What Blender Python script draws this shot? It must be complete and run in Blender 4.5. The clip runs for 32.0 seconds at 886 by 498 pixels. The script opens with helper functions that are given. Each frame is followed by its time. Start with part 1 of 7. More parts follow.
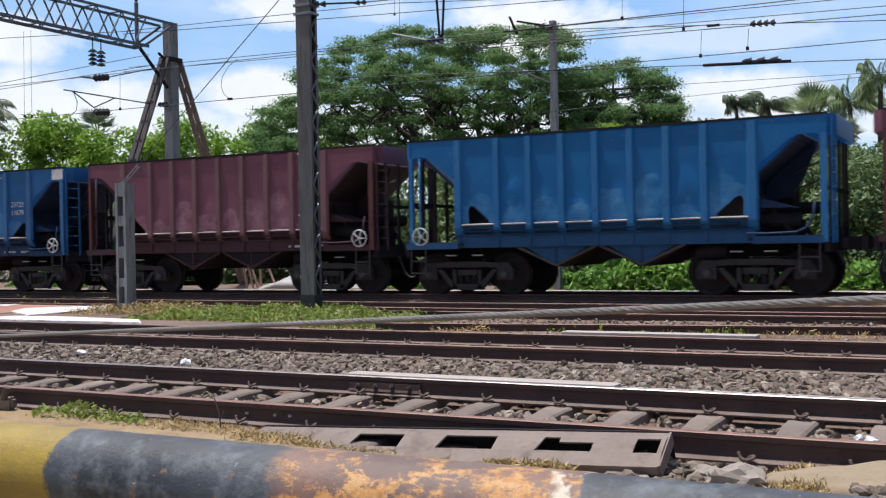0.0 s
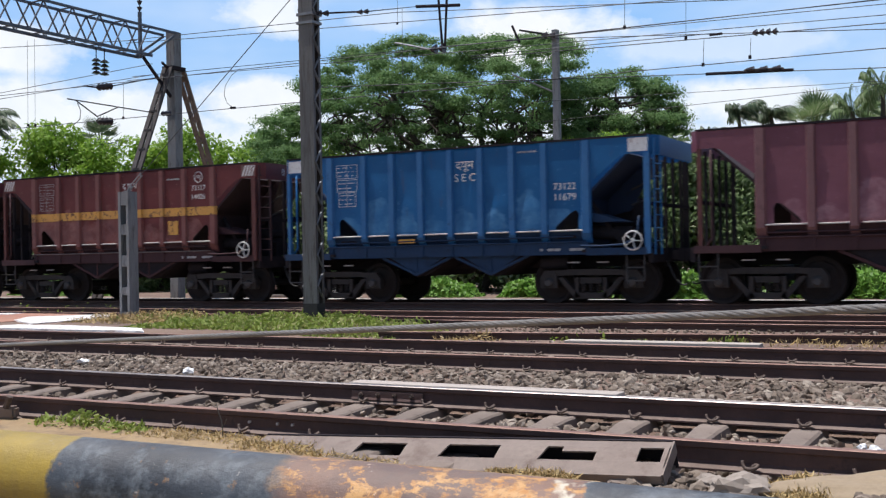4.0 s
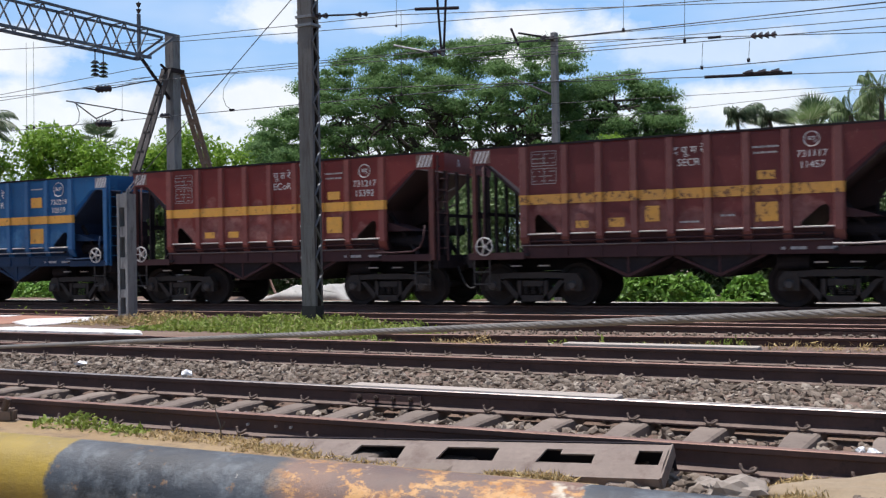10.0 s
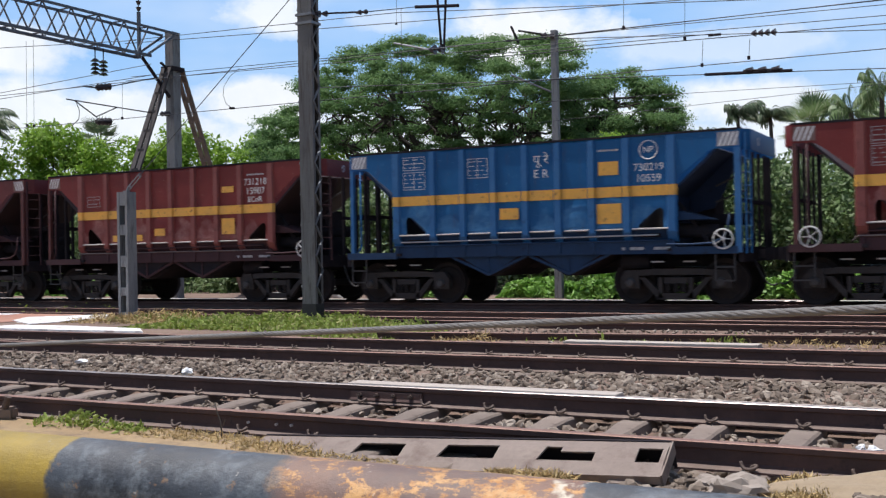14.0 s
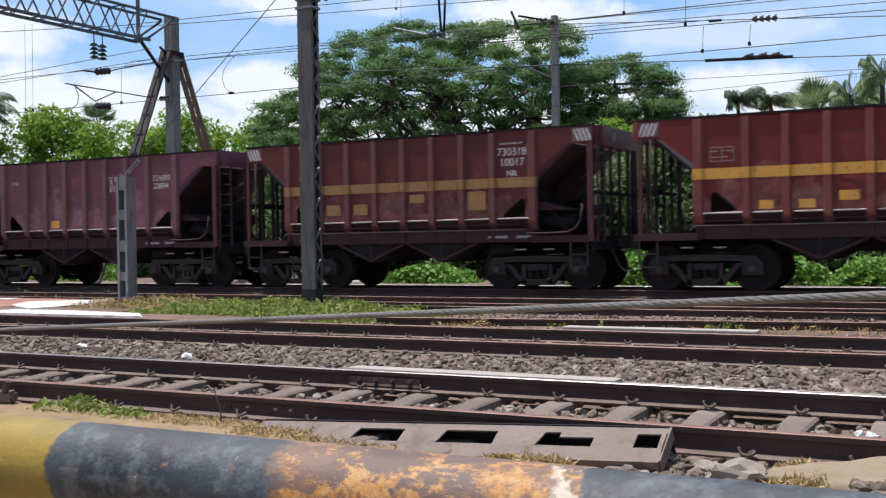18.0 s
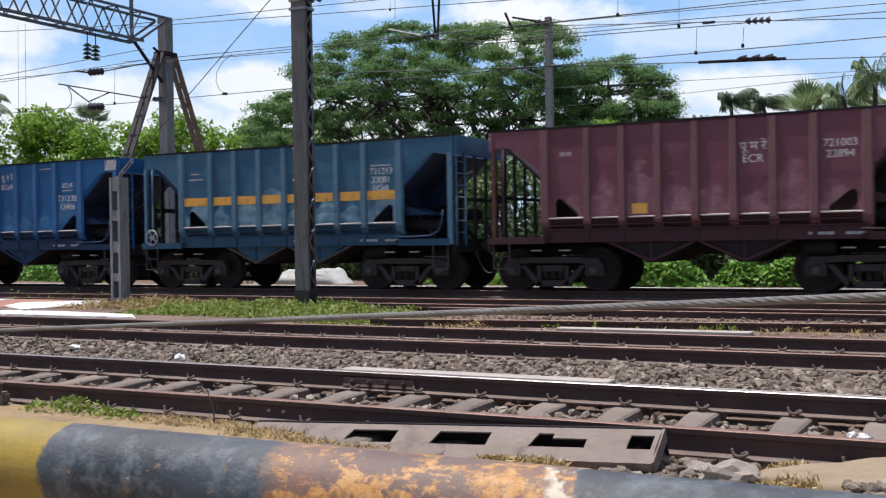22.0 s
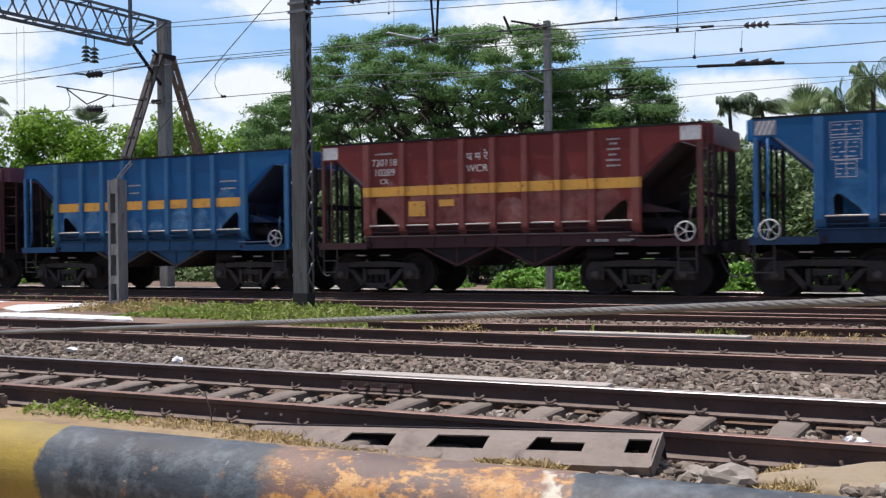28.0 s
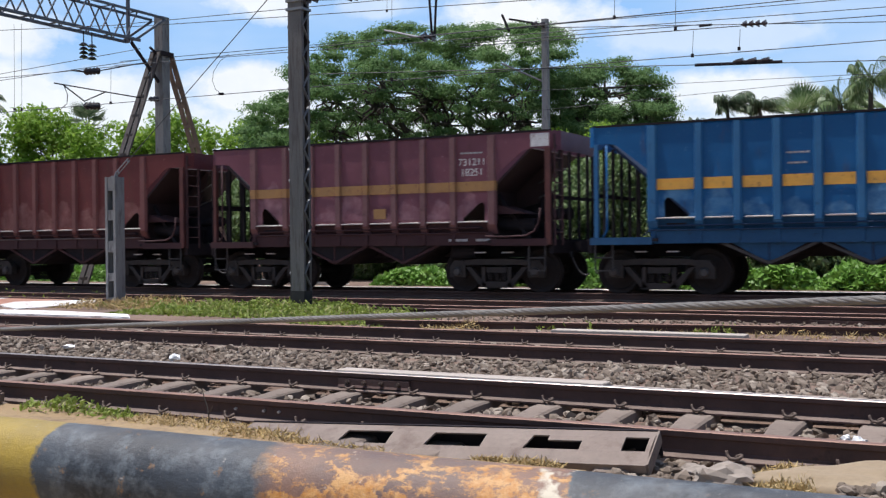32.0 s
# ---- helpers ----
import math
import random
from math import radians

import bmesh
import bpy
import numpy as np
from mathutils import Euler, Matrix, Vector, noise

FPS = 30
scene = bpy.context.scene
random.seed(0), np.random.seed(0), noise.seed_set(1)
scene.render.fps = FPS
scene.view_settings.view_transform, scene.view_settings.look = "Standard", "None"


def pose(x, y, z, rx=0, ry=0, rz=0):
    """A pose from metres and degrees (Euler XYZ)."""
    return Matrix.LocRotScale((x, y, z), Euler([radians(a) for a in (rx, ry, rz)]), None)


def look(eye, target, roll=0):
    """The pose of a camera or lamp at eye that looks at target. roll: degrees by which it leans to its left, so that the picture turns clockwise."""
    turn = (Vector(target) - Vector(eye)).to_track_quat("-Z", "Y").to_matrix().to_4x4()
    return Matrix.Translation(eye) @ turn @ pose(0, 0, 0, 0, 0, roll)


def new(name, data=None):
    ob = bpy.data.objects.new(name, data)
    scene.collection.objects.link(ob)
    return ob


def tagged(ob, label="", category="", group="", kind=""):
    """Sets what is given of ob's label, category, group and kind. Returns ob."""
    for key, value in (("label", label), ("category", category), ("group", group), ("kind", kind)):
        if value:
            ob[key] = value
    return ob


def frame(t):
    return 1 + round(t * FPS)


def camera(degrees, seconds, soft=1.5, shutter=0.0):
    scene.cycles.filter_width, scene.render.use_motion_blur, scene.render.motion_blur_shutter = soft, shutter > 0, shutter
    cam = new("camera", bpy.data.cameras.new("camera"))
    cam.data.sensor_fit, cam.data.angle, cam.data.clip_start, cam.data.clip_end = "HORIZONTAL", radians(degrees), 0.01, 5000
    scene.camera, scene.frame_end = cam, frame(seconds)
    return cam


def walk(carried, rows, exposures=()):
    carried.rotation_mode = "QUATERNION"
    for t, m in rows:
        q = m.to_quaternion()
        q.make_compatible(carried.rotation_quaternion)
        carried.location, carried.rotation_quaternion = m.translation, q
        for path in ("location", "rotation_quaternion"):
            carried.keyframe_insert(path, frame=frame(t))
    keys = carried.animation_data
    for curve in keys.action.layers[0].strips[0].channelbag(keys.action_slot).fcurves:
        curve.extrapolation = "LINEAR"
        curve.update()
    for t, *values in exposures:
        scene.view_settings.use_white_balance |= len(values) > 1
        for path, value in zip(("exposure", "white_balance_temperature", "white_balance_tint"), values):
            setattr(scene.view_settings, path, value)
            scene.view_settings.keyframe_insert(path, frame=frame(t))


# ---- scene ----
# ---- camera ----
EYE = 1.1825


def aim(yaw, pitch, roll):
    return pose(0, 0, EYE, 0, 0, yaw) @ pose(0, 0, 0, 90 + pitch) @ pose(0, 0, 0, 0, 0, roll)


cam = camera(44.89, 32.0, soft=1.3, shutter=0.4)
walk(cam, [
    (0, aim(28.024, -0.170, -1.089)), (0.5, aim(27.981, -0.226, -1.023)), (1, aim(27.866, -0.231, -1.010)), (1.5, aim(27.979, -0.001, -1.015)),
    (2, aim(28.046, -0.020, -1.066)), (2.5, aim(28.074, -0.043, -1.086)), (3, aim(28.148, 0.142, -1.067)), (3.5, aim(28.151, 0.311, -1.107)),
    (5.5, aim(28.191, 0.188, -1.064)), (6, aim(28.147, 0.182, -1.068)), (6.5, aim(28.104, 0.273, -1.058)), (7, aim(28.097, 0.341, -1.024)),
    (7.5, aim(28.092, 0.356, -1.086)), (8, aim(28.152, 0.147, -1.058)), (8.5, aim(28.103, 0.126, -1.020)), (9, aim(28.108, 0.116, -1.050)),
    (9.5, aim(28.132, 0.234, -1.031)), (10, aim(28.085, 0.431, -1.029)), (10.5, aim(28.136, 0.372, -1.049)), (11, aim(28.237, 0.273, -1.059)),
    (11.5, aim(28.309, 0.228, -1.095)), (12, aim(28.358, 0.363, -1.086)), (12.5, aim(28.346, 0.337, -1.088)), (13, aim(28.280, 0.183, -1.069)),
    (13.5, aim(28.183, -0.028, -1.054)), (14, aim(28.102, 0.316, -1.083)), (14.5, aim(28.380, 0.343, -1.144)), (16.5, aim(28.405, 0.133, -1.124)),
    (17, aim(28.260, -0.038, -1.097)), (17.5, aim(28.115, -0.110, -0.967)), (18, aim(28.081, -0.451, -0.936)), (18.5, aim(28.195, -0.562, -0.916)),
    (19, aim(28.106, -0.567, -0.925)), (19.5, aim(27.984, -0.495, -0.897)), (20, aim(27.958, -0.687, -0.860)), (20.5, aim(27.905, -0.519, -0.924)),
    (21, aim(28.067, -0.809, -0.872)), (21.5, aim(27.760, -0.391, -0.885)), (22, aim(27.742, -0.391, -0.868)), (22.5, aim(27.784, -0.309, -0.841)),
    (23, aim(27.861, -0.363, -0.856)), (23.5, aim(28.047, -0.166, -0.884)), (24, aim(28.033, 0.148, -0.920)), (24.5, aim(27.787, -0.058, -0.872)),
    (25, aim(27.692, -0.336, -0.836)), (25.5, aim(27.646, -0.448, -0.733)), (27.5, aim(27.689, -0.235, -0.707)), (28, aim(27.644, -0.218, -0.728)),
    (28.5, aim(27.642, -0.126, -0.696)), (29, aim(27.605, -0.077, -0.694)), (29.5, aim(27.517, 0.095, -0.684)), (30, aim(27.428, 0.075, -0.636)),
    (30.5, aim(27.444, -0.013, -0.606)), (31, aim(27.422, -0.241, -0.576)), (31.5, aim(27.523, -0.157, -0.589)), (32, aim(27.514, -0.327, -0.594)),
])

# ---- world, sun ----
SUN_EL, SUN_AZ = 75.0, 105.0          # height; bearing from +y towards -x
world = bpy.data.worlds.new("sky")
scene.world = world
world.use_nodes = True
wn = world.node_tree
sky = wn.nodes.new("ShaderNodeTexSky")
sky.sky_type = "NISHITA"
sky.sun_disc = False
sky.sun_elevation = radians(SUN_EL)
sky.sun_rotation = radians(-SUN_AZ)
sky.air_density, sky.dust_density, sky.ozone_density = 1.0, 1.2, 1.5
bg = wn.nodes["Background"]
bg.inputs["Strength"].default_value = 0.105
wn.links.new(sky.outputs[0], bg.inputs[0])
sun = new("sun", bpy.data.lights.new("sun", "SUN"))
sun.data.energy, sun.data.angle, sun.data.color = 4.3, radians(0.5), (1.0, 0.968, 0.94)
sd = Vector((-math.sin(radians(SUN_AZ)) * math.cos(radians(SUN_EL)), math.cos(radians(SUN_AZ)) * math.cos(radians(SUN_EL)), math.sin(radians(SUN_EL))))
sun.matrix_world = look(sd * 50, (0, 0, 0))
scene.view_settings.exposure = 0.22


# ---- materials ----
def nodes_of(name):
    m = bpy.data.materials.new(name)
    m.use_nodes = True
    return m, m.node_tree, m.node_tree.nodes["Principled BSDF"]


def mixc(nt, fac, a, b):
    n = nt.nodes.new("ShaderNodeMix")
    n.data_type = "RGBA"
    for sock, v in ((n.inputs[0], fac), (n.inputs[6], a), (n.inputs[7], b)):
        if isinstance(v, bpy.types.NodeSocket):
            nt.links.new(v, sock)
        else:
            sock.default_value = v if isinstance(v, float) else (*v, 1)
    return n.outputs[2]


def math_node(nt, op, a, b=0.0, clamp=False):
    n = nt.nodes.new("ShaderNodeMath")
    n.operation, n.use_clamp = op, clamp
    for sock, v in ((n.inputs[0], a), (n.inputs[1], b)):
        if isinstance(v, bpy.types.NodeSocket):
            nt.links.new(v, sock)
        else:
            sock.default_value = v
    return n.outputs[0]


def noise_node(nt, scale, detail=5.0, rough=0.6, stretch=(1, 1, 1), coord="Object", shift=(0, 0, 0), local=None):
    tc = nt.nodes.new("ShaderNodeTexCoord")
    mp = nt.nodes.new("ShaderNodeMapping")
    mp.inputs["Scale"].default_value = stretch
    mp.inputs["Location"].default_value = shift
    if local:
        nt.links.new(local, mp.inputs["Location"])
    nt.links.new(tc.outputs[coord], mp.inputs[0])
    n = nt.nodes.new("ShaderNodeTexNoise")
    n.inputs["Scale"].default_value, n.inputs["Detail"].default_value, n.inputs["Roughness"].default_value = scale, detail, rough
    nt.links.new(mp.outputs[0], n.inputs["Vector"])
    return n.outputs["Fac"]


def ramp(nt, fac, lo, hi):
    n = nt.nodes.new("ShaderNodeMapRange")
    n.clamp = True
    nt.links.new(fac, n.inputs[0])
    n.inputs[1].default_value, n.inputs[2].default_value = lo, hi
    return n.outputs[0]


def bump(nt, bsdf, height, strength=0.3, dist=0.01):
    n = nt.nodes.new("ShaderNodeBump")
    n.inputs["Strength"].default_value, n.inputs["Distance"].default_value = strength, dist
    nt.links.new(height, n.inputs["Height"])
    nt.links.new(n.outputs[0], bsdf.inputs["Normal"])


def surface(name, base, second, stain, rough=0.7, metal=0.0, big=1.5, fine=18.0, stain_at=(0.58, 0.72), bump_by=0.25, bump_dist=0.01, random_by=0.0, stretch=(1, 1, 1)):
    """Base colour broken up by a second one at a large scale, by stains and by a fine grain."""
    m, nt, b = nodes_of(name)
    c = mixc(nt, ramp(nt, noise_node(nt, big, 4.0, 0.6, stretch), 0.35, 0.65), base, second)
    c = mixc(nt, ramp(nt, noise_node(nt, big * 3.1, 7.0, 0.7, stretch, shift=(7, 3, 1)), *stain_at), c, stain)
    grain = noise_node(nt, fine, 6.0, 0.7)
    c = mixc(nt, math_node(nt, "MULTIPLY", ramp(nt, grain, 0.35, 0.75), 0.35), c, tuple(0.55 * v for v in base))
    if random_by:
        oi = nt.nodes.new("ShaderNodeObjectInfo")
        hs = nt.nodes.new("ShaderNodeHueSaturation")
        nt.links.new(c, hs.inputs["Color"])
        nt.links.new(math_node(nt, "ADD", math_node(nt, "MULTIPLY", oi.outputs["Random"], random_by), 1.0 - random_by / 2), hs.inputs["Value"])
        c = hs.outputs[0]
    nt.links.new(c, b.inputs["Base Color"])
    b.inputs["Roughness"].default_value, b.inputs["Metallic"].default_value = rough, metal
    bump(nt, b, grain, bump_by, bump_dist)
    return m


def island_surface(name, a, b_, c_, rough=0.9, spec=0.3, through_light=0.0):
    """Colour that varies from piece to piece of a joined mesh."""
    m, nt, b = nodes_of(name)
    g = nt.nodes.new("ShaderNodeNewGeometry")
    r = g.outputs["Random Per Island"]
    c = mixc(nt, ramp(nt, r, 0.0, 0.6), a, b_)
    c = mixc(nt, ramp(nt, r, 0.7, 1.0), c, c_)
    c = mixc(nt, math_node(nt, "MULTIPLY", ramp(nt, noise_node(nt, 9.0), 0.3, 0.7), 0.3), c, tuple(0.6 * v for v in a))
    nt.links.new(c, b.inputs["Base Color"])
    b.inputs["Roughness"].default_value = rough
    b.inputs["Specular IOR Level"].default_value = spec
    if through_light:
        t = nt.nodes.new("ShaderNodeBsdfTranslucent")
        nt.links.new(c, t.inputs[0])
        mx = nt.nodes.new("ShaderNodeMixShader")
        mx.inputs[0].default_value = through_light
        nt.links.new(b.outputs[0], mx.inputs[1])
        nt.links.new(t.outputs[0], mx.inputs[2])
        nt.links.new(mx.outputs[0], nt.nodes["Material Output"].inputs[0])
    return m


def wagon_paint(name, base, faded, dust, dust_light_level=0.5, rust=0.3, seed=0.0):
    """Weathered wagon paint: faded patches, rust streaks, pale colour low on the sheets for settled dust and for light
    on their bulges.
    """
    m, nt, b = nodes_of(name)
    oi = nt.nodes.new("ShaderNodeObjectInfo")
    off = nt.nodes.new("ShaderNodeCombineXYZ")
    nt.links.new(math_node(nt, "MULTIPLY", oi.outputs["Random"], 40.0), off.inputs[0])
    off.inputs[1].default_value = seed
    c = mixc(nt, ramp(nt, noise_node(nt, 0.9, 4.0, 0.6, local=off.outputs[0]), 0.35, 0.7), base, faded)
    tc = nt.nodes.new("ShaderNodeTexCoord")
    sep = nt.nodes.new("ShaderNodeSeparateXYZ")
    nt.links.new(tc.outputs["Object"], sep.inputs[0])
    cloud = noise_node(nt, 1.9, 4.0, 0.5, (0.8, 1, 1.25), shift=(3, 0, 5), local=off.outputs[0])
    level = math_node(nt, "MULTIPLY", oi.outputs["Random"], 0.75)
    # domed edge in each bay: light on the bulged sheet, painted in
    bulge_light = math_node(nt, "ABSOLUTE", math_node(nt, "SINE", math_node(nt, "MULTIPLY", sep.outputs[0], math.pi / 0.8054)))
    line = math_node(nt, "ADD", math_node(nt, "ADD", math_node(nt, "MULTIPLY", cloud, 1.3), math_node(nt, "MULTIPLY", bulge_light, 0.4)), level)
    low = math_node(nt, "SUBTRACT", math_node(nt, "ADD", line, 1.02), sep.outputs[2])
    d = ramp(nt, low, 0.0, 0.12)
    thin = noise_node(nt, 2.6, 3.0, 0.5, shift=(1, 6, 2), local=off.outputs[0])
    d = math_node(nt, "MULTIPLY", d, ramp(nt, thin, 0.25, 0.7))
    above = ramp(nt, sep.outputs[2], 1.6, 1.75)
    d = math_node(nt, "MULTIPLY", math_node(nt, "MULTIPLY", d, above), dust_light_level)
    speck = noise_node(nt, 7.0, 6.0, 0.7, local=off.outputs[0])
    d = math_node(nt, "MULTIPLY", d, ramp(nt, speck, 0.2, 0.6))
    c = mixc(nt, d, c, dust)
    streak = noise_node(nt, 5.0, 6.0, 0.7, (1.0, 1.0, 0.22), local=off.outputs[0])
    c = mixc(nt, math_node(nt, "MULTIPLY", ramp(nt, streak, 0.58, 0.75), rust), c, (0.09, 0.045, 0.03))
    scr = noise_node(nt, 13.0, 4.0, 0.8, (1.0, 1.0, 0.7), local=off.outputs[0])
    c = mixc(nt, math_node(nt, "MULTIPLY", ramp(nt, scr, 0.63, 0.7), 0.5), c, dust)
    nt.links.new(c, b.inputs["Base Color"])
    b.inputs["Roughness"].default_value = 0.5
    b.inputs["Specular IOR Level"].default_value = 0.3
    bump(nt, b, noise_node(nt, 2.5, 3.0, 0.5, local=off.outputs[0]), 0.35, 0.03)
    return m


RAIL_SIDE = surface("rusted_rail", (0.06, 0.034, 0.031), (0.094, 0.051, 0.045), (0.03, 0.021, 0.02), 0.85, 0.0, 2.0, 40.0)
RAIL_TOP = surface("worn_rail_head", (0.32, 0.27, 0.25), (0.4, 0.35, 0.325), (0.2, 0.14, 0.115), 0.42, 0.75, 3.0, 60.0, (0.6, 0.8), 0.05)
RAIL_DULL = surface("rusty_rail_head", (0.22, 0.12, 0.092), (0.3, 0.18, 0.143), (0.11, 0.06, 0.045), 0.6, 0.3, 3.0, 60.0, (0.6, 0.8), 0.1)
RAIL_DUST = surface("dusty_rail_foot", (0.16, 0.115, 0.095), (0.22, 0.16, 0.135), (0.14, 0.08, 0.06), 0.85, 0.0, 4.0, 40.0)
CONCRETE = surface("sleeper_concrete", (0.2, 0.155, 0.13), (0.25, 0.2, 0.17), (0.1, 0.07, 0.055), 0.9, 0.0, 2.5, 50.0, random_by=0.3)
POST_CONC = surface("weathered_concrete", (0.2, 0.205, 0.215), (0.27, 0.27, 0.275), (0.1, 0.095, 0.095), 0.9, 0.0, 2.0, 30.0, (0.52, 0.68), stretch=(1.5, 1.5, 0.3))
CLIP = surface("clip_steel", (0.075, 0.05, 0.042), (0.12, 0.085, 0.07), (0.05, 0.03, 0.025), 0.7, 0.2, 8.0, 90.0)
STONE = island_surface("ballast_stone", (0.125, 0.095, 0.074), (0.22, 0.173, 0.138), (0.42, 0.355, 0.295))
MAST_PAINT = surface("mast_grey_paint", (0.105, 0.104, 0.108), (0.165, 0.162, 0.163), (0.06, 0.052, 0.048), 0.6, 0.15, 2.2, 25.0, (0.5, 0.66), stretch=(1.6, 1.6, 0.16))
DARK_STEEL = surface("dark_steel", (0.031, 0.028, 0.033), (0.043, 0.037, 0.041), (0.055, 0.04, 0.038), 0.95, 0.1, 2.0, 30.0)
BOGIE = surface("bogie_grime", (0.03, 0.026, 0.027), (0.047, 0.039, 0.038), (0.018, 0.015, 0.016), 0.7, 0.0, 3.0, 35.0)
WHEEL = surface("wheel_steel", (0.03, 0.026, 0.028), (0.042, 0.035, 0.035), (0.028, 0.023, 0.024), 0.7, 0.3, 3.0, 35.0)
WHITE = surface("white_paint", (0.72, 0.71, 0.7), (0.62, 0.6, 0.58), (0.4, 0.36, 0.33), 0.7, 0.0, 3.0, 30.0)
for m_, gloss in ((DARK_STEEL, 0.0), (WHEEL, 0.08), (BOGIE, 0.35)):
    m_.node_tree.nodes["Principled BSDF"].inputs["Specular IOR Level"].default_value = gloss
    m_.node_tree.nodes["Principled BSDF"].inputs["Metallic"].default_value = 0.0
# Underframe paints: darkened for grime and for the shade below the ledges.
GRIME_SHADE_RED = surface("grimy_shaded_red_underframe", (0.048, 0.017, 0.022), (0.064, 0.024, 0.029), (0.028, 0.015, 0.017), 0.8, 0.0, 1.5, 20.0)
# Inner sheets: deep shade of the end openings, put into dark colours.
INNER_BLUE = surface("shaded_blue_inner_sheet", (0.008, 0.022, 0.06), (0.012, 0.028, 0.072), (0.012, 0.013, 0.02), 0.8, 0.0, 1.5, 20.0)
INNER_RED = surface("shaded_brown_inner_sheet", (0.03, 0.015, 0.017), (0.04, 0.02, 0.022), (0.02, 0.013, 0.014), 0.8, 0.0, 1.5, 20.0)
GRIME_SHADE_BLUE = surface("grimy_shaded_blue_underframe", (0.006, 0.03, 0.085), (0.008, 0.042, 0.115), (0.007, 0.010, 0.016), 0.75, 0.0, 1.5, 20.0)
TEAL_LOW = surface("teal_underframe", (0.012, 0.066, 0.13), (0.02, 0.085, 0.16), (0.012, 0.02, 0.028), 0.75, 0.0, 1.5, 20.0)
BLUE_LOW = surface("dull_blue_underframe", (0.008, 0.068, 0.175), (0.013, 0.088, 0.21), (0.01, 0.022, 0.04), 0.75, 0.0, 1.5, 20.0)
YELLOW_WORN = surface("worn_stripe_yellow", (0.66, 0.34, 0.065), (0.55, 0.29, 0.08), (0.1, 0.045, 0.04), 0.65, 0.0, 2.6, 20.0, (0.53, 0.6))
LEDGE_DUST = surface("dusty_ledge", (0.42, 0.37, 0.36), (0.5, 0.46, 0.45), (0.26, 0.19, 0.18), 0.9, 0.0, 3.0, 30.0)
PIPE_DUSTY = surface("dusty_pipe", (0.13, 0.1, 0.1), (0.2, 0.165, 0.16), (0.07, 0.04, 0.04), 0.8, 0.0, 2.0, 20.0)
PIPE_PALE = surface("pale_pipe_paint", (0.38, 0.38, 0.42), (0.45, 0.45, 0.48), (0.2, 0.18, 0.18), 0.6, 0.0, 3.0, 30.0)
MARK_GREY = surface("faded_grey_mark_plate", (0.24, 0.25, 0.29), (0.31, 0.31, 0.34), (0.15, 0.16, 0.2), 0.7, 0.0, 4.0, 30.0)
MARK_PLATE = surface("faded_mark_plate", (0.17, 0.1, 0.09), (0.21, 0.13, 0.115), (0.12, 0.075, 0.065), 0.7, 0.0, 4.0, 30.0)
SIGN_WHITE = surface("stencil_white", (0.75, 0.75, 0.76), (0.62, 0.62, 0.64), (0.36, 0.3, 0.3), 0.7, 0.0, 4.0, 30.0, (0.52, 0.66))
FAINT = surface("worn_stencil_white", (0.48, 0.48, 0.5), (0.4, 0.4, 0.42), (0.25, 0.24, 0.25), 0.7, 0.0, 4.0, 30.0, (0.48, 0.64))
YELLOW = surface("stripe_yellow", (0.84, 0.43, 0.07), (0.68, 0.36, 0.085), (0.2, 0.1, 0.05), 0.65, 0.0, 2.0, 20.0, (0.57, 0.68))
YELLOW_DULL = surface("faded_stripe", (0.4, 0.22, 0.08), (0.33, 0.18, 0.08), (0.2, 0.08, 0.06), 0.7, 0.0, 2.0, 20.0, (0.55, 0.7))
BLUE = wagon_paint("wagon_blue", (0.003, 0.085, 0.25), (0.005, 0.105, 0.29), (0.14, 0.3, 0.48), 0.8, 0.45, 1.0)
BLUE_VIVID = wagon_paint("wagon_bright_blue", (0.005, 0.09, 0.25), (0.009, 0.11, 0.295), (0.1, 0.27, 0.49), 0.7, 0.35, 2.0)
SKY_BLUE = wagon_paint("wagon_sky_blue", (0.003, 0.115, 0.32), (0.006, 0.14, 0.365), (0.12, 0.33, 0.54), 0.75, 0.35, 7.0)
TEAL = wagon_paint("wagon_teal_blue", (0.02, 0.098, 0.185), (0.062, 0.148, 0.23), (0.2, 0.34, 0.43), 1.7, 0.8, 3.0)
MAROON = wagon_paint("wagon_maroon", (0.115, 0.025, 0.028), (0.145, 0.033, 0.034), (0.33, 0.175, 0.16), 0.65, 0.6, 4.0)
PLUM = wagon_paint("wagon_plum", (0.15, 0.052, 0.077), (0.195, 0.072, 0.1), (0.36, 0.2, 0.235), 0.85, 0.45, 5.0)
RIBS = {}
RED = wagon_paint("wagon_red_oxide", (0.155, 0.022, 0.022), (0.195, 0.033, 0.03), (0.38, 0.2, 0.18), 0.75, 0.5, 6.0)
# Stanchion paints: brighter copies, for sky light caught as well as wear.
for m_, worn, worn2 in ((BLUE, (0.014, 0.125, 0.31), (0.03, 0.16, 0.35)), (BLUE_VIVID, (0.012, 0.115, 0.315), (0.03, 0.145, 0.35)), (SKY_BLUE, (0.008, 0.145, 0.38), (0.018, 0.175, 0.41)), (TEAL, (0.06, 0.16, 0.25), (0.1, 0.21, 0.3)), (MAROON, (0.165, 0.05, 0.05), (0.2, 0.075, 0.07)), (PLUM, (0.17, 0.075, 0.084), (0.21, 0.1, 0.108)), (RED, (0.215, 0.05, 0.046), (0.25, 0.075, 0.065))):
    RIBS[m_.name] = surface(m_.name + "_rubbed_lit", worn, worn2, tuple(0.55 * v for v in worn), 0.5, 0.0, 1.4, 16.0, (0.56, 0.74), 0.2, 0.008)


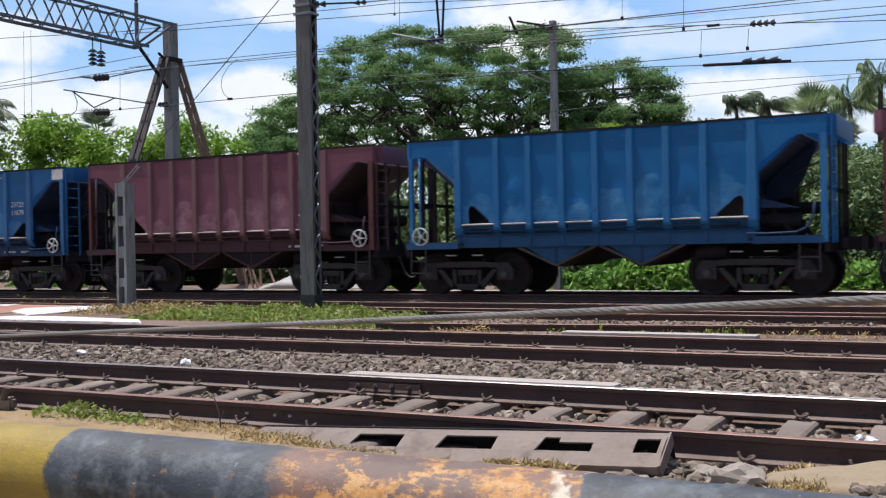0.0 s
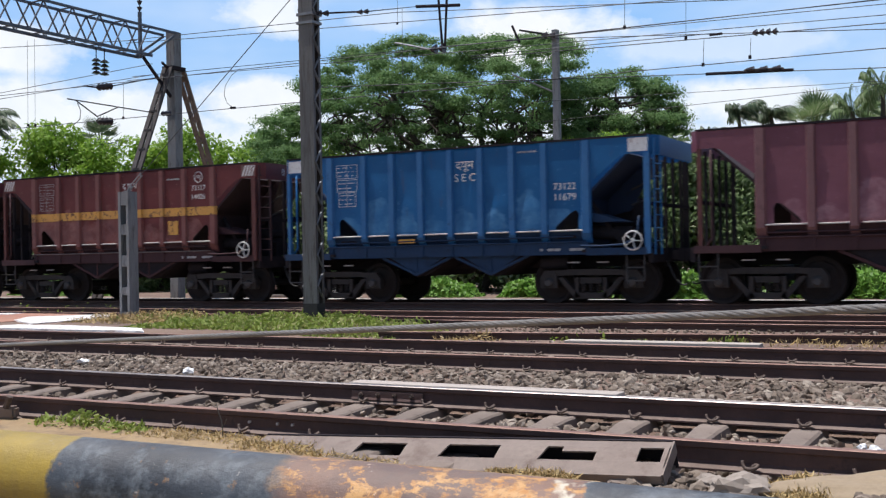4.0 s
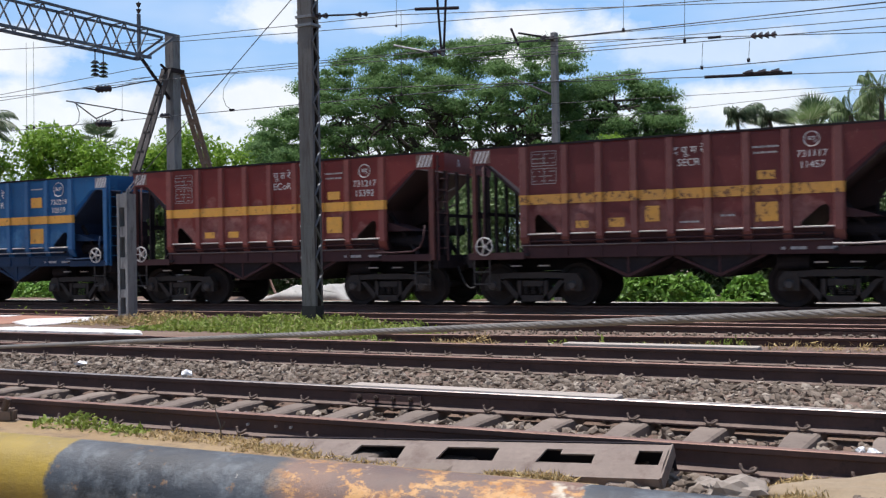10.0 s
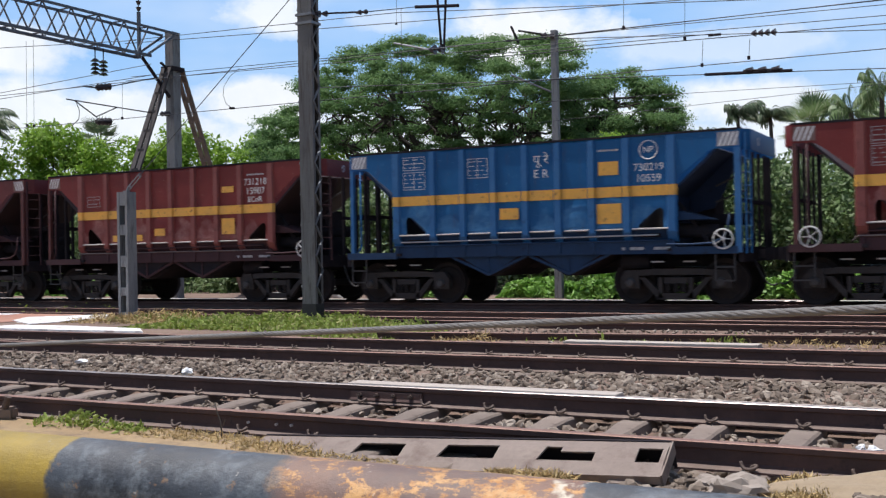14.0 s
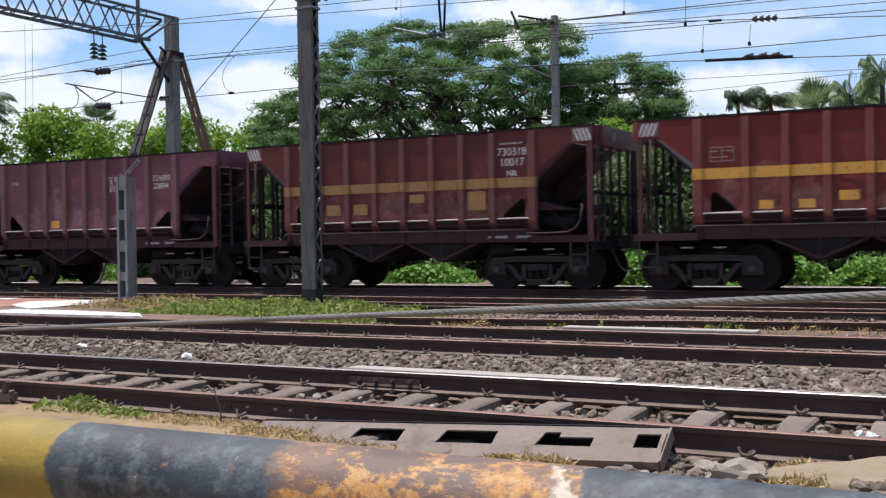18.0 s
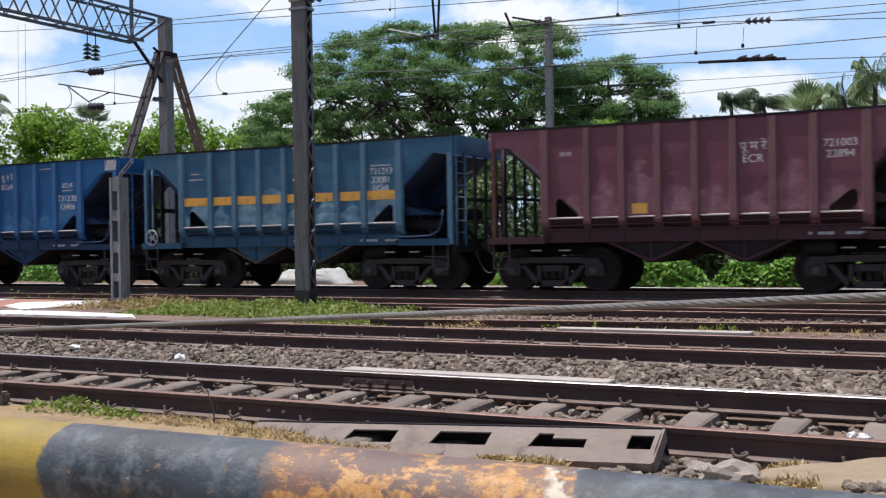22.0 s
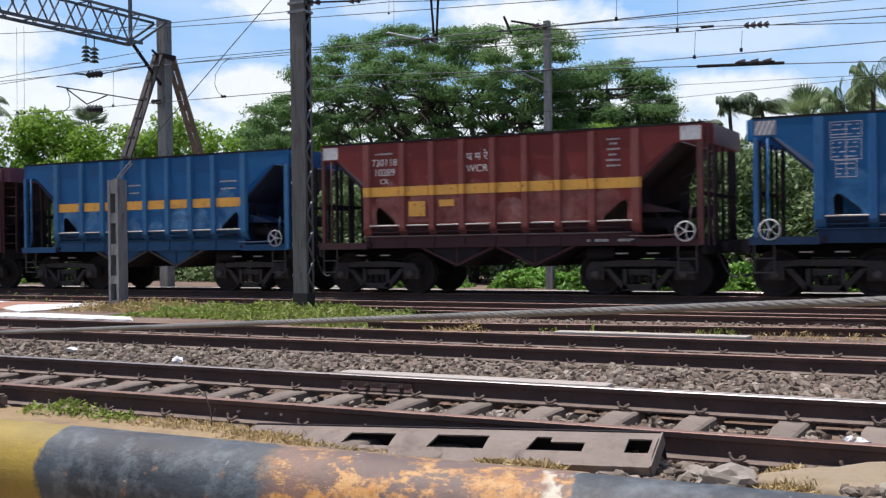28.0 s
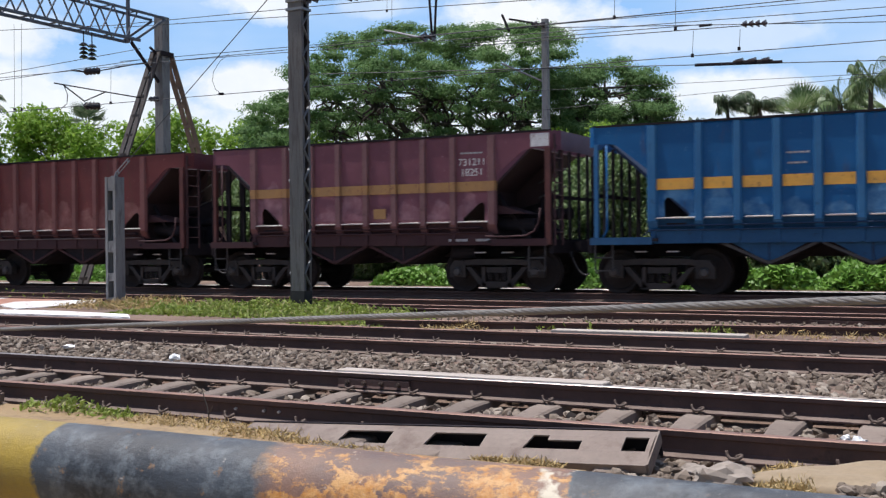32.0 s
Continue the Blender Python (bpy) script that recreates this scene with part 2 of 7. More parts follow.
def mesh_of(name, bm):
    me = bpy.data.meshes.new(name)
    bmesh.ops.recalc_face_normals(bm, faces=bm.faces[:])
    bm.to_mesh(me)
    bm.free()
    return me


def part(name, data, material, parent=None, label="", m=None):
    """One mesh object under a thing or a part."""
    me = mesh_of(name, data) if isinstance(data, bmesh.types.BMesh) else data
    if material and not me.materials:
        for one in material if isinstance(material, (list, tuple)) else (material,):
            me.materials.append(one)
    ob = new(name, me)
    if parent:
        ob.parent = parent
    if m is not None:
        ob.matrix_basis = m
    return tagged(ob, label) if label else ob


def empty(name, m=None):
    ob = new(name)
    ob.empty_display_size = 0.2
    if m is not None:
        ob.matrix_basis = m
    return ob


def box(bm, x0, x1, y0, y1, z0, z1):
    v = [bm.verts.new((x, y, z)) for x in (x0, x1) for y in (y0, y1) for z in (z0, z1)]
    for q in ((0, 1, 3, 2), (4, 6, 7, 5), (0, 4, 5, 1), (2, 3, 7, 6), (0, 2, 6, 4), (1, 5, 7, 3)):
        bm.faces.new([v[i] for i in q])
    return bm


def tube(bm, p, q, r, n=8, r2=None):
    p, q = Vector(p), Vector(q)
    m = (q - p).to_track_quat("Z", "Y").to_matrix()
    rings = []
    for c, rad in ((p, r), (q, r if r2 is None else r2)):
        rings.append([bm.verts.new(c + m @ Vector((rad * math.cos(a), rad * math.sin(a), 0))) for a in (2 * math.pi * i / n for i in range(n))])
    for i in range(n):
        bm.faces.new((rings[0][i], rings[0][(i + 1) % n], rings[1][(i + 1) % n], rings[1][i]))
    bm.faces.new(rings[0][::-1])
    bm.faces.new(rings[1])
    return bm


def polytube(bm, pts, r, n=6):
    """One bent bar through a row of points."""
    pts = [Vector(p) for p in pts]
    rows = []
    for i, p in enumerate(pts):
        d = (pts[min(i + 1, len(pts) - 1)] - pts[max(i - 1, 0)]).normalized()
        s = d.cross(Vector((0.3, 0.9, 0.31))).normalized()
        u = d.cross(s)
        rows.append([bm.verts.new(p + s * r * math.cos(a) + u * r * math.sin(a)) for a in (2 * math.pi * j / n for j in range(n))])
    for a, b in zip(rows, rows[1:]):
        for j in range(n):
            bm.faces.new((a[j], a[(j + 1) % n], b[(j + 1) % n], b[j])).smooth = True
    bm.faces.new(rows[0][::-1])
    bm.faces.new(rows[-1])
    return bm


def beam(bm, p, q, w, d, up=(0, 0, 1)):
    """A square bar of w by d from p to q."""
    p, q = Vector(p), Vector(q)
    a = (q - p).normalized()
    s = a.cross(Vector(up))
    s = s.normalized() if s.length > 1e-4 else Vector((1, 0, 0))
    u = s.cross(a)
    v = [bm.verts.new(c + s * i * w / 2 + u * j * d / 2) for c in (p, q) for i, j in ((-1, -1), (1, -1), (1, 1), (-1, 1))]
    for f_ in ((0, 1, 2, 3), (7, 6, 5, 4), (0, 4, 5, 1), (1, 5, 6, 2), (2, 6, 7, 3), (3, 7, 4, 0)):
        bm.faces.new([v[i] for i in f_])
    return bm


def prism(bm, pts, y0, y1, axis="y"):
    """A polygon in the plane across the axis, drawn out along it from y0 to y1."""
    place = {"y": lambda a, b, d: (a, d, b), "x": lambda a, b, d: (d, a, b), "z": lambda a, b, d: (a, b, d)}[axis]
    r0, r1 = [[bm.verts.new(place(a, b, d)) for a, b in pts] for d in (y0, y1)]
    n = len(pts)
    bm.faces.new(r0)
    bm.faces.new(r1[::-1])
    for i in range(n):
        bm.faces.new((r0[i], r0[(i + 1) % n], r1[(i + 1) % n], r1[i]))
    return bm


def ring(bm, c, r, t, n=20, axis="y", m=6):
    """A thin ring round c, thickness t."""
    c = Vector(c)
    rows = []
    for i in range(n):
        a = 2 * math.pi * i / n
        o = Vector((math.cos(a), 0, math.sin(a))) if axis == "y" else Vector((0, math.cos(a), math.sin(a)))
        side = Vector((0, 1, 0)) if axis == "y" else Vector((1, 0, 0))
        rows.append([bm.verts.new(c + o * (r + t * math.cos(b)) + side * t * math.sin(b)) for b in (2 * math.pi * j / m for j in range(m))])
    for i in range(n):
        for j in range(m):
            bm.faces.new((rows[i][j], rows[(i + 1) % n][j], rows[(i + 1) % n][(j + 1) % m], rows[i][(j + 1) % m]))
    return bm


def B():
    return bmesh.new()


def lathe(bm, profile, n=28):
    """Turn a list of (radius, offset) round the y axis."""
    rows = []
    for i in range(n):
        a = 2 * math.pi * i / n
        rows.append([bm.verts.new((r * math.cos(a), o, r * math.sin(a))) for r, o in profile])
    k = len(profile)
    for i in range(n):
        for j in range(k - 1):
            bm.faces.new((rows[i][j], rows[(i + 1) % n][j], rows[(i + 1) % n][j + 1], rows[i][j + 1]))
    bm.faces.new([rw[0] for rw in rows])
    bm.faces.new([rw[-1] for rw in rows][::-1])
    return bm


# ---- ground ----
def ground_z(x, y):
    def s(a, b, v):
        t = min(1, max(0, (v - a) / (b - a)))
        return t * t * (3 - 2 * t)
    z = -0.26
    z += 0.09 * (1 - s(6.50, 6.56, y)) * (1 - s(-2.1, -1.9, x) * (1 - s(-1.3, -1.1, x)))
    z -= 0.55 * s(6.1, 6.2, y) * (1 - s(6.42, 6.5, y)) * s(-4.42, -4.28, x) * (1 - s(-2.05, -1.95, x))   # hollow added under the old sleeper to shade its holes # soil against the near rail
    z += 0.085 * s(8.3, 8.8, y) * (1 - s(11.0, 11.25, y))                                     # shoulder between the tracks
    z += 0.24 * s(13.15, 13.9, y) * (1 - s(17.4, 17.9, y)) * (1 - 0.45 * s(-11.5, -9.0, x))   # weedy verge
    z += 0.06 * s(17.4, 18.0, y)
    z -= 0.08 * s(25.5, 28.0, y)
    z += 0.012 * noise.noise((x * 0.9, y * 0.9, 0)) * (0.3 + 0.7 * s(8, 9, y))
    return z


def ground():
    xs = [-700, -300, -150, -90] + [-60 + 1.0 * i for i in range(45)] + [-15.4 + 0.2 * i for i in range(80)] + [1.0 + i for i in range(19)] + [25, 60, 150, 300, 700]
    ys = [-300, -100, -30, -8] + [-4 + 0.4 * i for i in range(25)] + [6.0 + 0.12 * i for i in range(105)] + [18.6 + 0.4 * i for i in range(53)] + [44, 55, 80, 140, 300, 900]
    verts = [(x, y, ground_z(x, y)) for y in ys for x in xs]
    n = len(xs)
    faces = [(j * n + i, j * n + i + 1, (j + 1) * n + i + 1, (j + 1) * n + i) for j in range(len(ys) - 1) for i in range(n - 1)]
    me = bpy.data.meshes.new("ground")
    me.from_pydata(verts, [], faces)
    for p_ in me.polygons:
        p_.use_smooth = True
    me.materials.append(surface("yard_soil", (0.165, 0.105, 0.08), (0.225, 0.155, 0.118), (0.08, 0.055, 0.043), 0.95, 0.0, 0.5, 14.0, (0.5, 0.7), 0.5, 0.04))
    me.materials.append(surface("tan_verge_soil", (0.3, 0.2, 0.105), (0.37, 0.265, 0.15), (0.16, 0.11, 0.08), 0.95, 0.0, 1.2, 16.0, (0.5, 0.7), 0.5, 0.04))
    for p_ in me.polygons:
        p_.material_index = 1 if p_.center.y < 6.5 else 0
    tagged(new("ground", me), "brown gravelly soil of the railway yard", "ground", kind="structure")


ground()

# ---- tracks ----
PROFILE = [(-0.075, -0.172), (0.075, -0.172), (0.075, -0.160), (0.02, -0.142), (0.0085, -0.125), (0.0085, -0.052), (0.034, -0.038), (0.036, -0.006), (0.030, 0.0), (-0.030, 0.0), (-0.036, -0.006), (-0.034, -0.038), (-0.0085, -0.052), (-0.0085, -0.125), (-0.02, -0.142), (-0.075, -0.160)]


def rail_mesh(x0, x1, top):
    bm = B()
    prism(bm, PROFILE, x0, x1, "x")
    bm.normal_update()
    me = mesh_of("rail", bm)
    me.materials.append(RAIL_SIDE)
    me.materials.append(top)
    me.materials.append(RAIL_DUST)
    for p_ in me.polygons:
        if abs(p_.normal.x) < 0.5 and p_.normal.z > 0.5 and p_.center.z < -0.14:
            p_.material_index = 2
        if abs(p_.normal.x) < 0.5 and p_.center.z > -0.004:
            p_.material_index = 1
    return me


def sleeper_mesh():
    """A prestressed concrete sleeper: high rail seats, a waisted middle, sloping sides."""
    rows = []
    bm = B()
    for y, w, z in ((-1.375, 0.10, -0.20), (-1.32, 0.115, -0.175), (-1.05, 0.12, -0.172), (-0.62, 0.115, -0.174), (-0.35, 0.1, -0.19), (0.35, 0.1, -0.19), (0.62, 0.115, -0.174), (1.05, 0.12, -0.172), (1.32, 0.115, -0.175), (1.375, 0.10, -0.20)):
        rows.append([bm.verts.new(c) for c in ((-w - 0.03, y, -0.4), (-w, y, z - 0.015), (-w + 0.02, y, z), (w - 0.02, y, z), (w, y, z - 0.015), (w + 0.03, y, -0.4))])
    for a, b in zip(rows, rows[1:]):
        for i in range(5):
            bm.faces.new((a[i], a[i + 1], b[i + 1], b[i]))
    bm.faces.new(rows[0])
    bm.faces.new(rows[-1][::-1])
    return mesh_of("sleeper", bm)


def clip_mesh():
    """A spring clip: a bent bar, standing up behind and hooking on to the foot."""
    bm = B()
    pts = [(0.088, 0.004, -0.066), (0.084, 0.008, -0.09), (0.07, 0.018, -0.118), (0.045, 0.03, -0.135), (0.0, 0.042, -0.136), (-0.04, 0.046, -0.122), (-0.062, 0.036, -0.106), (-0.058, 0.018, -0.1), (-0.035, 0.006, -0.102), (-0.01, 0.006, -0.116), (0.008, 0.014, -0.138)]
    polytube(bm, [(0.66 * x, y, -0.147 + 0.62 * (z + 0.145)) for x, y, z in pts], 0.0115, 6)
    return mesh_of("clip", bm)


SLEEPER, CLIP_ME = sleeper_mesh(), clip_mesh()
SLEEPER.materials.append(CONCRETE)
CLIP_ME.materials.append(CLIP)


def track(y_near, x0, x1, first, step, count, tops, label, clips=True, y_skew=0.0):
    t = tagged(empty("railway_track", pose(0, y_near + 0.874, 0, 0, 0, y_skew)), label, "railway track", "tracks of the yard")
    for side, top in zip((-0.874, 0.874), tops):
        part("rail", rail_mesh(x0, x1, top), None, t, m=pose(0, side, 0))
    for i in range(count):
        x = first + i * step + 0.02 * math.sin(i * 2.3)
        s = part("sleeper", SLEEPER, None, t, m=pose(x, 0, 0, 0, 0, 0.8 * math.sin(i * 1.7)))
        if clips:
            for side in (-0.874, 0.874):
                part("rail_clip", CLIP_ME, None, s, m=pose(0, side - 0.06, 0, 0, 0, 180))
                part("rail_clip", CLIP_ME, None, s, m=pose(0, side + 0.06, 0))
    return t


RAIL_Y = 6.632
t1 = track(RAIL_Y, -70, 25, -9.77 - 0.641 * 12, 0.641, 38, (RAIL_DULL, RAIL_TOP), "rusty broad-gauge railway track on concrete sleepers with spring clips")
track(11.28, -70, 25, -11.41 - 0.64 * 8, 0.645, 34, (RAIL_DULL, RAIL_DULL), "rusty broad-gauge railway track deep in grey ballast")
track(18.05, -90, 25, -30, 0.65, 50, (RAIL_DULL, RAIL_DULL), "rusty brown siding rails half buried in earth", clips=False)
track(23.234, -120, 30, -34, 0.65, 58, (RAIL_DULL, RAIL_TOP), "broad-gauge track carrying the goods train", clips=False)

# ---- wagons ----
POST_RED = surface("rusty_red_post", (0.085, 0.024, 0.024), (0.12, 0.035, 0.032), (0.035, 0.016, 0.016), 0.65, 0.0, 2.0, 20.0)
STEP_STEEL = surface("worn_step_steel", (0.055, 0.051, 0.054), (0.08, 0.074, 0.077), (0.03, 0.025, 0.024), 0.6, 0.2, 4.0, 30.0)
PITCH_L = 10.655


def text_mesh(body, size):
    cu = bpy.data.curves.new("text", "FONT")
    cu.body, cu.size, cu.align_x, cu.align_y, cu.extrude = body, size, "CENTER", "CENTER", 0.002
    ob = new("text", cu)
    dg = bpy.context.evaluated_depsgraph_get()
    me = bpy.data.meshes.new_from_object(ob.evaluated_get(dg))
    bpy.data.objects.remove(ob)
    bpy.data.curves.remove(cu)
    me.materials.clear()
    return me


def wheelset_meshes():
    prof = [(0.0, -0.055), (0.09, -0.06), (0.12, -0.055), (0.13, -0.02), (0.38, -0.008), (0.42, -0.045), (0.497, -0.062), (0.5, 0.05), (0.53, 0.066), (0.52, 0.088), (0.43, 0.088), (0.40, 0.02), (0.14, 0.02), (0.12, 0.07), (0.0, 0.07)]
    w = mesh_of("wheel", lathe(B(), prof, n=32))
    for p_ in w.polygons:
        p_.use_smooth = False
    w.materials.append(WHEEL)
    a = mesh_of("axle", lathe(B(), [(0.0, -1.2), (0.07, -1.2), (0.075, -0.95), (0.1, -0.8), (0.085, 0.0), (0.1, 0.8), (0.075, 0.95), (0.07, 1.2), (0.0, 1.2)], n=12))
    a.materials.append(WHEEL)
    return w, a


WHEEL_ME, AXLE_ME = wheelset_meshes()


def side_frame_mesh():
    """The cast side frame of a bogie: a top bar, two slanted legs, a bottom bar and the axle boxes."""
    bm = B()
    y0, y1 = -0.07, 0.07
    prism(bm, [(-1.0, 0.62), (-0.62, 0.655), (0.62, 0.655), (1.0, 0.62), (0.95, 0.745), (0.5, 0.79), (-0.5, 0.79), (-0.95, 0.745)], y0, y1)
    for s in (-1, 1):
        prism(bm, [(s * 0.80, 0.60), (s * 0.66, 0.60), (s * 0.24, 0.16), (s * 0.40, 0.14)], y0, y1)
        prism(bm, [(s * 0.38, 0.60), (s * 0.29, 0.60), (s * 0.29, 0.25), (s * 0.38, 0.25)], y0, y1)
        prism(bm, [(s * 1.22, 0.36), (s * 1.22, 0.60), (s * 1.10, 0.76), (s * 0.86, 0.76), (s * 0.80, 0.60), (s * 0.80, 0.36)], y0 - 0.02, y1 + 0.02)
    prism(bm, [(-0.42, 0.12), (0.42, 0.12), (0.36, 0.26), (-0.36, 0.26)], y0, y1)
    return mesh_of("side_frame", bm)


def cap_mesh():
    bm = lathe(B(), [(0.0, -0.06), (0.07, -0.06), (0.085, -0.045), (0.105, -0.02), (0.105, 0.05), (0.0, 0.05)], n=16)
    for i in range(3):
        a = 2 * math.pi * i / 3 + 0.5
        tube(bm, (0.06 * math.cos(a), -0.08, 0.06 * math.sin(a)), (0.06 * math.cos(a), -0.05, 0.06 * math.sin(a)), 0.014, 6)
    return mesh_of("bearing_cap", bm)


def spring_mesh():
    pts = [(0.06 * math.cos(i * math.pi / 4), 0.06 * math.sin(i * math.pi / 4), 0.27 + 0.20 * i / 40) for i in range(41)]
    return mesh_of("spring", polytube(B(), pts, 0.014, 4))


def bolster_mesh():
    bm = box(B(), -0.26, 0.26, -1.2, 1.2, 0.47, 0.60)
    box(bm, -0.16, 0.16, -0.95, 0.95, 0.62, 0.80)
    box(bm, -0.08, 0.08, -0.85, 0.85, 0.28, 0.36)
    return mesh_of("bolster", bm)


def hand_wheel_mesh():
    bm = ring(B(), (0, 0, 0), 0.205, 0.017, 22)
    tube(bm, (0, -0.03, 0), (0, 0.12, 0), 0.03, 8)
    for i in range(5):
        a = 2 * math.pi * i / 5 + 0.3
        beam(bm, (0, 0, 0), (0.2 * math.cos(a), 0, 0.2 * math.sin(a)), 0.014, 0.05, (0, 1, 0))
    return mesh_of("hand_wheel", bm)


def coupler_mesh():
    """Half of a knuckle coupler with its draft pocket, pointing along +x."""
    bm = box(B(), -0.55, 0.18, -0.09, 0.09, 0.98, 1.18)
    prism(bm, [(0.15, -0.17), (0.33, -0.22), (0.47, -0.16), (0.47, -0.06), (0.34, 0.02), (0.34, 0.19), (0.22, 0.19), (0.12, 0.09)], 0.94, 1.22, "z")
    return mesh_of("coupler", bm)


def hose_mesh():
    """An air hose that hangs in a bow from the headstock."""
    pts = [(0.48 * i / 10, -0.36 - 0.05 * math.sin(0.31 * i), 0.95 - 0.55 * math.sin(i / 10 * math.pi * 0.62)) for i in range(11)]
    return mesh_of("air_hose", polytube(B(), pts, 0.022, 6))


SHARED = {"side_frame": (side_frame_mesh(), BOGIE), "cap": (cap_mesh(), STEP_STEEL), "springs": (spring_mesh(), BOGIE), "bolster": (bolster_mesh(), BOGIE), "hand_wheel": (hand_wheel_mesh(), WHITE), "grey_wheel": (hand_wheel_mesh(), PIPE_PALE), "coupler": (coupler_mesh(), DARK_STEEL), "hose": (hose_mesh(), STEP_STEEL)}
for me_, mt_ in SHARED.values():
    me_.materials.append(mt_)
TURNING = []
BAYS = 8
BAY0, BAYW = -3.423, 6.846 / 8.5
EDGE = [BAY0] + [-3 * BAYW + BAYW * i for i in range(7)] + [-BAY0]     # the end bays are wider


def bay_x(i):
    return (EDGE[i] + EDGE[i + 1]) / 2


RIB, RIB_END = 0.098, 0.12


def hat(x, wd, proud=0.0):
    """Section of a pressed hat-shaped stanchion."""
    return [(x - wd - proud, -1.494 - proud), (x - wd * 0.66 - proud, -1.57 - proud), (x + wd * 0.66 + proud, -1.57 - proud), (x + wd + proud, -1.494 - proud)]


def bulged_sheet(x0, x1, key, bay, lettered):
    """A side sheet pushed out a little near its foot by many loads."""
    rng = random.Random(key + str(bay))
    nx, nz = 10, 24
    edge, push, skew = rng.uniform(2.15, 2.75), rng.choice((0.0, 0.012, 0.02, 0.026)) * (0 if lettered else 1), rng.uniform(-0.35, 0.35)
    dents = [(rng.uniform(0.15, 0.85), rng.uniform(1.8, 2.9), rng.uniform(0.1, 0.28), rng.uniform(-0.012, 0.009) * (0.3 if lettered else 1)) for _ in range(5)]
    bm = B()
    g = []
    for i in range(nx + 1):
        u = i / nx
        col = []
        for j in range(nz + 1):
            z = 1.68 + 2.02 * j / nz
            fix = min(1, 5 * u, 5 * (1 - u))
            line = edge + skew * (u - 0.5) + 0.18 * math.sin(3.1 * u + bay) - 0.5 * (2 * u - 1) ** 2
            t = max(0.0, min(1.0, (line - z) / 0.34))
            out = push * t * t * (3 - 2 * t)
            for du, dz, r, d in dents:
                q = ((u - du) * 0.9) ** 2 + (z - dz) ** 2
                out += d * math.exp(-q / (r * r))
            col.append(bm.verts.new((x0 + (x1 - x0) * u, -1.497 - out * fix, z)))
        g.append(col)
    for i in range(nx):
        for j in range(nz):
            bm.faces.new((g[i][j], g[i + 1][j], g[i + 1][j + 1], g[i][j + 1])).smooth = True
    back = bmesh.ops.extrude_face_region(bm, geom=bm.faces[:])
    for v in back["geom"]:
        if isinstance(v, bmesh.types.BMVert):
            v.co.y += 0.012
    return bm


def lathe_x(x0, x1, y, z, r):
    """A capped cylinder along x with two raised bands."""
    bm = tube(B(), (x0, y, z), (x1, y, z), r, 16)
    for x in (x0 + 0.12, x1 - 0.12):
        tube(bm, (x - 0.03, y, z), (x + 0.03, y, z), r + 0.02, 16)
    return bm


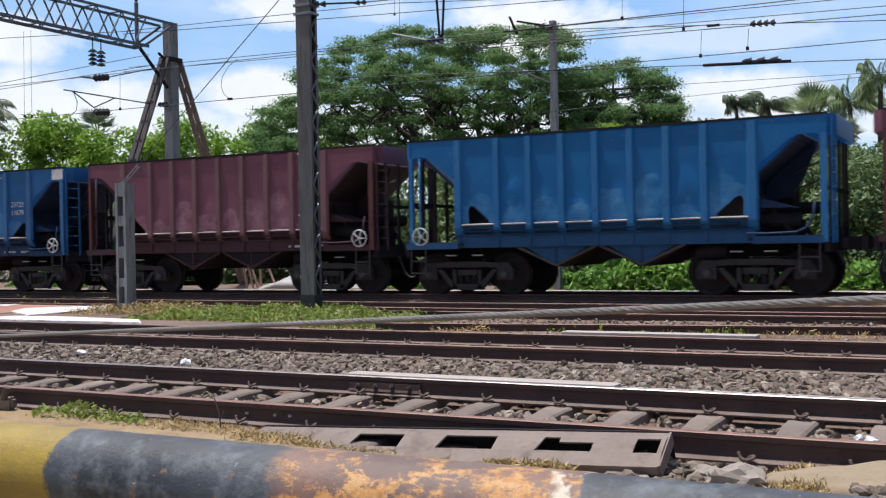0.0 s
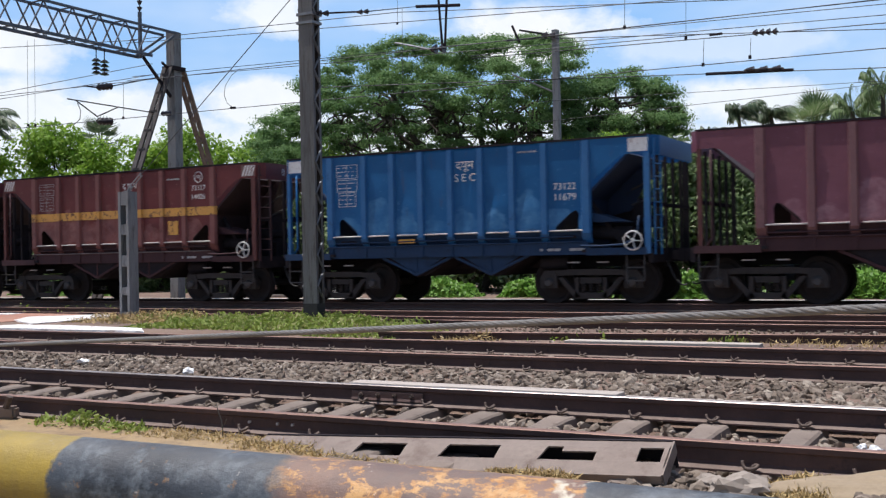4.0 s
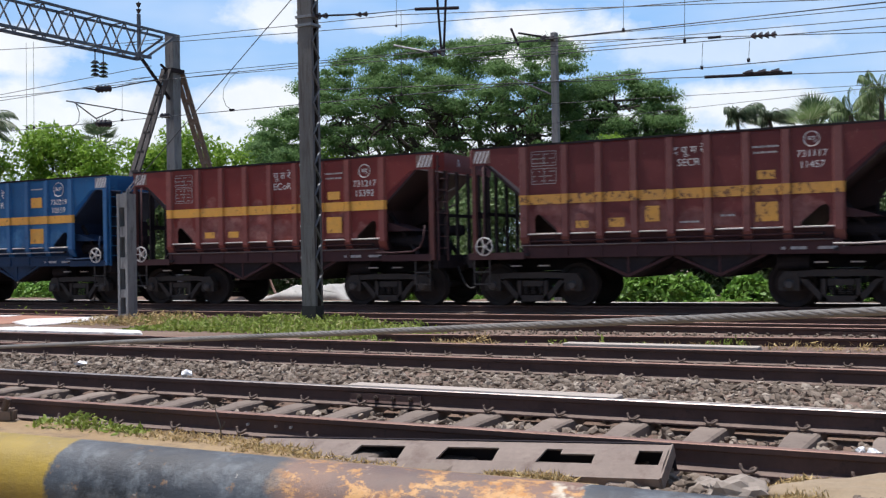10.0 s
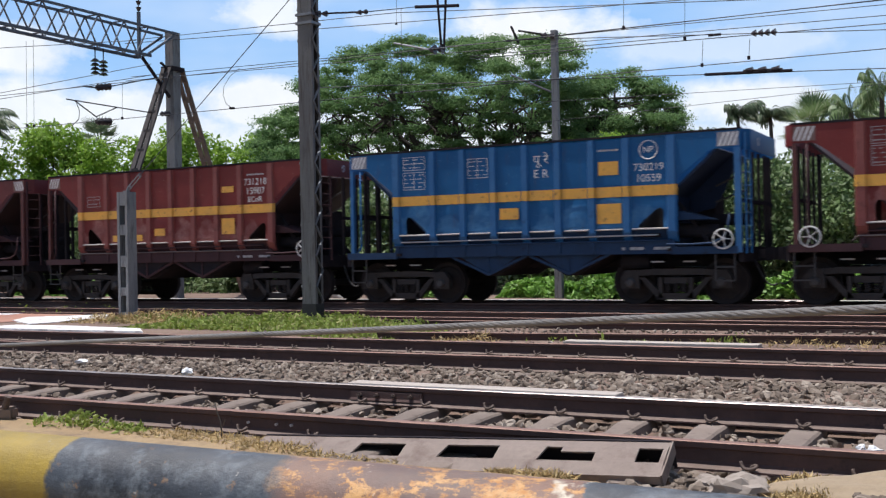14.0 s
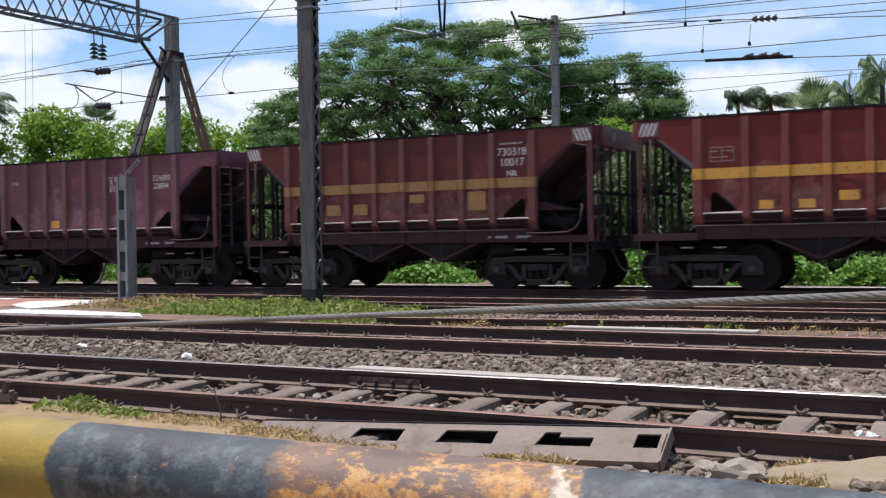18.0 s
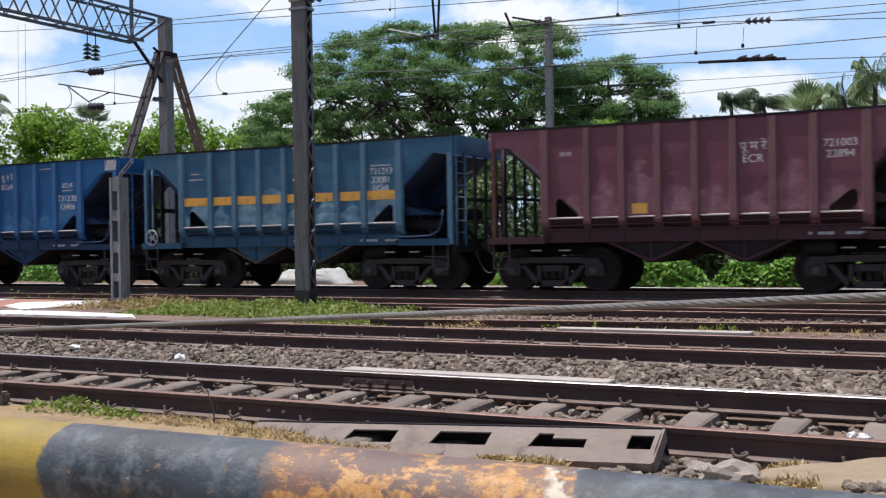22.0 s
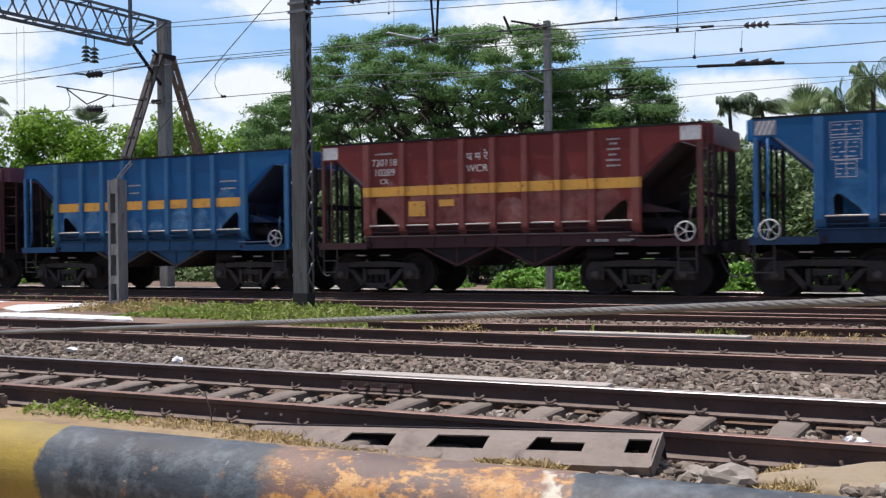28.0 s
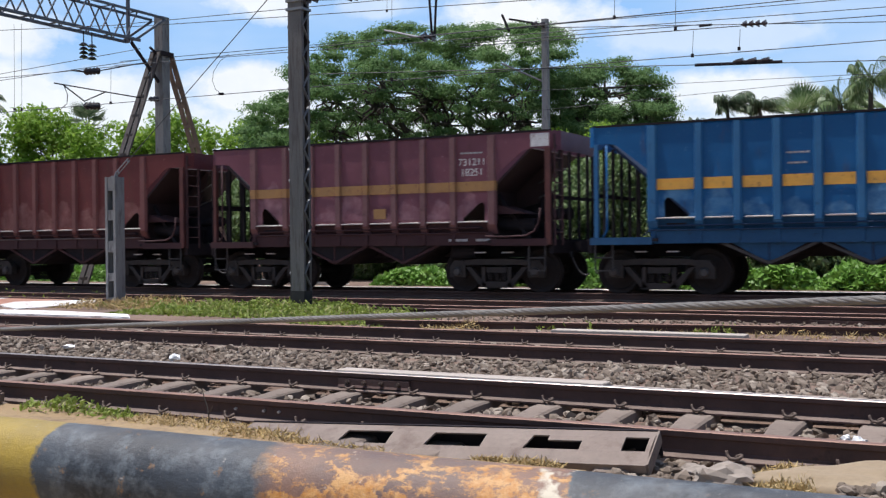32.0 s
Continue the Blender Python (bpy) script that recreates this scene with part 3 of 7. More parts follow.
def build_wagon(spec):
    """A bogie hopper wagon, its middle over the origin and its rails at z = 0; the near side at -y."""
    paint, dark = spec["paint"], spec.get("under", DARK_STEEL)
    grime_shade = GRIME_SHADE_RED if paint_of(spec) == "red" else GRIME_SHADE_BLUE
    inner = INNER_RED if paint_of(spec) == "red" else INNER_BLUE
    lettered = {row[0] for key in ("texts", "tables", "rounds") for row in spec.get(key, ())}
    w = tagged(empty("hopper_wagon"), spec["label"], "hopper wagon", "wagons of the goods train")

    # sheets of the near side, one to a bay, with the two corner openings
    for i in range(BAYS):
        x0, x1 = EDGE[i], EDGE[i + 1]
        poly = [(x0, 1.68), (x1, 1.68), (x1, 3.70), (x0, 3.70)]
        if i == 0:
            poly = [(x0, 1.68), (x0 + 0.26, 1.69), (x0 + 0.25, 2.02), (x0 + 0.31, 2.11), (x0 + 0.42, 2.09), (x0 + 0.74, 1.82), (x0 + 0.80, 1.74), (x0 + 0.78, 1.69), (x0 + 0.775, 1.68), (x1, 1.68), (x1, 3.70), (x0, 3.70)]
        if i == BAYS - 1:
            poly = [(x0, 1.68), (x1 - 0.74, 1.68), (x1 - 0.75, 1.76), (x1 - 0.66, 1.84), (x1 - 0.36, 2.08), (x1 - 0.25, 2.12), (x1 - 0.19, 2.04), (x1 - 0.20, 1.68), (x1, 1.68), (x1, 3.70), (x0, 3.70)]
        if i in (0, BAYS - 1):
            part("side_sheet", prism(B(), poly, -1.50, -1.485), paint, w)
        else:
            part("side_sheet", bulged_sheet(x0, x1, spec["label"], i, i in lettered), paint, w)
        # ledge under the sheet and the hopper sheet that folds inwards below it
        part("ledge", prism(B(), [(-1.575, 1.65), (-1.575, 1.672), (-1.49, 1.688), (-1.485, 1.65)], x0 + 0.10 + 0.03 * (i % 3), x1 - 0.09, "x"), LEDGE_DUST, w, "dust-covered narrow ledge")
        part("lower_sheet", prism(B(), [(-1.50, 1.66), (-1.485, 1.66), (-1.36, 1.40), (-1.38, 1.40)], x0, x1, "x"), spec.get("low", grime_shade), w)
    for i in range(BAYS + 1):
        x = EDGE[i]
        wd = RIB if 0 < i < BAYS else RIB_END
        bm = prism(B(), hat(x, wd), 1.60, 3.66, "z")
        prism(bm, [(-1.57, 1.60), (-1.50, 1.60), (-1.38, 1.38), (-1.43, 1.38)], x - wd * 0.9, x + wd * 0.9, "x")
        part("stanchion", bm, RIBS[paint.name], w)
    # upper corner plates, beyond the end stanchions
    for s in (-1, 1):
        end = 4.91 if s > 0 else 4.75
        poly = [(-s * BAY0, 2.64), (s * 4.22, 3.27), (s * 4.36, 3.31), (s * end, 3.31), (s * end, 3.70), (-s * BAY0, 3.70)]
        part("corner_plate", prism(B(), poly, -1.52, -1.505), paint, w)
        part("far_corner_plate", prism(B(), poly, 1.54, 1.56), paint, w)
        part("end_plate", prism(B(), [(s * (end + x), y) for x, y in ((-0.02, -1.535), (0.15, -1.30), (0.15, 1.30), (-0.02, 1.535), (-0.05, 1.535), (0.12, 1.30), (0.12, -1.30), (-0.05, -1.535))], 3.27, 3.70, "z"), paint, w)
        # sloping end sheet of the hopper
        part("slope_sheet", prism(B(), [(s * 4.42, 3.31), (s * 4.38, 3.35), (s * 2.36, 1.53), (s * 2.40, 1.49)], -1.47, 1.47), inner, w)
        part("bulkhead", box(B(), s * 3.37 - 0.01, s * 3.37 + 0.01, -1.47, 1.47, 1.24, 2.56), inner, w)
        if s > 0:
            for y in (-1.05, 1.05):
                part("slope_brace", beam(B(), (s * 4.2, y, 1.22), (s * 3.38, y, 2.3), 0.08, 0.08), DARK_STEEL, w)
            part("deflector", prism(B(), [(s * 3.36, 2.06), (s * 3.6, 2.03), (s * 4.22, 1.84), (s * 3.36, 1.84)], -1.35, -0.6), grime_shade, w)
            part("reservoir", tube(B(), (3.4, -0.95, 1.62), (4.3, -0.95, 1.58), 0.16, 14), DARK_STEEL, w)
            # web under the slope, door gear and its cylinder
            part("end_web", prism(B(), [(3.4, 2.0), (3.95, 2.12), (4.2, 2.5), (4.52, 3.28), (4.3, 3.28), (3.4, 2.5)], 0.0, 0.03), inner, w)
            bm = box(B(), 3.4, 3.92, 0.25, 1.1, 1.24, 2.45)
            box(bm, 3.92, 4.08, 0.4, 0.9, 1.24, 1.62)
            part("door_gear", bm, DARK_STEEL, w)
            part("air_cylinder", lathe_x(3.5, 4.7, 0.35, 1.86, 0.13), DARK_STEEL, w)
            for z0_, z1_ in ((2.92, 2.6), (2.5, 2.25)):
                part("gear_rod", tube(B(), (4.72, -0.1, z0_), (4.02, -0.1, z1_), 0.022, 6), STEP_STEEL, w)
        half = 0.065 if s > 0 else 0.045
        for y in (-1.53, 1.53):
            part("corner_post", box(B(), s * (end - 0.075) - half, s * (end - 0.075) + half, y - 0.05, y + 0.05, 1.12, 3.31), dark if y > 0 else POST_RED if paint_of(spec) == "red" else RIBS[paint.name], w)
        # upright bars and a cross rail close the end
        for j in range(4):
            y = -0.9 + 0.62 * j
            part("end_bar", box(B(), s * (end - 0.04) - 0.03, s * (end - 0.04) + 0.03, y - 0.04, y + 0.04, 1.22, 3.30), dark, w)
        part("end_rail", box(B(), s * (end + 0.01) - 0.02, s * (end + 0.01) + 0.02, -1.5, 1.5, 2.16, 2.24), dark, w)
        part("platform", box(B(), s * 4.1 - 0.79, s * 4.1 + 0.79, -1.56, 1.56, 1.17, 1.235), dark, w)
        part("headstock", box(B(), s * 4.86 - 0.05, s * 4.86 + 0.05, -1.45, 1.45, 0.92, 1.22), dark, w)
        # ladder on the end, grab rail on the side
        lx = s * (end + 0.08)
        if s in spec.get("ladders", (1,)):
            bm = B()
            for y in (-1.52, -1.04):
                box(bm, lx - 0.018, lx + 0.018, y - 0.022, y + 0.022, 1.10, 3.62)
            # ladders in shade take the darkened underframe colour
            step_paint = grime_shade if paint in (RED, MAROON, PLUM, BLUE) else paint
            lad = part("ladder", bm, step_paint, w)
            for j in range(8):
                part("rung", tube(B(), (lx, -1.52, 1.4 + 0.28 * j), (lx, -1.04, 1.4 + 0.28 * j), 0.014, 6), step_paint, lad)
        for dx in (-4.43, ) if s < 0 else ():
            part("grab_rail", polytube(B(), [(dx - 0.12, -1.56, 1.24), (dx, -1.56, 1.42), (dx, -1.56, 2.3), (dx, -1.56, 3.28)], 0.024, 6), grime_shade if grime_shade is GRIME_SHADE_RED else paint, w)
        # stirrup step
        bm = B()
        sx = s * 4.53
        for dx in (-0.2, 0.2):
            beam(bm, (sx + dx, -1.5, 1.12), (sx + dx, -1.5, 0.52), 0.03, 0.03)
        beam(bm, (sx - 0.2, -1.5, 0.53), (sx + 0.2, -1.5, 0.53), 0.03, 0.08, (0, 1, 0))
        beam(bm, (sx - 0.2, -1.5, 0.82), (sx + 0.2, -1.5, 0.82), 0.03, 0.06, (0, 1, 0))
        part("step", bm, STEP_STEEL, w)
        part("coupler", SHARED["coupler"][0], None, w, m=pose(s * 4.95, 0, 0, 0, 0, 0 if s > 0 else 180))
        part("air_hose", SHARED["hose"][0], None, w, m=pose(s * 4.9, 0, 0, 0, 0, 0 if s > 0 else 180))
        if s in spec.get("brakes", (1,)):
            wheel_me = SHARED["grey_wheel" if spec.get("grey_wheel") else "hand_wheel"][0]
            part("hand_wheel", wheel_me, None, w, "grey five-spoked hand brake wheel" if spec.get("grey_wheel") else "white-painted five-spoked hand brake wheel", m=pose(4.53 if s > 0 else -4.39, -1.66, 1.41, 0, 20 * s))
    # far side, sill, centre beam, hopper bottoms
    part("far_side", box(B(), BAY0, -BAY0, 1.525, 1.56, 1.42, 3.70), paint, w)
    part("top_rail", box(B(), -4.76, 4.92, -1.53, -1.45, 3.68, 3.725), dark, w)
    part("far_top_rail", box(B(), -4.76, 4.92, 1.52, 1.585, 3.66, 3.74), dark, w)
    bm = box(B(), -3.4, 3.4, -1.50, -1.44, 1.12, 1.42)
    for i in range(BAYS + 1):
        x = EDGE[i]
        box(bm, x - 0.05, x + 0.05, -1.53, -1.50, 1.14, 1.40)
    part("sill", bm, spec.get("low", grime_shade), w)
    part("train_pipe", polytube(B(), [(-3.62, -1.50, 1.30), (-3.5, -1.53, 1.41), (-2.0, -1.53, 1.405), (0.0, -1.53, 1.41), (1.9, -1.53, 1.405), (3.3, -1.53, 1.41)], 0.017, 6), PIPE_DUSTY if paint in (RED, MAROON) else grime_shade, w)
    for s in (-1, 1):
        part("end_sill", box(B(), s * 4.12 - 0.7, s * 4.12 + 0.7, -1.585, -1.50, 1.10, 1.26), spec.get("low", grime_shade), w)
    part("centre_sill", box(B(), -4.8, 4.8, -0.22, 0.22, 0.82, 1.17), DARK_STEEL, w)
    part("load_floor", box(B(), -2.4, 2.4, -1.36, 1.36, 1.44, 1.50), DARK_STEEL, w)
    for cx in (-1.0, 1.0):
        part("hopper_bottom", prism(B(), [(cx - 0.95, 1.12), (cx + 0.95, 1.12), (cx + 0.14, 0.66), (cx - 0.14, 0.66)], -1.25, 1.25), DARK_STEEL, w)
        bm = beam(B(), (cx - 0.95, -1.42, 1.12), (cx, -1.42, 0.70), 0.04, 0.06)
        beam(bm, (cx + 0.95, -1.42, 1.12), (cx, -1.42, 0.70), 0.04, 0.06)
        part("hopper_brace", bm, STEP_STEEL if "low" in spec else grime_shade, w)
        part("hopper_rib", box(B(), cx - 0.02, cx + 0.02, -1.43, -1.41, 0.72, 1.12), grime_shade, w)
        part("gusset", prism(B(), [(cx - 0.75, 1.12), (cx + 0.75, 1.12), (cx + 0.1, 0.76), (cx - 0.1, 0.76)], -1.41, -1.40), spec.get("low", DARK_STEEL if grime_shade is GRIME_SHADE_RED else grime_shade), w)
    part("brake_pipe", tube(B(), (-3.3, -1.53, 1.50), (3.1, -1.53, 1.53), 0.018, 6), spec.get("pipe", grime_shade), w)
    part("brake_cylinder", tube(B(), (2.1, -0.9, 0.95), (2.75, -0.9, 0.95), 0.17, 14), DARK_STEEL, w)
    # bogies
    for bx in (-3.38, 3.38):
        for y in (-1.15, 1.15):
            fr = part("bogie_side_frame", SHARED["side_frame"][0], None, w, m=pose(bx, y, 0))
            for dx in (-0.18, 0.0, 0.18):
                part("spring", SHARED["springs"][0], None, fr, m=pose(dx, 0, 0))
            for dx in (-1.0, 1.0):
                part("bearing_cap", SHARED["cap"][0], None, fr, m=pose(dx, -0.11 if y < 0 else 0.11, 0.49, 0, 0, 0 if y < 0 else 180))
        for dx in (-0.35, 0.35):
            part("brake_lever", box(B(), bx + dx - 0.13, bx + dx + 0.13, -1.36, -1.30, 0.93, 0.96), LEDGE_DUST, w)
        part("bolster", SHARED["bolster"][0], None, w, m=pose(bx, 0, 0))
        for dx in (-1.0, 1.0):
            ax = part("axle", AXLE_ME, None, w, m=pose(bx + dx, 0, 0.5))
            part("wheel", WHEEL_ME, None, ax, m=pose(0, -0.85, 0))
            part("wheel", WHEEL_ME, None, ax, m=pose(0, 0.85, 0, 0, 0, 180))
            TURNING.append((ax, bx + dx))
    # solid dark boxes stand in for the shade of two open slots
    for x0 in (BAY0 + 0.28, -BAY0 - 0.72):
        part("lower_slot", box(B(), x0, x0 + 0.44, -1.47, -1.44, 1.49, 1.56), DARK_STEEL, w)
    part("end_pipe", polytube(B(), [(3.3, -1.6, 1.32), (3.8, -1.6, 1.31), (4.3, -1.6, 1.33), (4.5, -1.6, 1.42), (4.62, -1.6, 1.62), (4.66, -1.6, 1.95)], 0.022, 6), LEDGE_DUST if spec.get("pale_pipe") else grime_shade, w)
    if spec.get("texts"):
        for x in (2.28, 3.0):
            part("sill_panel", box(B(), x, x + 0.5, -1.507, -1.503, 1.21, 1.27), FAINT, w)
    markings(w, spec)
    return w


def plate(w, name, x0, x1, z0, z1, mat, y=-1.532, label=""):
    return part(name, box(B(), x0, x1, y - 0.004, y, z0, z1), mat, w, label)


def paint_of(spec):
    return "red" if spec["paint"] in (RED, MAROON, PLUM) else "blue"


def markings(w, spec):
    # painted band, sheet by sheet and over the stanchions
    band = spec.get("band")
    z0, z1 = spec.get("band_z", (2.38, 2.61))
    if band:
        for i in range(BAYS):
            plate(w, "painted_band", EDGE[i] + 0.105, EDGE[i + 1] - 0.105, z0, z1, spec.get("band_paint", YELLOW))
        if band == "full":
            for i in range(BAYS + 1):
                wd = RIB if 0 < i < BAYS else RIB_END
                part("painted_band", prism(B(), hat(EDGE[i], wd, 0.004), z0, z1, "z"), spec.get("band_paint", YELLOW), w)
    for i, dz, sx, sz in spec.get("patches", ()):
        plate(w, "yellow_patch", bay_x(i) - sx / 2, bay_x(i) + sx / 2, dz - sz / 2, dz + sz / 2, spec.get("band_paint", YELLOW))
    for s in spec.get("corner_marks", ()):
        x0 = 4.41 if s > 0 else -4.745
        mark = part("corner_mark", box(B(), x0, x0 + 0.48, -1.525, -1.521, 3.35, 3.65), (MARK_PLATE if paint_of(spec) == "red" else MARK_GREY) if spec.get("striped") else SIGN_WHITE, w)
        for j in range(4 if spec.get("striped") else 0):
            x = x0 + 0.015 + 0.098 * j
            lo, hi = (3.64, 3.36) if spec.get("falling") else (3.36, 3.64)
            part("stripe", prism(B(), [(x, lo), (x + 0.05, lo), (x + 0.165, hi), (x + 0.115, hi)], -1.5275, -1.5245), SIGN_WHITE, mark)
    if spec.get("striped"):
        part("stencilled_text", text_mesh("0", 0.26), SIGN_WHITE, w, m=pose(5.064, -0.55, 3.48, 90, 0, 90))
    for i, z, size, body in spec.get("texts", ()):
        part("stencilled_text", text_mesh(body, size), SIGN_WHITE, w, m=pose(bay_x(i), -1.528 if z < 2.9 else -1.512, z, 90))
    # panels of small writing: a frame with bars
    for i, z, wd, ht in spec.get("tables", ()):
        bm = B()
        x0, x1 = bay_x(i) - wd / 2, bay_x(i) + wd / 2
        for a, b, c, d in ((x0, x1, z + ht / 2 - 0.011, z + ht / 2), (x0, x1, z - ht / 2, z - ht / 2 + 0.011), (x0, x0 + 0.011, z - ht / 2, z + ht / 2), (x1 - 0.011, x1, z - ht / 2, z + ht / 2)):
            box(bm, a, b, -1.514, -1.510, c, d)
        n = max(2, int(ht / 0.1))
        box(bm, (x0 + x1) / 2 - 0.005, (x0 + x1) / 2 + 0.005, -1.514, -1.510, z - ht / 2, z + ht / 2)
        rng = random.Random(i + int(z * 100))
        for j in range(n):
            zz = z + ht / 2 - (j + 0.7) * ht / (n + 0.4)
            x = x0 + 0.035
            while x < x1 - 0.08:
                ln = rng.uniform(0.02, 0.06)
                box(bm, x, min(x + ln, x1 - 0.03), -1.514, -1.510, zz - 0.011, zz + 0.011)
                x += ln + rng.choice((0.02, 0.03, 0.1))
        part("data_panel", bm, FAINT if paint_of(spec) == "red" else SIGN_WHITE, w)
    for i, z, wd in spec.get("bars", ()):
        x, k = bay_x(i) - wd / 2, 0
        while x < bay_x(i) + wd / 2 - 0.03:
            ln = 0.035 + 0.03 * ((k * 7 + i) % 3)
            part("stencil_bar", box(B(), x, min(x + ln, bay_x(i) + wd / 2), -1.514, -1.510, z - 0.02, z + 0.02), FAINT, w)
            x, k = x + ln + 0.018, k + 1
    for i, z, r, body in spec.get("rounds", ()):
        bm = ring(B(), (bay_x(i), -1.508, z), r, 0.012, 24, m=4)
        mk = part("round_mark", bm, SIGN_WHITE, w)
        if body:
            part("stencilled_text", text_mesh(body, r * 0.95), SIGN_WHITE, mk, m=pose(bay_x(i), -1.528 if z < 2.9 else -1.512, z, 90))


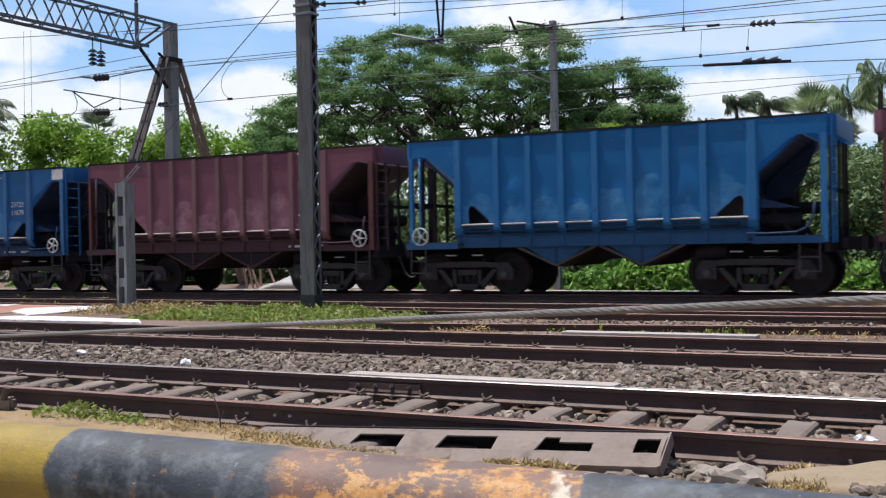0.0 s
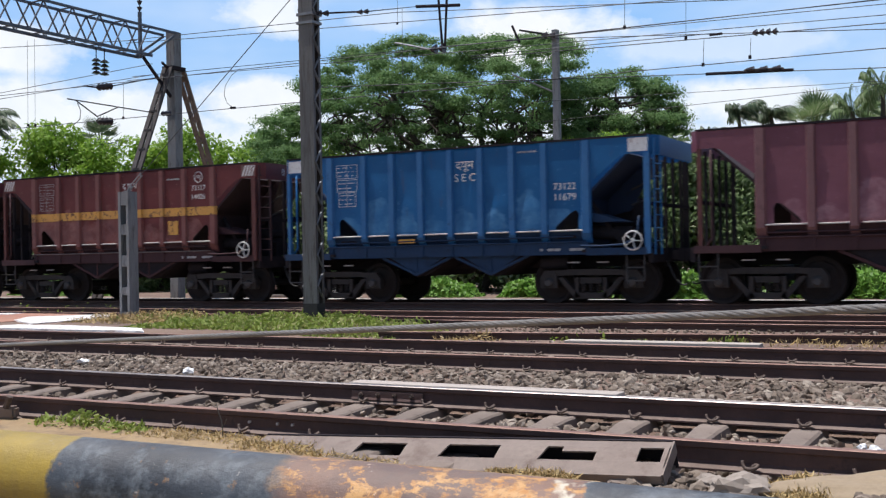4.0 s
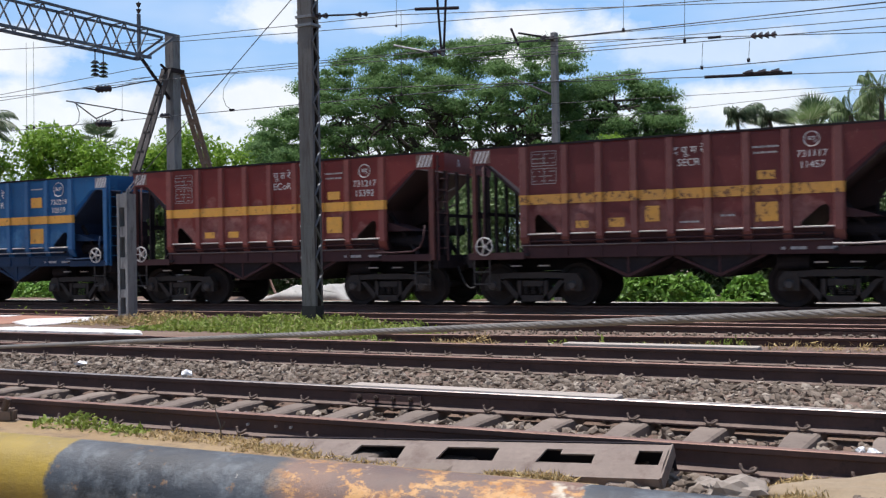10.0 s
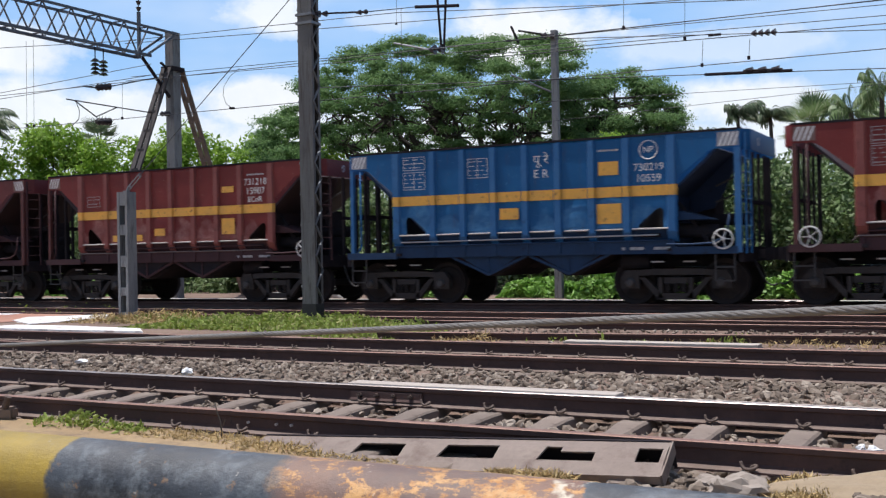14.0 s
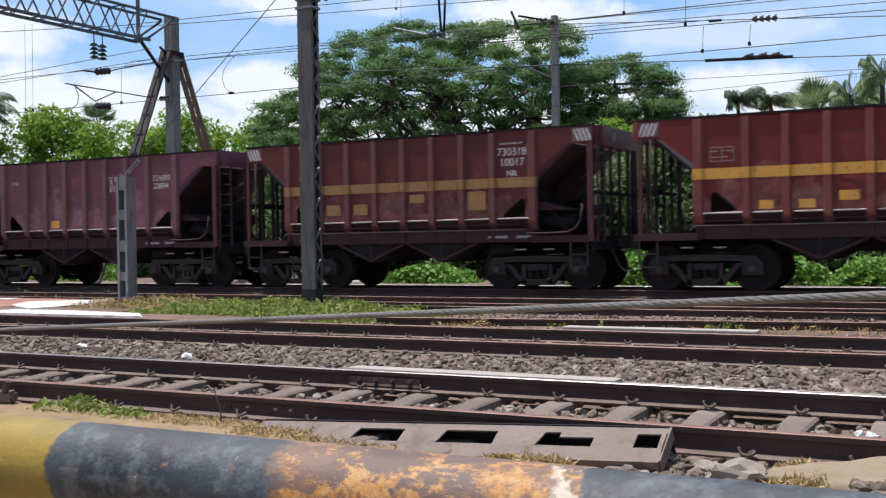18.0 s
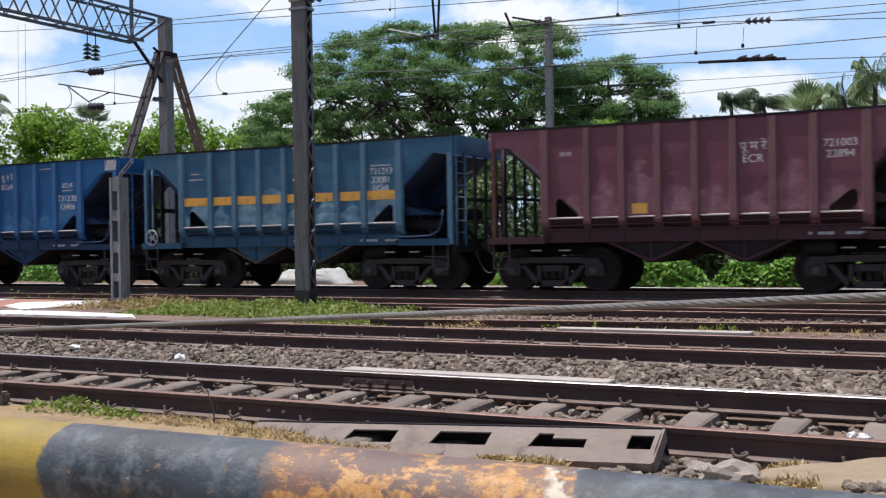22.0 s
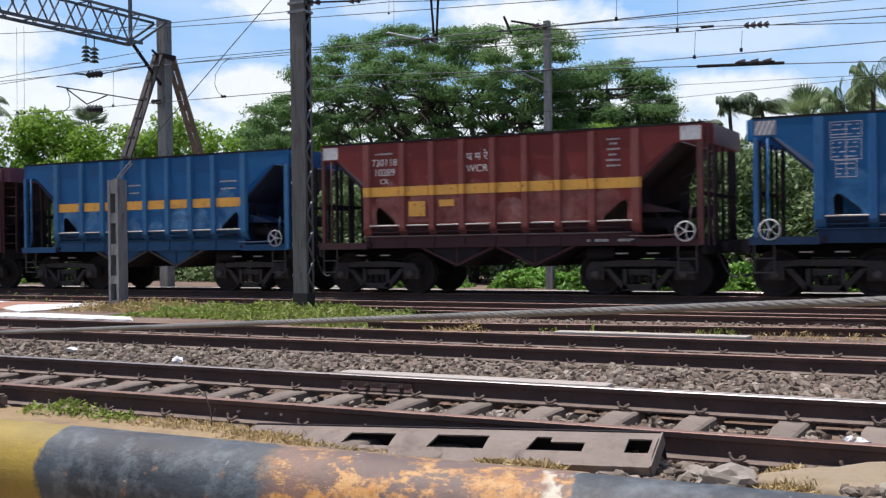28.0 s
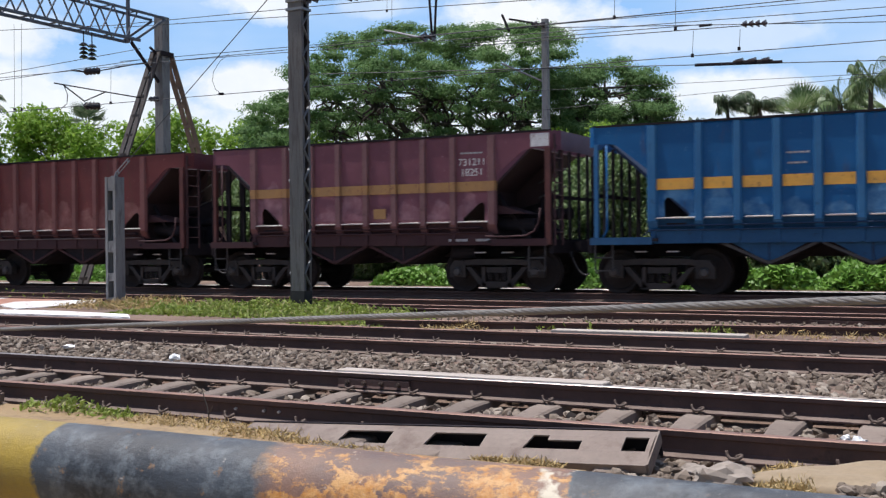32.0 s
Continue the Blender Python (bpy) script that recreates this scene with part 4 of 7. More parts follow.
MR, BL = {"under": DARK_STEEL}, {}
SPECS = [
    dict(paint=PLUM, label="plum-brown hopper wagon, weathered, at the head of the visible train"),
    dict(paint=SKY_BLUE, low=BLUE_LOW, brakes=(-1,), label="plain faded blue hopper wagon with dusty lower sheets"),
    dict(paint=PLUM, brakes=(1,), label="plum-brown hopper wagon with pale dust and no band", texts=((7, 2.7, 0.2, "731012"), (7, 2.26, 0.18, "ECR")), bars=((7, 2.88, 0.6), (7, 2.5, 0.55))),
    dict(paint=BLUE_VIVID, brakes=(1,), corner_marks=(1, -1), label="bright blue hopper wagon with white lettering",
         texts=((4, 3.28, 0.28, "दपूम"), (4, 2.98, 0.26, "S E C"), (7, 2.66, 0.22, "73122"), (7, 2.42, 0.22, "11679")), tables=((0, 3.3, 0.62, 0.34), (0, 2.95, 0.6, 0.3), (0, 2.6, 0.5, 0.36)), patches=((2, 1.52, 0.45, 0.1),), bars=((6, 3.5, 0.5),)),
    dict(paint=MAROON, band="full", band_paint=YELLOW_WORN, brakes=(1,), corner_marks=(1, -1), striped=True, label="dark maroon hopper wagon with a worn yellow band",
         texts=((4, 3.28, 0.24, "द पू म"), (4, 3.02, 0.22, "SECR"), (7, 3.12, 0.2, "73117"), (7, 2.88, 0.2, "14426")), patches=((6, 2.06, 0.36, 0.38),), tables=((0, 3.32, 0.6, 0.34), (0, 2.9, 0.56, 0.4)), rounds=((7, 3.42, 0.14, "मपू"),), bars=((6, 3.4, 0.45),)),
    dict(paint=MAROON, pale_pipe=True, band="full", band_z=(2.34, 2.56), band_paint=YELLOW_WORN, brakes=(-1,), corner_marks=(1, -1), striped=True, label="maroon hopper wagon with a yellow band and white writing",
         texts=((4, 3.36, 0.24, "द पू म रे"), (4, 3.1, 0.22, "SECR"), (7, 3.14, 0.2, "731117"), (7, 2.92, 0.2, "11457")), tables=((0, 3.38, 0.6, 0.34), (0, 2.98, 0.6, 0.36)), rounds=((7, 3.44, 0.15, "मपू"),), patches=((1, 1.86, 0.3, 0.16), (2, 1.88, 0.36, 0.2), (3, 2.04, 0.32, 0.34), (6, 2.76, 0.36, 0.18), (6, 2.0, 0.45, 0.4)), bars=((6, 3.34, 0.55), (6, 3.22, 0.5), (5, 1.95, 0.3), (4, 1.84, 0.4))),
    dict(paint=RED, band="full", brakes=(-1,), corner_marks=(1, -1), striped=True, label="red oxide hopper wagon with a bright yellow band and stencilled lettering",
         texts=((4, 3.36, 0.26, "पू त रे"), (4, 3.08, 0.24, "ECoR"), (7, 3.04, 0.23, "731217"), (7, 2.8, 0.23, "15392")), tables=((0, 3.38, 0.6, 0.34), (0, 2.98, 0.6, 0.4)), rounds=((7, 3.36, 0.16, "मपू"),), patches=((1, 1.88, 0.34, 0.16), (2, 1.88, 0.34, 0.16), (6, 2.78, 0.36, 0.2), (6, 2.04, 0.45, 0.4)), bars=((6, 3.34, 0.55), (6, 3.22, 0.5))),
    dict(paint=BLUE_VIVID, pipe=PIPE_PALE, band="full", brakes=(1,), corner_marks=(1, -1), striped=True, label="blue hopper wagon with a yellow band and a round white mark",
         texts=((4, 3.3, 0.3, "पू रे"), (4, 2.98, 0.27, "E R"), (7, 3.0, 0.23, "730219"), (7, 2.76, 0.23, "10559")), tables=((0, 3.4, 0.6, 0.32), (0, 2.98, 0.6, 0.42), (2, 3.2, 0.52, 0.46)), rounds=((7, 3.38, 0.2, "NP"),), patches=((3, 2.1, 0.48, 0.26), (6, 3.02, 0.46, 0.3), (6, 2.02, 0.56, 0.44)), bars=((6, 3.42, 0.5),)),
    dict(paint=RED, band="full", brakes=(1,), corner_marks=(1, -1), striped=True, label="red oxide hopper wagon with a yellow band and yellow squares",
         texts=((7, 3.2, 0.25, "731218"), (7, 2.96, 0.25, "15907"), (7, 2.74, 0.2, "ECoR")), tables=((0, 2.9, 0.5, 0.3),), patches=((1, 1.82, 0.3, 0.18), (2, 1.82, 0.32, 0.18), (3, 1.96, 0.38, 0.2), (6, 3.04, 0.4, 0.16), (6, 2.06, 0.44, 0.42)), bars=((7, 3.4, 0.55),)),
    dict(paint=MAROON, falling=True, band="full", band_paint=YELLOW_DULL, brakes=(), corner_marks=(1, -1), striped=True, label="maroon hopper wagon with a faded ochre band",
         texts=((7, 3.2, 0.25, "730318"), (7, 2.96, 0.25, "10017"), (7, 2.7, 0.2, "NR")), patches=((1, 1.98, 0.42, 0.26), (2, 1.98, 0.4, 0.26), (4, 2.2, 0.4, 0.2), (6, 2.1, 0.46, 0.44)), bars=((7, 3.4, 0.6),)),
    dict(paint=PLUM, brakes=(), label="purple-brown hopper wagon with no band and white lettering",
         texts=((5, 3.06, 0.26, "पू म रे"), (5, 2.8, 0.24, "ECR"), (7, 3.04, 0.22, "721003"), (7, 2.82, 0.22, "22894"), (0, 3.1, 0.12, "03-23")), patches=((2, 1.84, 0.34, 0.22),)),
    dict(paint=TEAL, low=TEAL_LOW, grey_wheel=True, band_z=(2.24, 2.46), band="dash", brakes=(-1,), label="faded teal-blue hopper wagon with a broken yellow band",
         texts=((7, 2.93, 0.22, "731213"), (7, 2.72, 0.22, "33081"), (7, 2.51, 0.2, "ECoR")), bars=((7, 3.08, 0.6), (0, 2.95, 0.5), (0, 3.1, 0.3))),
    dict(paint=BLUE_VIVID, brakes=(-1,), corner_marks=(1, -1), striped=True, label="bright blue hopper wagon with white data panels",
         texts=((4, 3.3, 0.24, "पू त रे"), (4, 3.02, 0.22, "ECoR"), (7, 2.98, 0.18, "ECoR"), (7, 2.6, 0.25, "731220"), (7, 2.36, 0.25, "12466")), tables=((0, 3.38, 0.6, 0.32), (0, 2.98, 0.58, 0.4), (0, 2.6, 0.4, 0.34)), bars=((6, 3.5, 0.5), (7, 2.84, 0.4))),
    dict(paint=RED, band="full", brakes=(1,), corner_marks=(1, -1), label="red oxide hopper wagon with a yellow band and white corner patches",
         texts=((0, 3.2, 0.24, "730118"), (0, 2.96, 0.24, "10289"), (0, 2.74, 0.18, "CR"), (3, 3.24, 0.26, "प म रे"), (3, 2.96, 0.24, "WCR")), patches=((1, 2.06, 0.46, 0.36), (2, 2.18, 0.4, 0.16)), bars=((0, 3.42, 0.5), (7, 3.46, 0.3), (7, 3.36, 0.16), (7, 3.24, 0.3), (7, 3.12, 0.22), (7, 3.0, 0.34), (7, 2.88, 0.3))),
    dict(paint=BLUE, low=BLUE_LOW, grey_wheel=True, band_z=(2.27, 2.51), band="dash", brakes=(1,), corner_marks=(), label="deep blue hopper wagon with a broken yellow band",
         bars=((3, 2.95, 0.45), (3, 2.74, 0.4), (7, 2.95, 0.55), (7, 2.76, 0.5))),
    dict(paint=PLUM, band="full", band_paint=YELLOW_DULL, brakes=(), corner_marks=(1,), label="brown hopper wagon with a dull yellow band",
         texts=((7, 3.06, 0.24, "731211"), (7, 2.82, 0.24, "18251")), patches=((4, 1.9, 0.34, 0.24),), bars=((7, 3.28, 0.6),)),
    dict(paint=MAROON, brakes=(), label="red-brown hopper wagon with plain dusty sheets"),
]
TRAIN_Y = 24.108
WAGONS = [build_wagon(s) for s in SPECS]

# ---- sky and distance ----
CLOUDS = ((50.0, 97.0, 4.0, 14.0, 0.95), (51.0, 72.0, 7.0, 18.0, 0.9), (44.5, 68.0, 5.0, 15.0, 0.9), (38.0, 74.0, 3.4, 15.0, 1.0), (37.0, 118.0, 3.4, 13.0, 0.85), (23.0, 105.0, 5.2, 20.0, 1.0), (13.0, 70.0, 6.0, 16.0, 0.9), (14.0, 96.0, 9.0, 12.0, 0.5),
          (31.0, 116.0, 2.6, 7.0, 0.5), (30.0, 50.0, 40.0, 26.0, 0.85), (70.0, 90.0, 9.0, 30.0, 0.8), (-15.0, 100.0, 9.0, 30.0, 0.8))


def backdrop():
    m, nt, b = nodes_of("sky_with_clouds")
    nt.nodes.remove(b)
    tc = nt.nodes.new("ShaderNodeTexCoord")
    sep = nt.nodes.new("ShaderNodeSeparateXYZ")
    nt.links.new(tc.outputs["Object"], sep.inputs[0])
    up = ramp(nt, sep.outputs[2], 10.0, 150.0)
    blue = mixc(nt, up, (0.5, 0.7, 0.93), (0.2, 0.46, 0.9))
    bearing = math_node(nt, "MULTIPLY", math_node(nt, "ARCTAN2", math_node(nt, "MULTIPLY", sep.outputs[0], -1.0), sep.outputs[1]), 57.2958)
    ragged = math_node(nt, "SUBTRACT", noise_node(nt, 0.02, 8.0, 0.6, (1, 1, 1.5), shift=(2.2, 0, 0.4)), 0.5)
    cl = math_node(nt, "MULTIPLY", ramp(nt, noise_node(nt, 0.006, 4.0, 0.55, (1, 1, 3.0), shift=(0.5, 1, 2)), 0.42, 0.75), 0.45)
    # banks of cloud: bearing, height, half width in degrees, half height, thickness
    for az, z, w_, h_, thick in CLOUDS:
        du = math_node(nt, "MULTIPLY", math_node(nt, "SUBTRACT", bearing, az), 1 / w_)
        dz = math_node(nt, "MULTIPLY", math_node(nt, "SUBTRACT", sep.outputs[2], z), 1 / h_)
        d = math_node(nt, "SQRT", math_node(nt, "ADD", math_node(nt, "MULTIPLY", du, du), math_node(nt, "MULTIPLY", dz, dz)))
        d = math_node(nt, "ADD", math_node(nt, "SUBTRACT", 1.0, d), math_node(nt, "MULTIPLY", ragged, 2.6))
        cl = math_node(nt, "MAXIMUM", cl, math_node(nt, "MULTIPLY", ramp(nt, d, -0.1, 0.45), thick))
    lit = mixc(nt, ramp(nt, noise_node(nt, 0.022, 6.0, 0.6, shift=(5, 2, 0)), 0.3, 0.7), (0.78, 0.84, 0.93), (0.97, 0.985, 1.0))
    c = mixc(nt, cl, blue, lit)
    e = nt.nodes.new("ShaderNodeEmission")
    nt.links.new(c, e.inputs[0])
    e.inputs[1].default_value = 0.93
    nt.links.new(e.outputs[0], nt.nodes["Material Output"].inputs[0])
    n, r = 40, 520.0
    verts, faces = [], []
    for i in range(n + 1):
        a = radians(-35 + 130 * i / n)
        verts += [(-r * math.sin(a), r * math.cos(a), z) for z in (-30, 230)]
    for i in range(n):
        faces.append((2 * i, 2 * i + 2, 2 * i + 3, 2 * i + 1))
    me = bpy.data.meshes.new("backdrop")
    me.from_pydata(verts, [], faces)
    me.materials.append(m)
    tagged(new("backdrop", me), "blue sky with broken white clouds", "sky", kind="structure")


backdrop()


# ---- trees ----
def quads(name, centres, normals, sizes, aspect=0.55, seed=1, fold=0.25):
    """Many small leaves in one mesh: two triangles folded along the middle, each turned its own way."""
    rng = np.random.default_rng(seed)
    n = len(centres)
    nr = normals / np.linalg.norm(normals, axis=1, keepdims=True)
    u = rng.normal(size=(n, 3))
    u -= nr * (u * nr).sum(1, keepdims=True)
    u /= np.linalg.norm(u, axis=1, keepdims=True)
    v = np.cross(nr, u)
    s = sizes[:, None]
    p0, p2 = centres - u * s, centres + u * s
    p1 = centres + v * s * aspect - nr * s * fold
    p3 = centres - v * s * aspect - nr * s * fold
    verts = np.stack([p0, p1, p2, p3], 1).reshape(-1, 3)
    i = np.arange(n)[:, None] * 4
    faces = np.concatenate([i + [0, 1, 2], i + [0, 2, 3]], 1).reshape(-1, 3)
    me = bpy.data.meshes.new(name)
    me.vertices.add(len(verts))
    me.vertices.foreach_set("co", verts.ravel())
    me.loops.add(faces.size)
    me.loops.foreach_set("vertex_index", faces.ravel().astype(np.int32))
    me.polygons.add(len(faces))
    me.polygons.foreach_set("loop_start", np.arange(0, faces.size, 3, dtype=np.int32))
    me.update(calc_edges=True)
    return me


def pads_of_leaves(name, pads, per_pad, size, seed, flat=0.45, up=0.9, aspect=0.55, loose=False, ruffle=0.6):
    """Leaves on and in a number of flattened clumps given as (x, y, z, r)."""
    rng = np.random.default_rng(seed)
    c, nn = [], []
    for x, y, z, r in pads:
        k = int(per_pad * r * r)
        d = rng.normal(size=(k, 3))
        d /= np.linalg.norm(d, axis=1, keepdims=True)
        rad = r * (0.55 + 0.5 * rng.random((k, 1)) ** 0.7)
        if loose:
            rad = r * np.minimum(1.15, np.abs(rng.normal(size=(k, 1))) ** 0.6 * 0.85) * (0.9 + 0.2 * rng.random((k, 1)))
        rad *= 1 + 0.25 * np.sin(d[:, :1] * 7 + x) * np.cos(d[:, 1:2] * 6 + y)
        c.append(d * rad * [1, 1, flat] + [x, y, z])
        nn.append(d * [0.6, 0.6, 0.5] + rng.normal(size=(k, 3)) * ruffle + [0, 0, up])
    c, nn = np.concatenate(c), np.concatenate(nn)
    return quads(name, c, nn, size * (0.6 + 0.8 * rng.random(len(c))), aspect, seed)


LEAF_DARK = island_surface("tree_leaf", (0.105, 0.2, 0.07), (0.165, 0.28, 0.1), (0.21, 0.32, 0.12), 0.6, 0.2, 0.45)
LEAF_BRIGHT = island_surface("bright_leaf", (0.17, 0.31, 0.035), (0.255, 0.42, 0.05), (0.38, 0.53, 0.1), 0.55, 0.3, 0.45)
LEAF_PALM = island_surface("palm_leaf", (0.07, 0.11, 0.06), (0.115, 0.17, 0.09), (0.27, 0.3, 0.2), 0.5, 0.4, 0.3)
LEAF_FAN = island_surface("fan_palm_leaf", (0.125, 0.2, 0.08), (0.19, 0.28, 0.115), (0.36, 0.41, 0.25), 0.5, 0.4, 0.35)
BARK = surface("bark", (0.055, 0.045, 0.037), (0.08, 0.066, 0.055), (0.03, 0.026, 0.022), 0.9, 0.0, 2.0, 12.0)
GRASS = island_surface("weed_leaf", (0.2, 0.26, 0.05), (0.28, 0.36, 0.07), (0.44, 0.4, 0.19), 0.6, 0.3, 0.3)
DRY = island_surface("dry_grass", (0.42, 0.29, 0.125), (0.52, 0.38, 0.18), (0.62, 0.49, 0.28), 0.8, 0.2, 0.2)


def limb(bm, p, q, r0, r1, bend, rng, steps=5):
    p, q = Vector(p), Vector(q)
    last, lr = p, r0
    for i in range(1, steps + 1):
        t = i / steps
        c = p.lerp(q, t) + Vector((rng.uniform(-1, 1), rng.uniform(-1, 1), rng.uniform(-0.3, 0.6))) * bend * math.sin(t * math.pi)
        r = r0 + (r1 - r0) * t
        tube(bm, last, c, lr, 7, r)
        last, lr = c, r


def spreading_tree(base, fork_u, line, depth, count, limbs, seed, label, bare):
    """A wide tree; line gives the height of its crown along the yard."""
    rng = random.Random(seed)
    base = Vector(base)
    tree = tagged(empty("rain_tree", Matrix.Translation(base)), label, "tree", "trees along the yard")
    pads = []
    ax, ay = Vector((0.88, 0.47, 0)), Vector((-0.47, 0.88, 0))
    us, hs = [a for a, _ in line], [b for _, b in line]
    low_edge = [-0.8 * math.sin(0.9 * u + seed) for u in us]

    centre = (us[0] + us[-1]) / 2

    def crown_top(u, v):
        return float(np.interp(u, us, hs)) - 3.2 * (v / depth) ** 2

    # the roof of the crown: flat sprays side by side, a few of them missing
    step, row = 0.85, 1.35
    for i in range(int((us[-1] - us[0]) / step) + 1):
        for j in range(-int(depth / row), int(depth / row) + 1):
            u, v = us[0] + i * step + rng.uniform(-0.5, 0.5), j * row + rng.uniform(-0.9, 0.9)
            u = centre + (u - centre) * math.sqrt(max(0.1, 1 - 0.6 * (v / depth) ** 2)) - 0.006 * v * (u - centre)
            if rng.random() < 0.22 or not us[0] < u < us[-1]:
                continue
            r = rng.uniform(0.5, 1.05)
            p = ax * (u - fork_u) + ay * v
            pads.append((p.x, p.y, crown_top(u, v) - 0.42 * r - rng.uniform(0, 0.55) * rng.random(), r))
    # lower sprays round the sides, few in the middle where the limbs show
    for i in range(count):
        u, v = rng.uniform(us[0] + 0.3, us[-1] - 0.3), rng.uniform(-1, 1) * depth
        u = centre + (u - centre) * math.sqrt(max(0.1, 1 - 0.6 * (v / depth) ** 2)) - 0.006 * v * (u - centre)
        mid = 1 - abs((u - bare) / 4.2)
        if rng.random() < 0.4 * mid:
            continue
        top = crown_top(u, v)
        r = rng.uniform(0.35, 0.85)
        p = ax * (u - fork_u) + ay * v
        pads.append((p.x, p.y, rng.uniform(5.2, max(6.0, top - 0.8)) + float(np.interp(u, us, low_edge)) * 0.4, r))
    part("crown", pads_of_leaves("crown", pads, 900, 0.066, seed + 1, 0.36, 0.6, loose=True, ruffle=0.42), LEAF_DARK, tree, "feathery green foliage in flat layers with gaps")
    bm = B()
    fork = Vector((0, 0, 3.0))
    tube(bm, (0, 0, -0.2), fork, 0.7, 12, 0.5)
    part("trunk", bm, BARK, tree)
    wide = (us[-1] - us[0]) / 2
    mid = (us[-1] + us[0]) / 2 - fork_u
    for i in range(limbs):
        bm = B()
        a = 2 * math.pi * i / limbs + rng.uniform(-0.2, 0.2)
        k = rng.uniform(0.35, 0.7)
        knee = fork + ax * (mid * 0.6 + math.cos(a) * wide * k) + ay * math.sin(a) * depth * 0.8 * k + Vector((0, 0, rng.uniform(3.2, 6.6)))
        limb(bm, fork, knee, 0.26, 0.12, 0.6, rng)
        near = sorted(pads, key=lambda q: (Vector(q[:3]) - knee).length)[:14]
        for q in near:
            limb(bm, knee, Vector(q[:3]) + Vector((0, 0, 0.2)), 0.07, 0.025, 0.5, rng, 4)
        part("limb", bm, BARK, tree)


spreading_tree((-25.5, 52.5, -0.3), 0.0, [(-12.2, 7.8), (-11.8, 8.9), (-11.2, 9.5), (-10.2, 9.9), (-9.75, 9.9), (-9.6, 11.2), (-8.65, 11.6), (-7.7, 12.4), (-6.9, 12.9), (-5.85, 13.4), (-3.3, 13.5), (-2.3, 13.0), (-1.5, 13.2), (0.6, 13.45), (3.1, 13.45), (4.3, 13.2), (5.0, 12.7), (5.5, 11.8), (5.9, 10.8)], 7.0, 430, 19, 3, "broad spreading rain tree with a wide umbrella crown", 0.6)
spreading_tree((-18.2, 56.5, -0.3), 8.3, [(2.6, 10.4), (4.2, 11.1), (5.8, 11.3), (7.6, 11.6), (8.6, 11.55), (9.2, 11.3), (10.0, 10.7), (10.5, 9.9), (11.0, 9.3), (11.2, 8.4)], 4.4, 300, 10, 8, "smaller spreading green tree beside the large one", 20.0)


def bushy_tree(name, x, y, top, r, seed, mat, label, leaf=0.3, category="tree", n=26, bottom=2.0, per=70):
    rng = random.Random(seed)
    tree = tagged(empty(name, pose(x, y, -0.3)), label, category, "trees along the yard")
    pads = []
    for i in range(n):
        a, k = rng.uniform(0, 2 * math.pi), math.sqrt(rng.random())
        z = rng.uniform(bottom, top)
        lim = r * (0.55 + 0.45 * math.sin(math.pi * min(1, (z - bottom) / (top - bottom + 0.1) * 0.75 + 0.2)))
        pads.append((lim * k * math.cos(a), lim * k * math.sin(a), z - 0.4, rng.uniform(0.6, 1.25) * min(1.0, r / 2.2)))
    part("crown", pads_of_leaves("crown", pads, per, leaf, seed, 0.7, 0.5, 0.5), mat, tree)
    bm = B()
    limb(bm, (0, 0, -0.1), (rng.uniform(-0.4, 0.4), 0, bottom + 0.8), 0.16, 0.11, 0.1, rng)
    part("trunk", bm, BARK, tree)
    for q in pads[::4]:
        bm = B()
        limb(bm, (0, 0, bottom + 0.3), Vector(q[:3]), 0.08, 0.025, 0.3, rng, 4)
        part("limb", bm, BARK, tree)


SPOTS = ((-50.6, 39.6, 8.0, 3.2), (-47.6, 42.6, 9.1, 2.2), (-45.6, 43.6, 8.3, 2.8), (-43.0, 45.2, 8.4, 2.6), (-40.4, 46.6, 8.9, 2.6), (-37.6, 48.0, 8.5, 2.6), (-35.0, 50.0, 8.0, 2.6), (-53.5, 37.0, 8.4, 3.0))
for i, (x, y, top, r) in enumerate(SPOTS):
    bushy_tree("leafy_tree", x, y, top, r, 20 + i, LEAF_BRIGHT, "bright green leafy tree in a row behind the yard", 0.135, n=52, per=210)
for i, (x, y, top, r) in enumerate(((-16.4, 48.2, 7.2, 1.3), (-17.9, 47.6, 6.9, 1.3), (-14.6, 58.0, 7.4, 1.8))):
    bushy_tree("leafy_tree", x, y, top, r, 40 + i, LEAF_BRIGHT, "light green leafy tree beside the big tree", 0.1, n=40, per=330)


WIND = Vector((0.9, -0.2, 0.1))


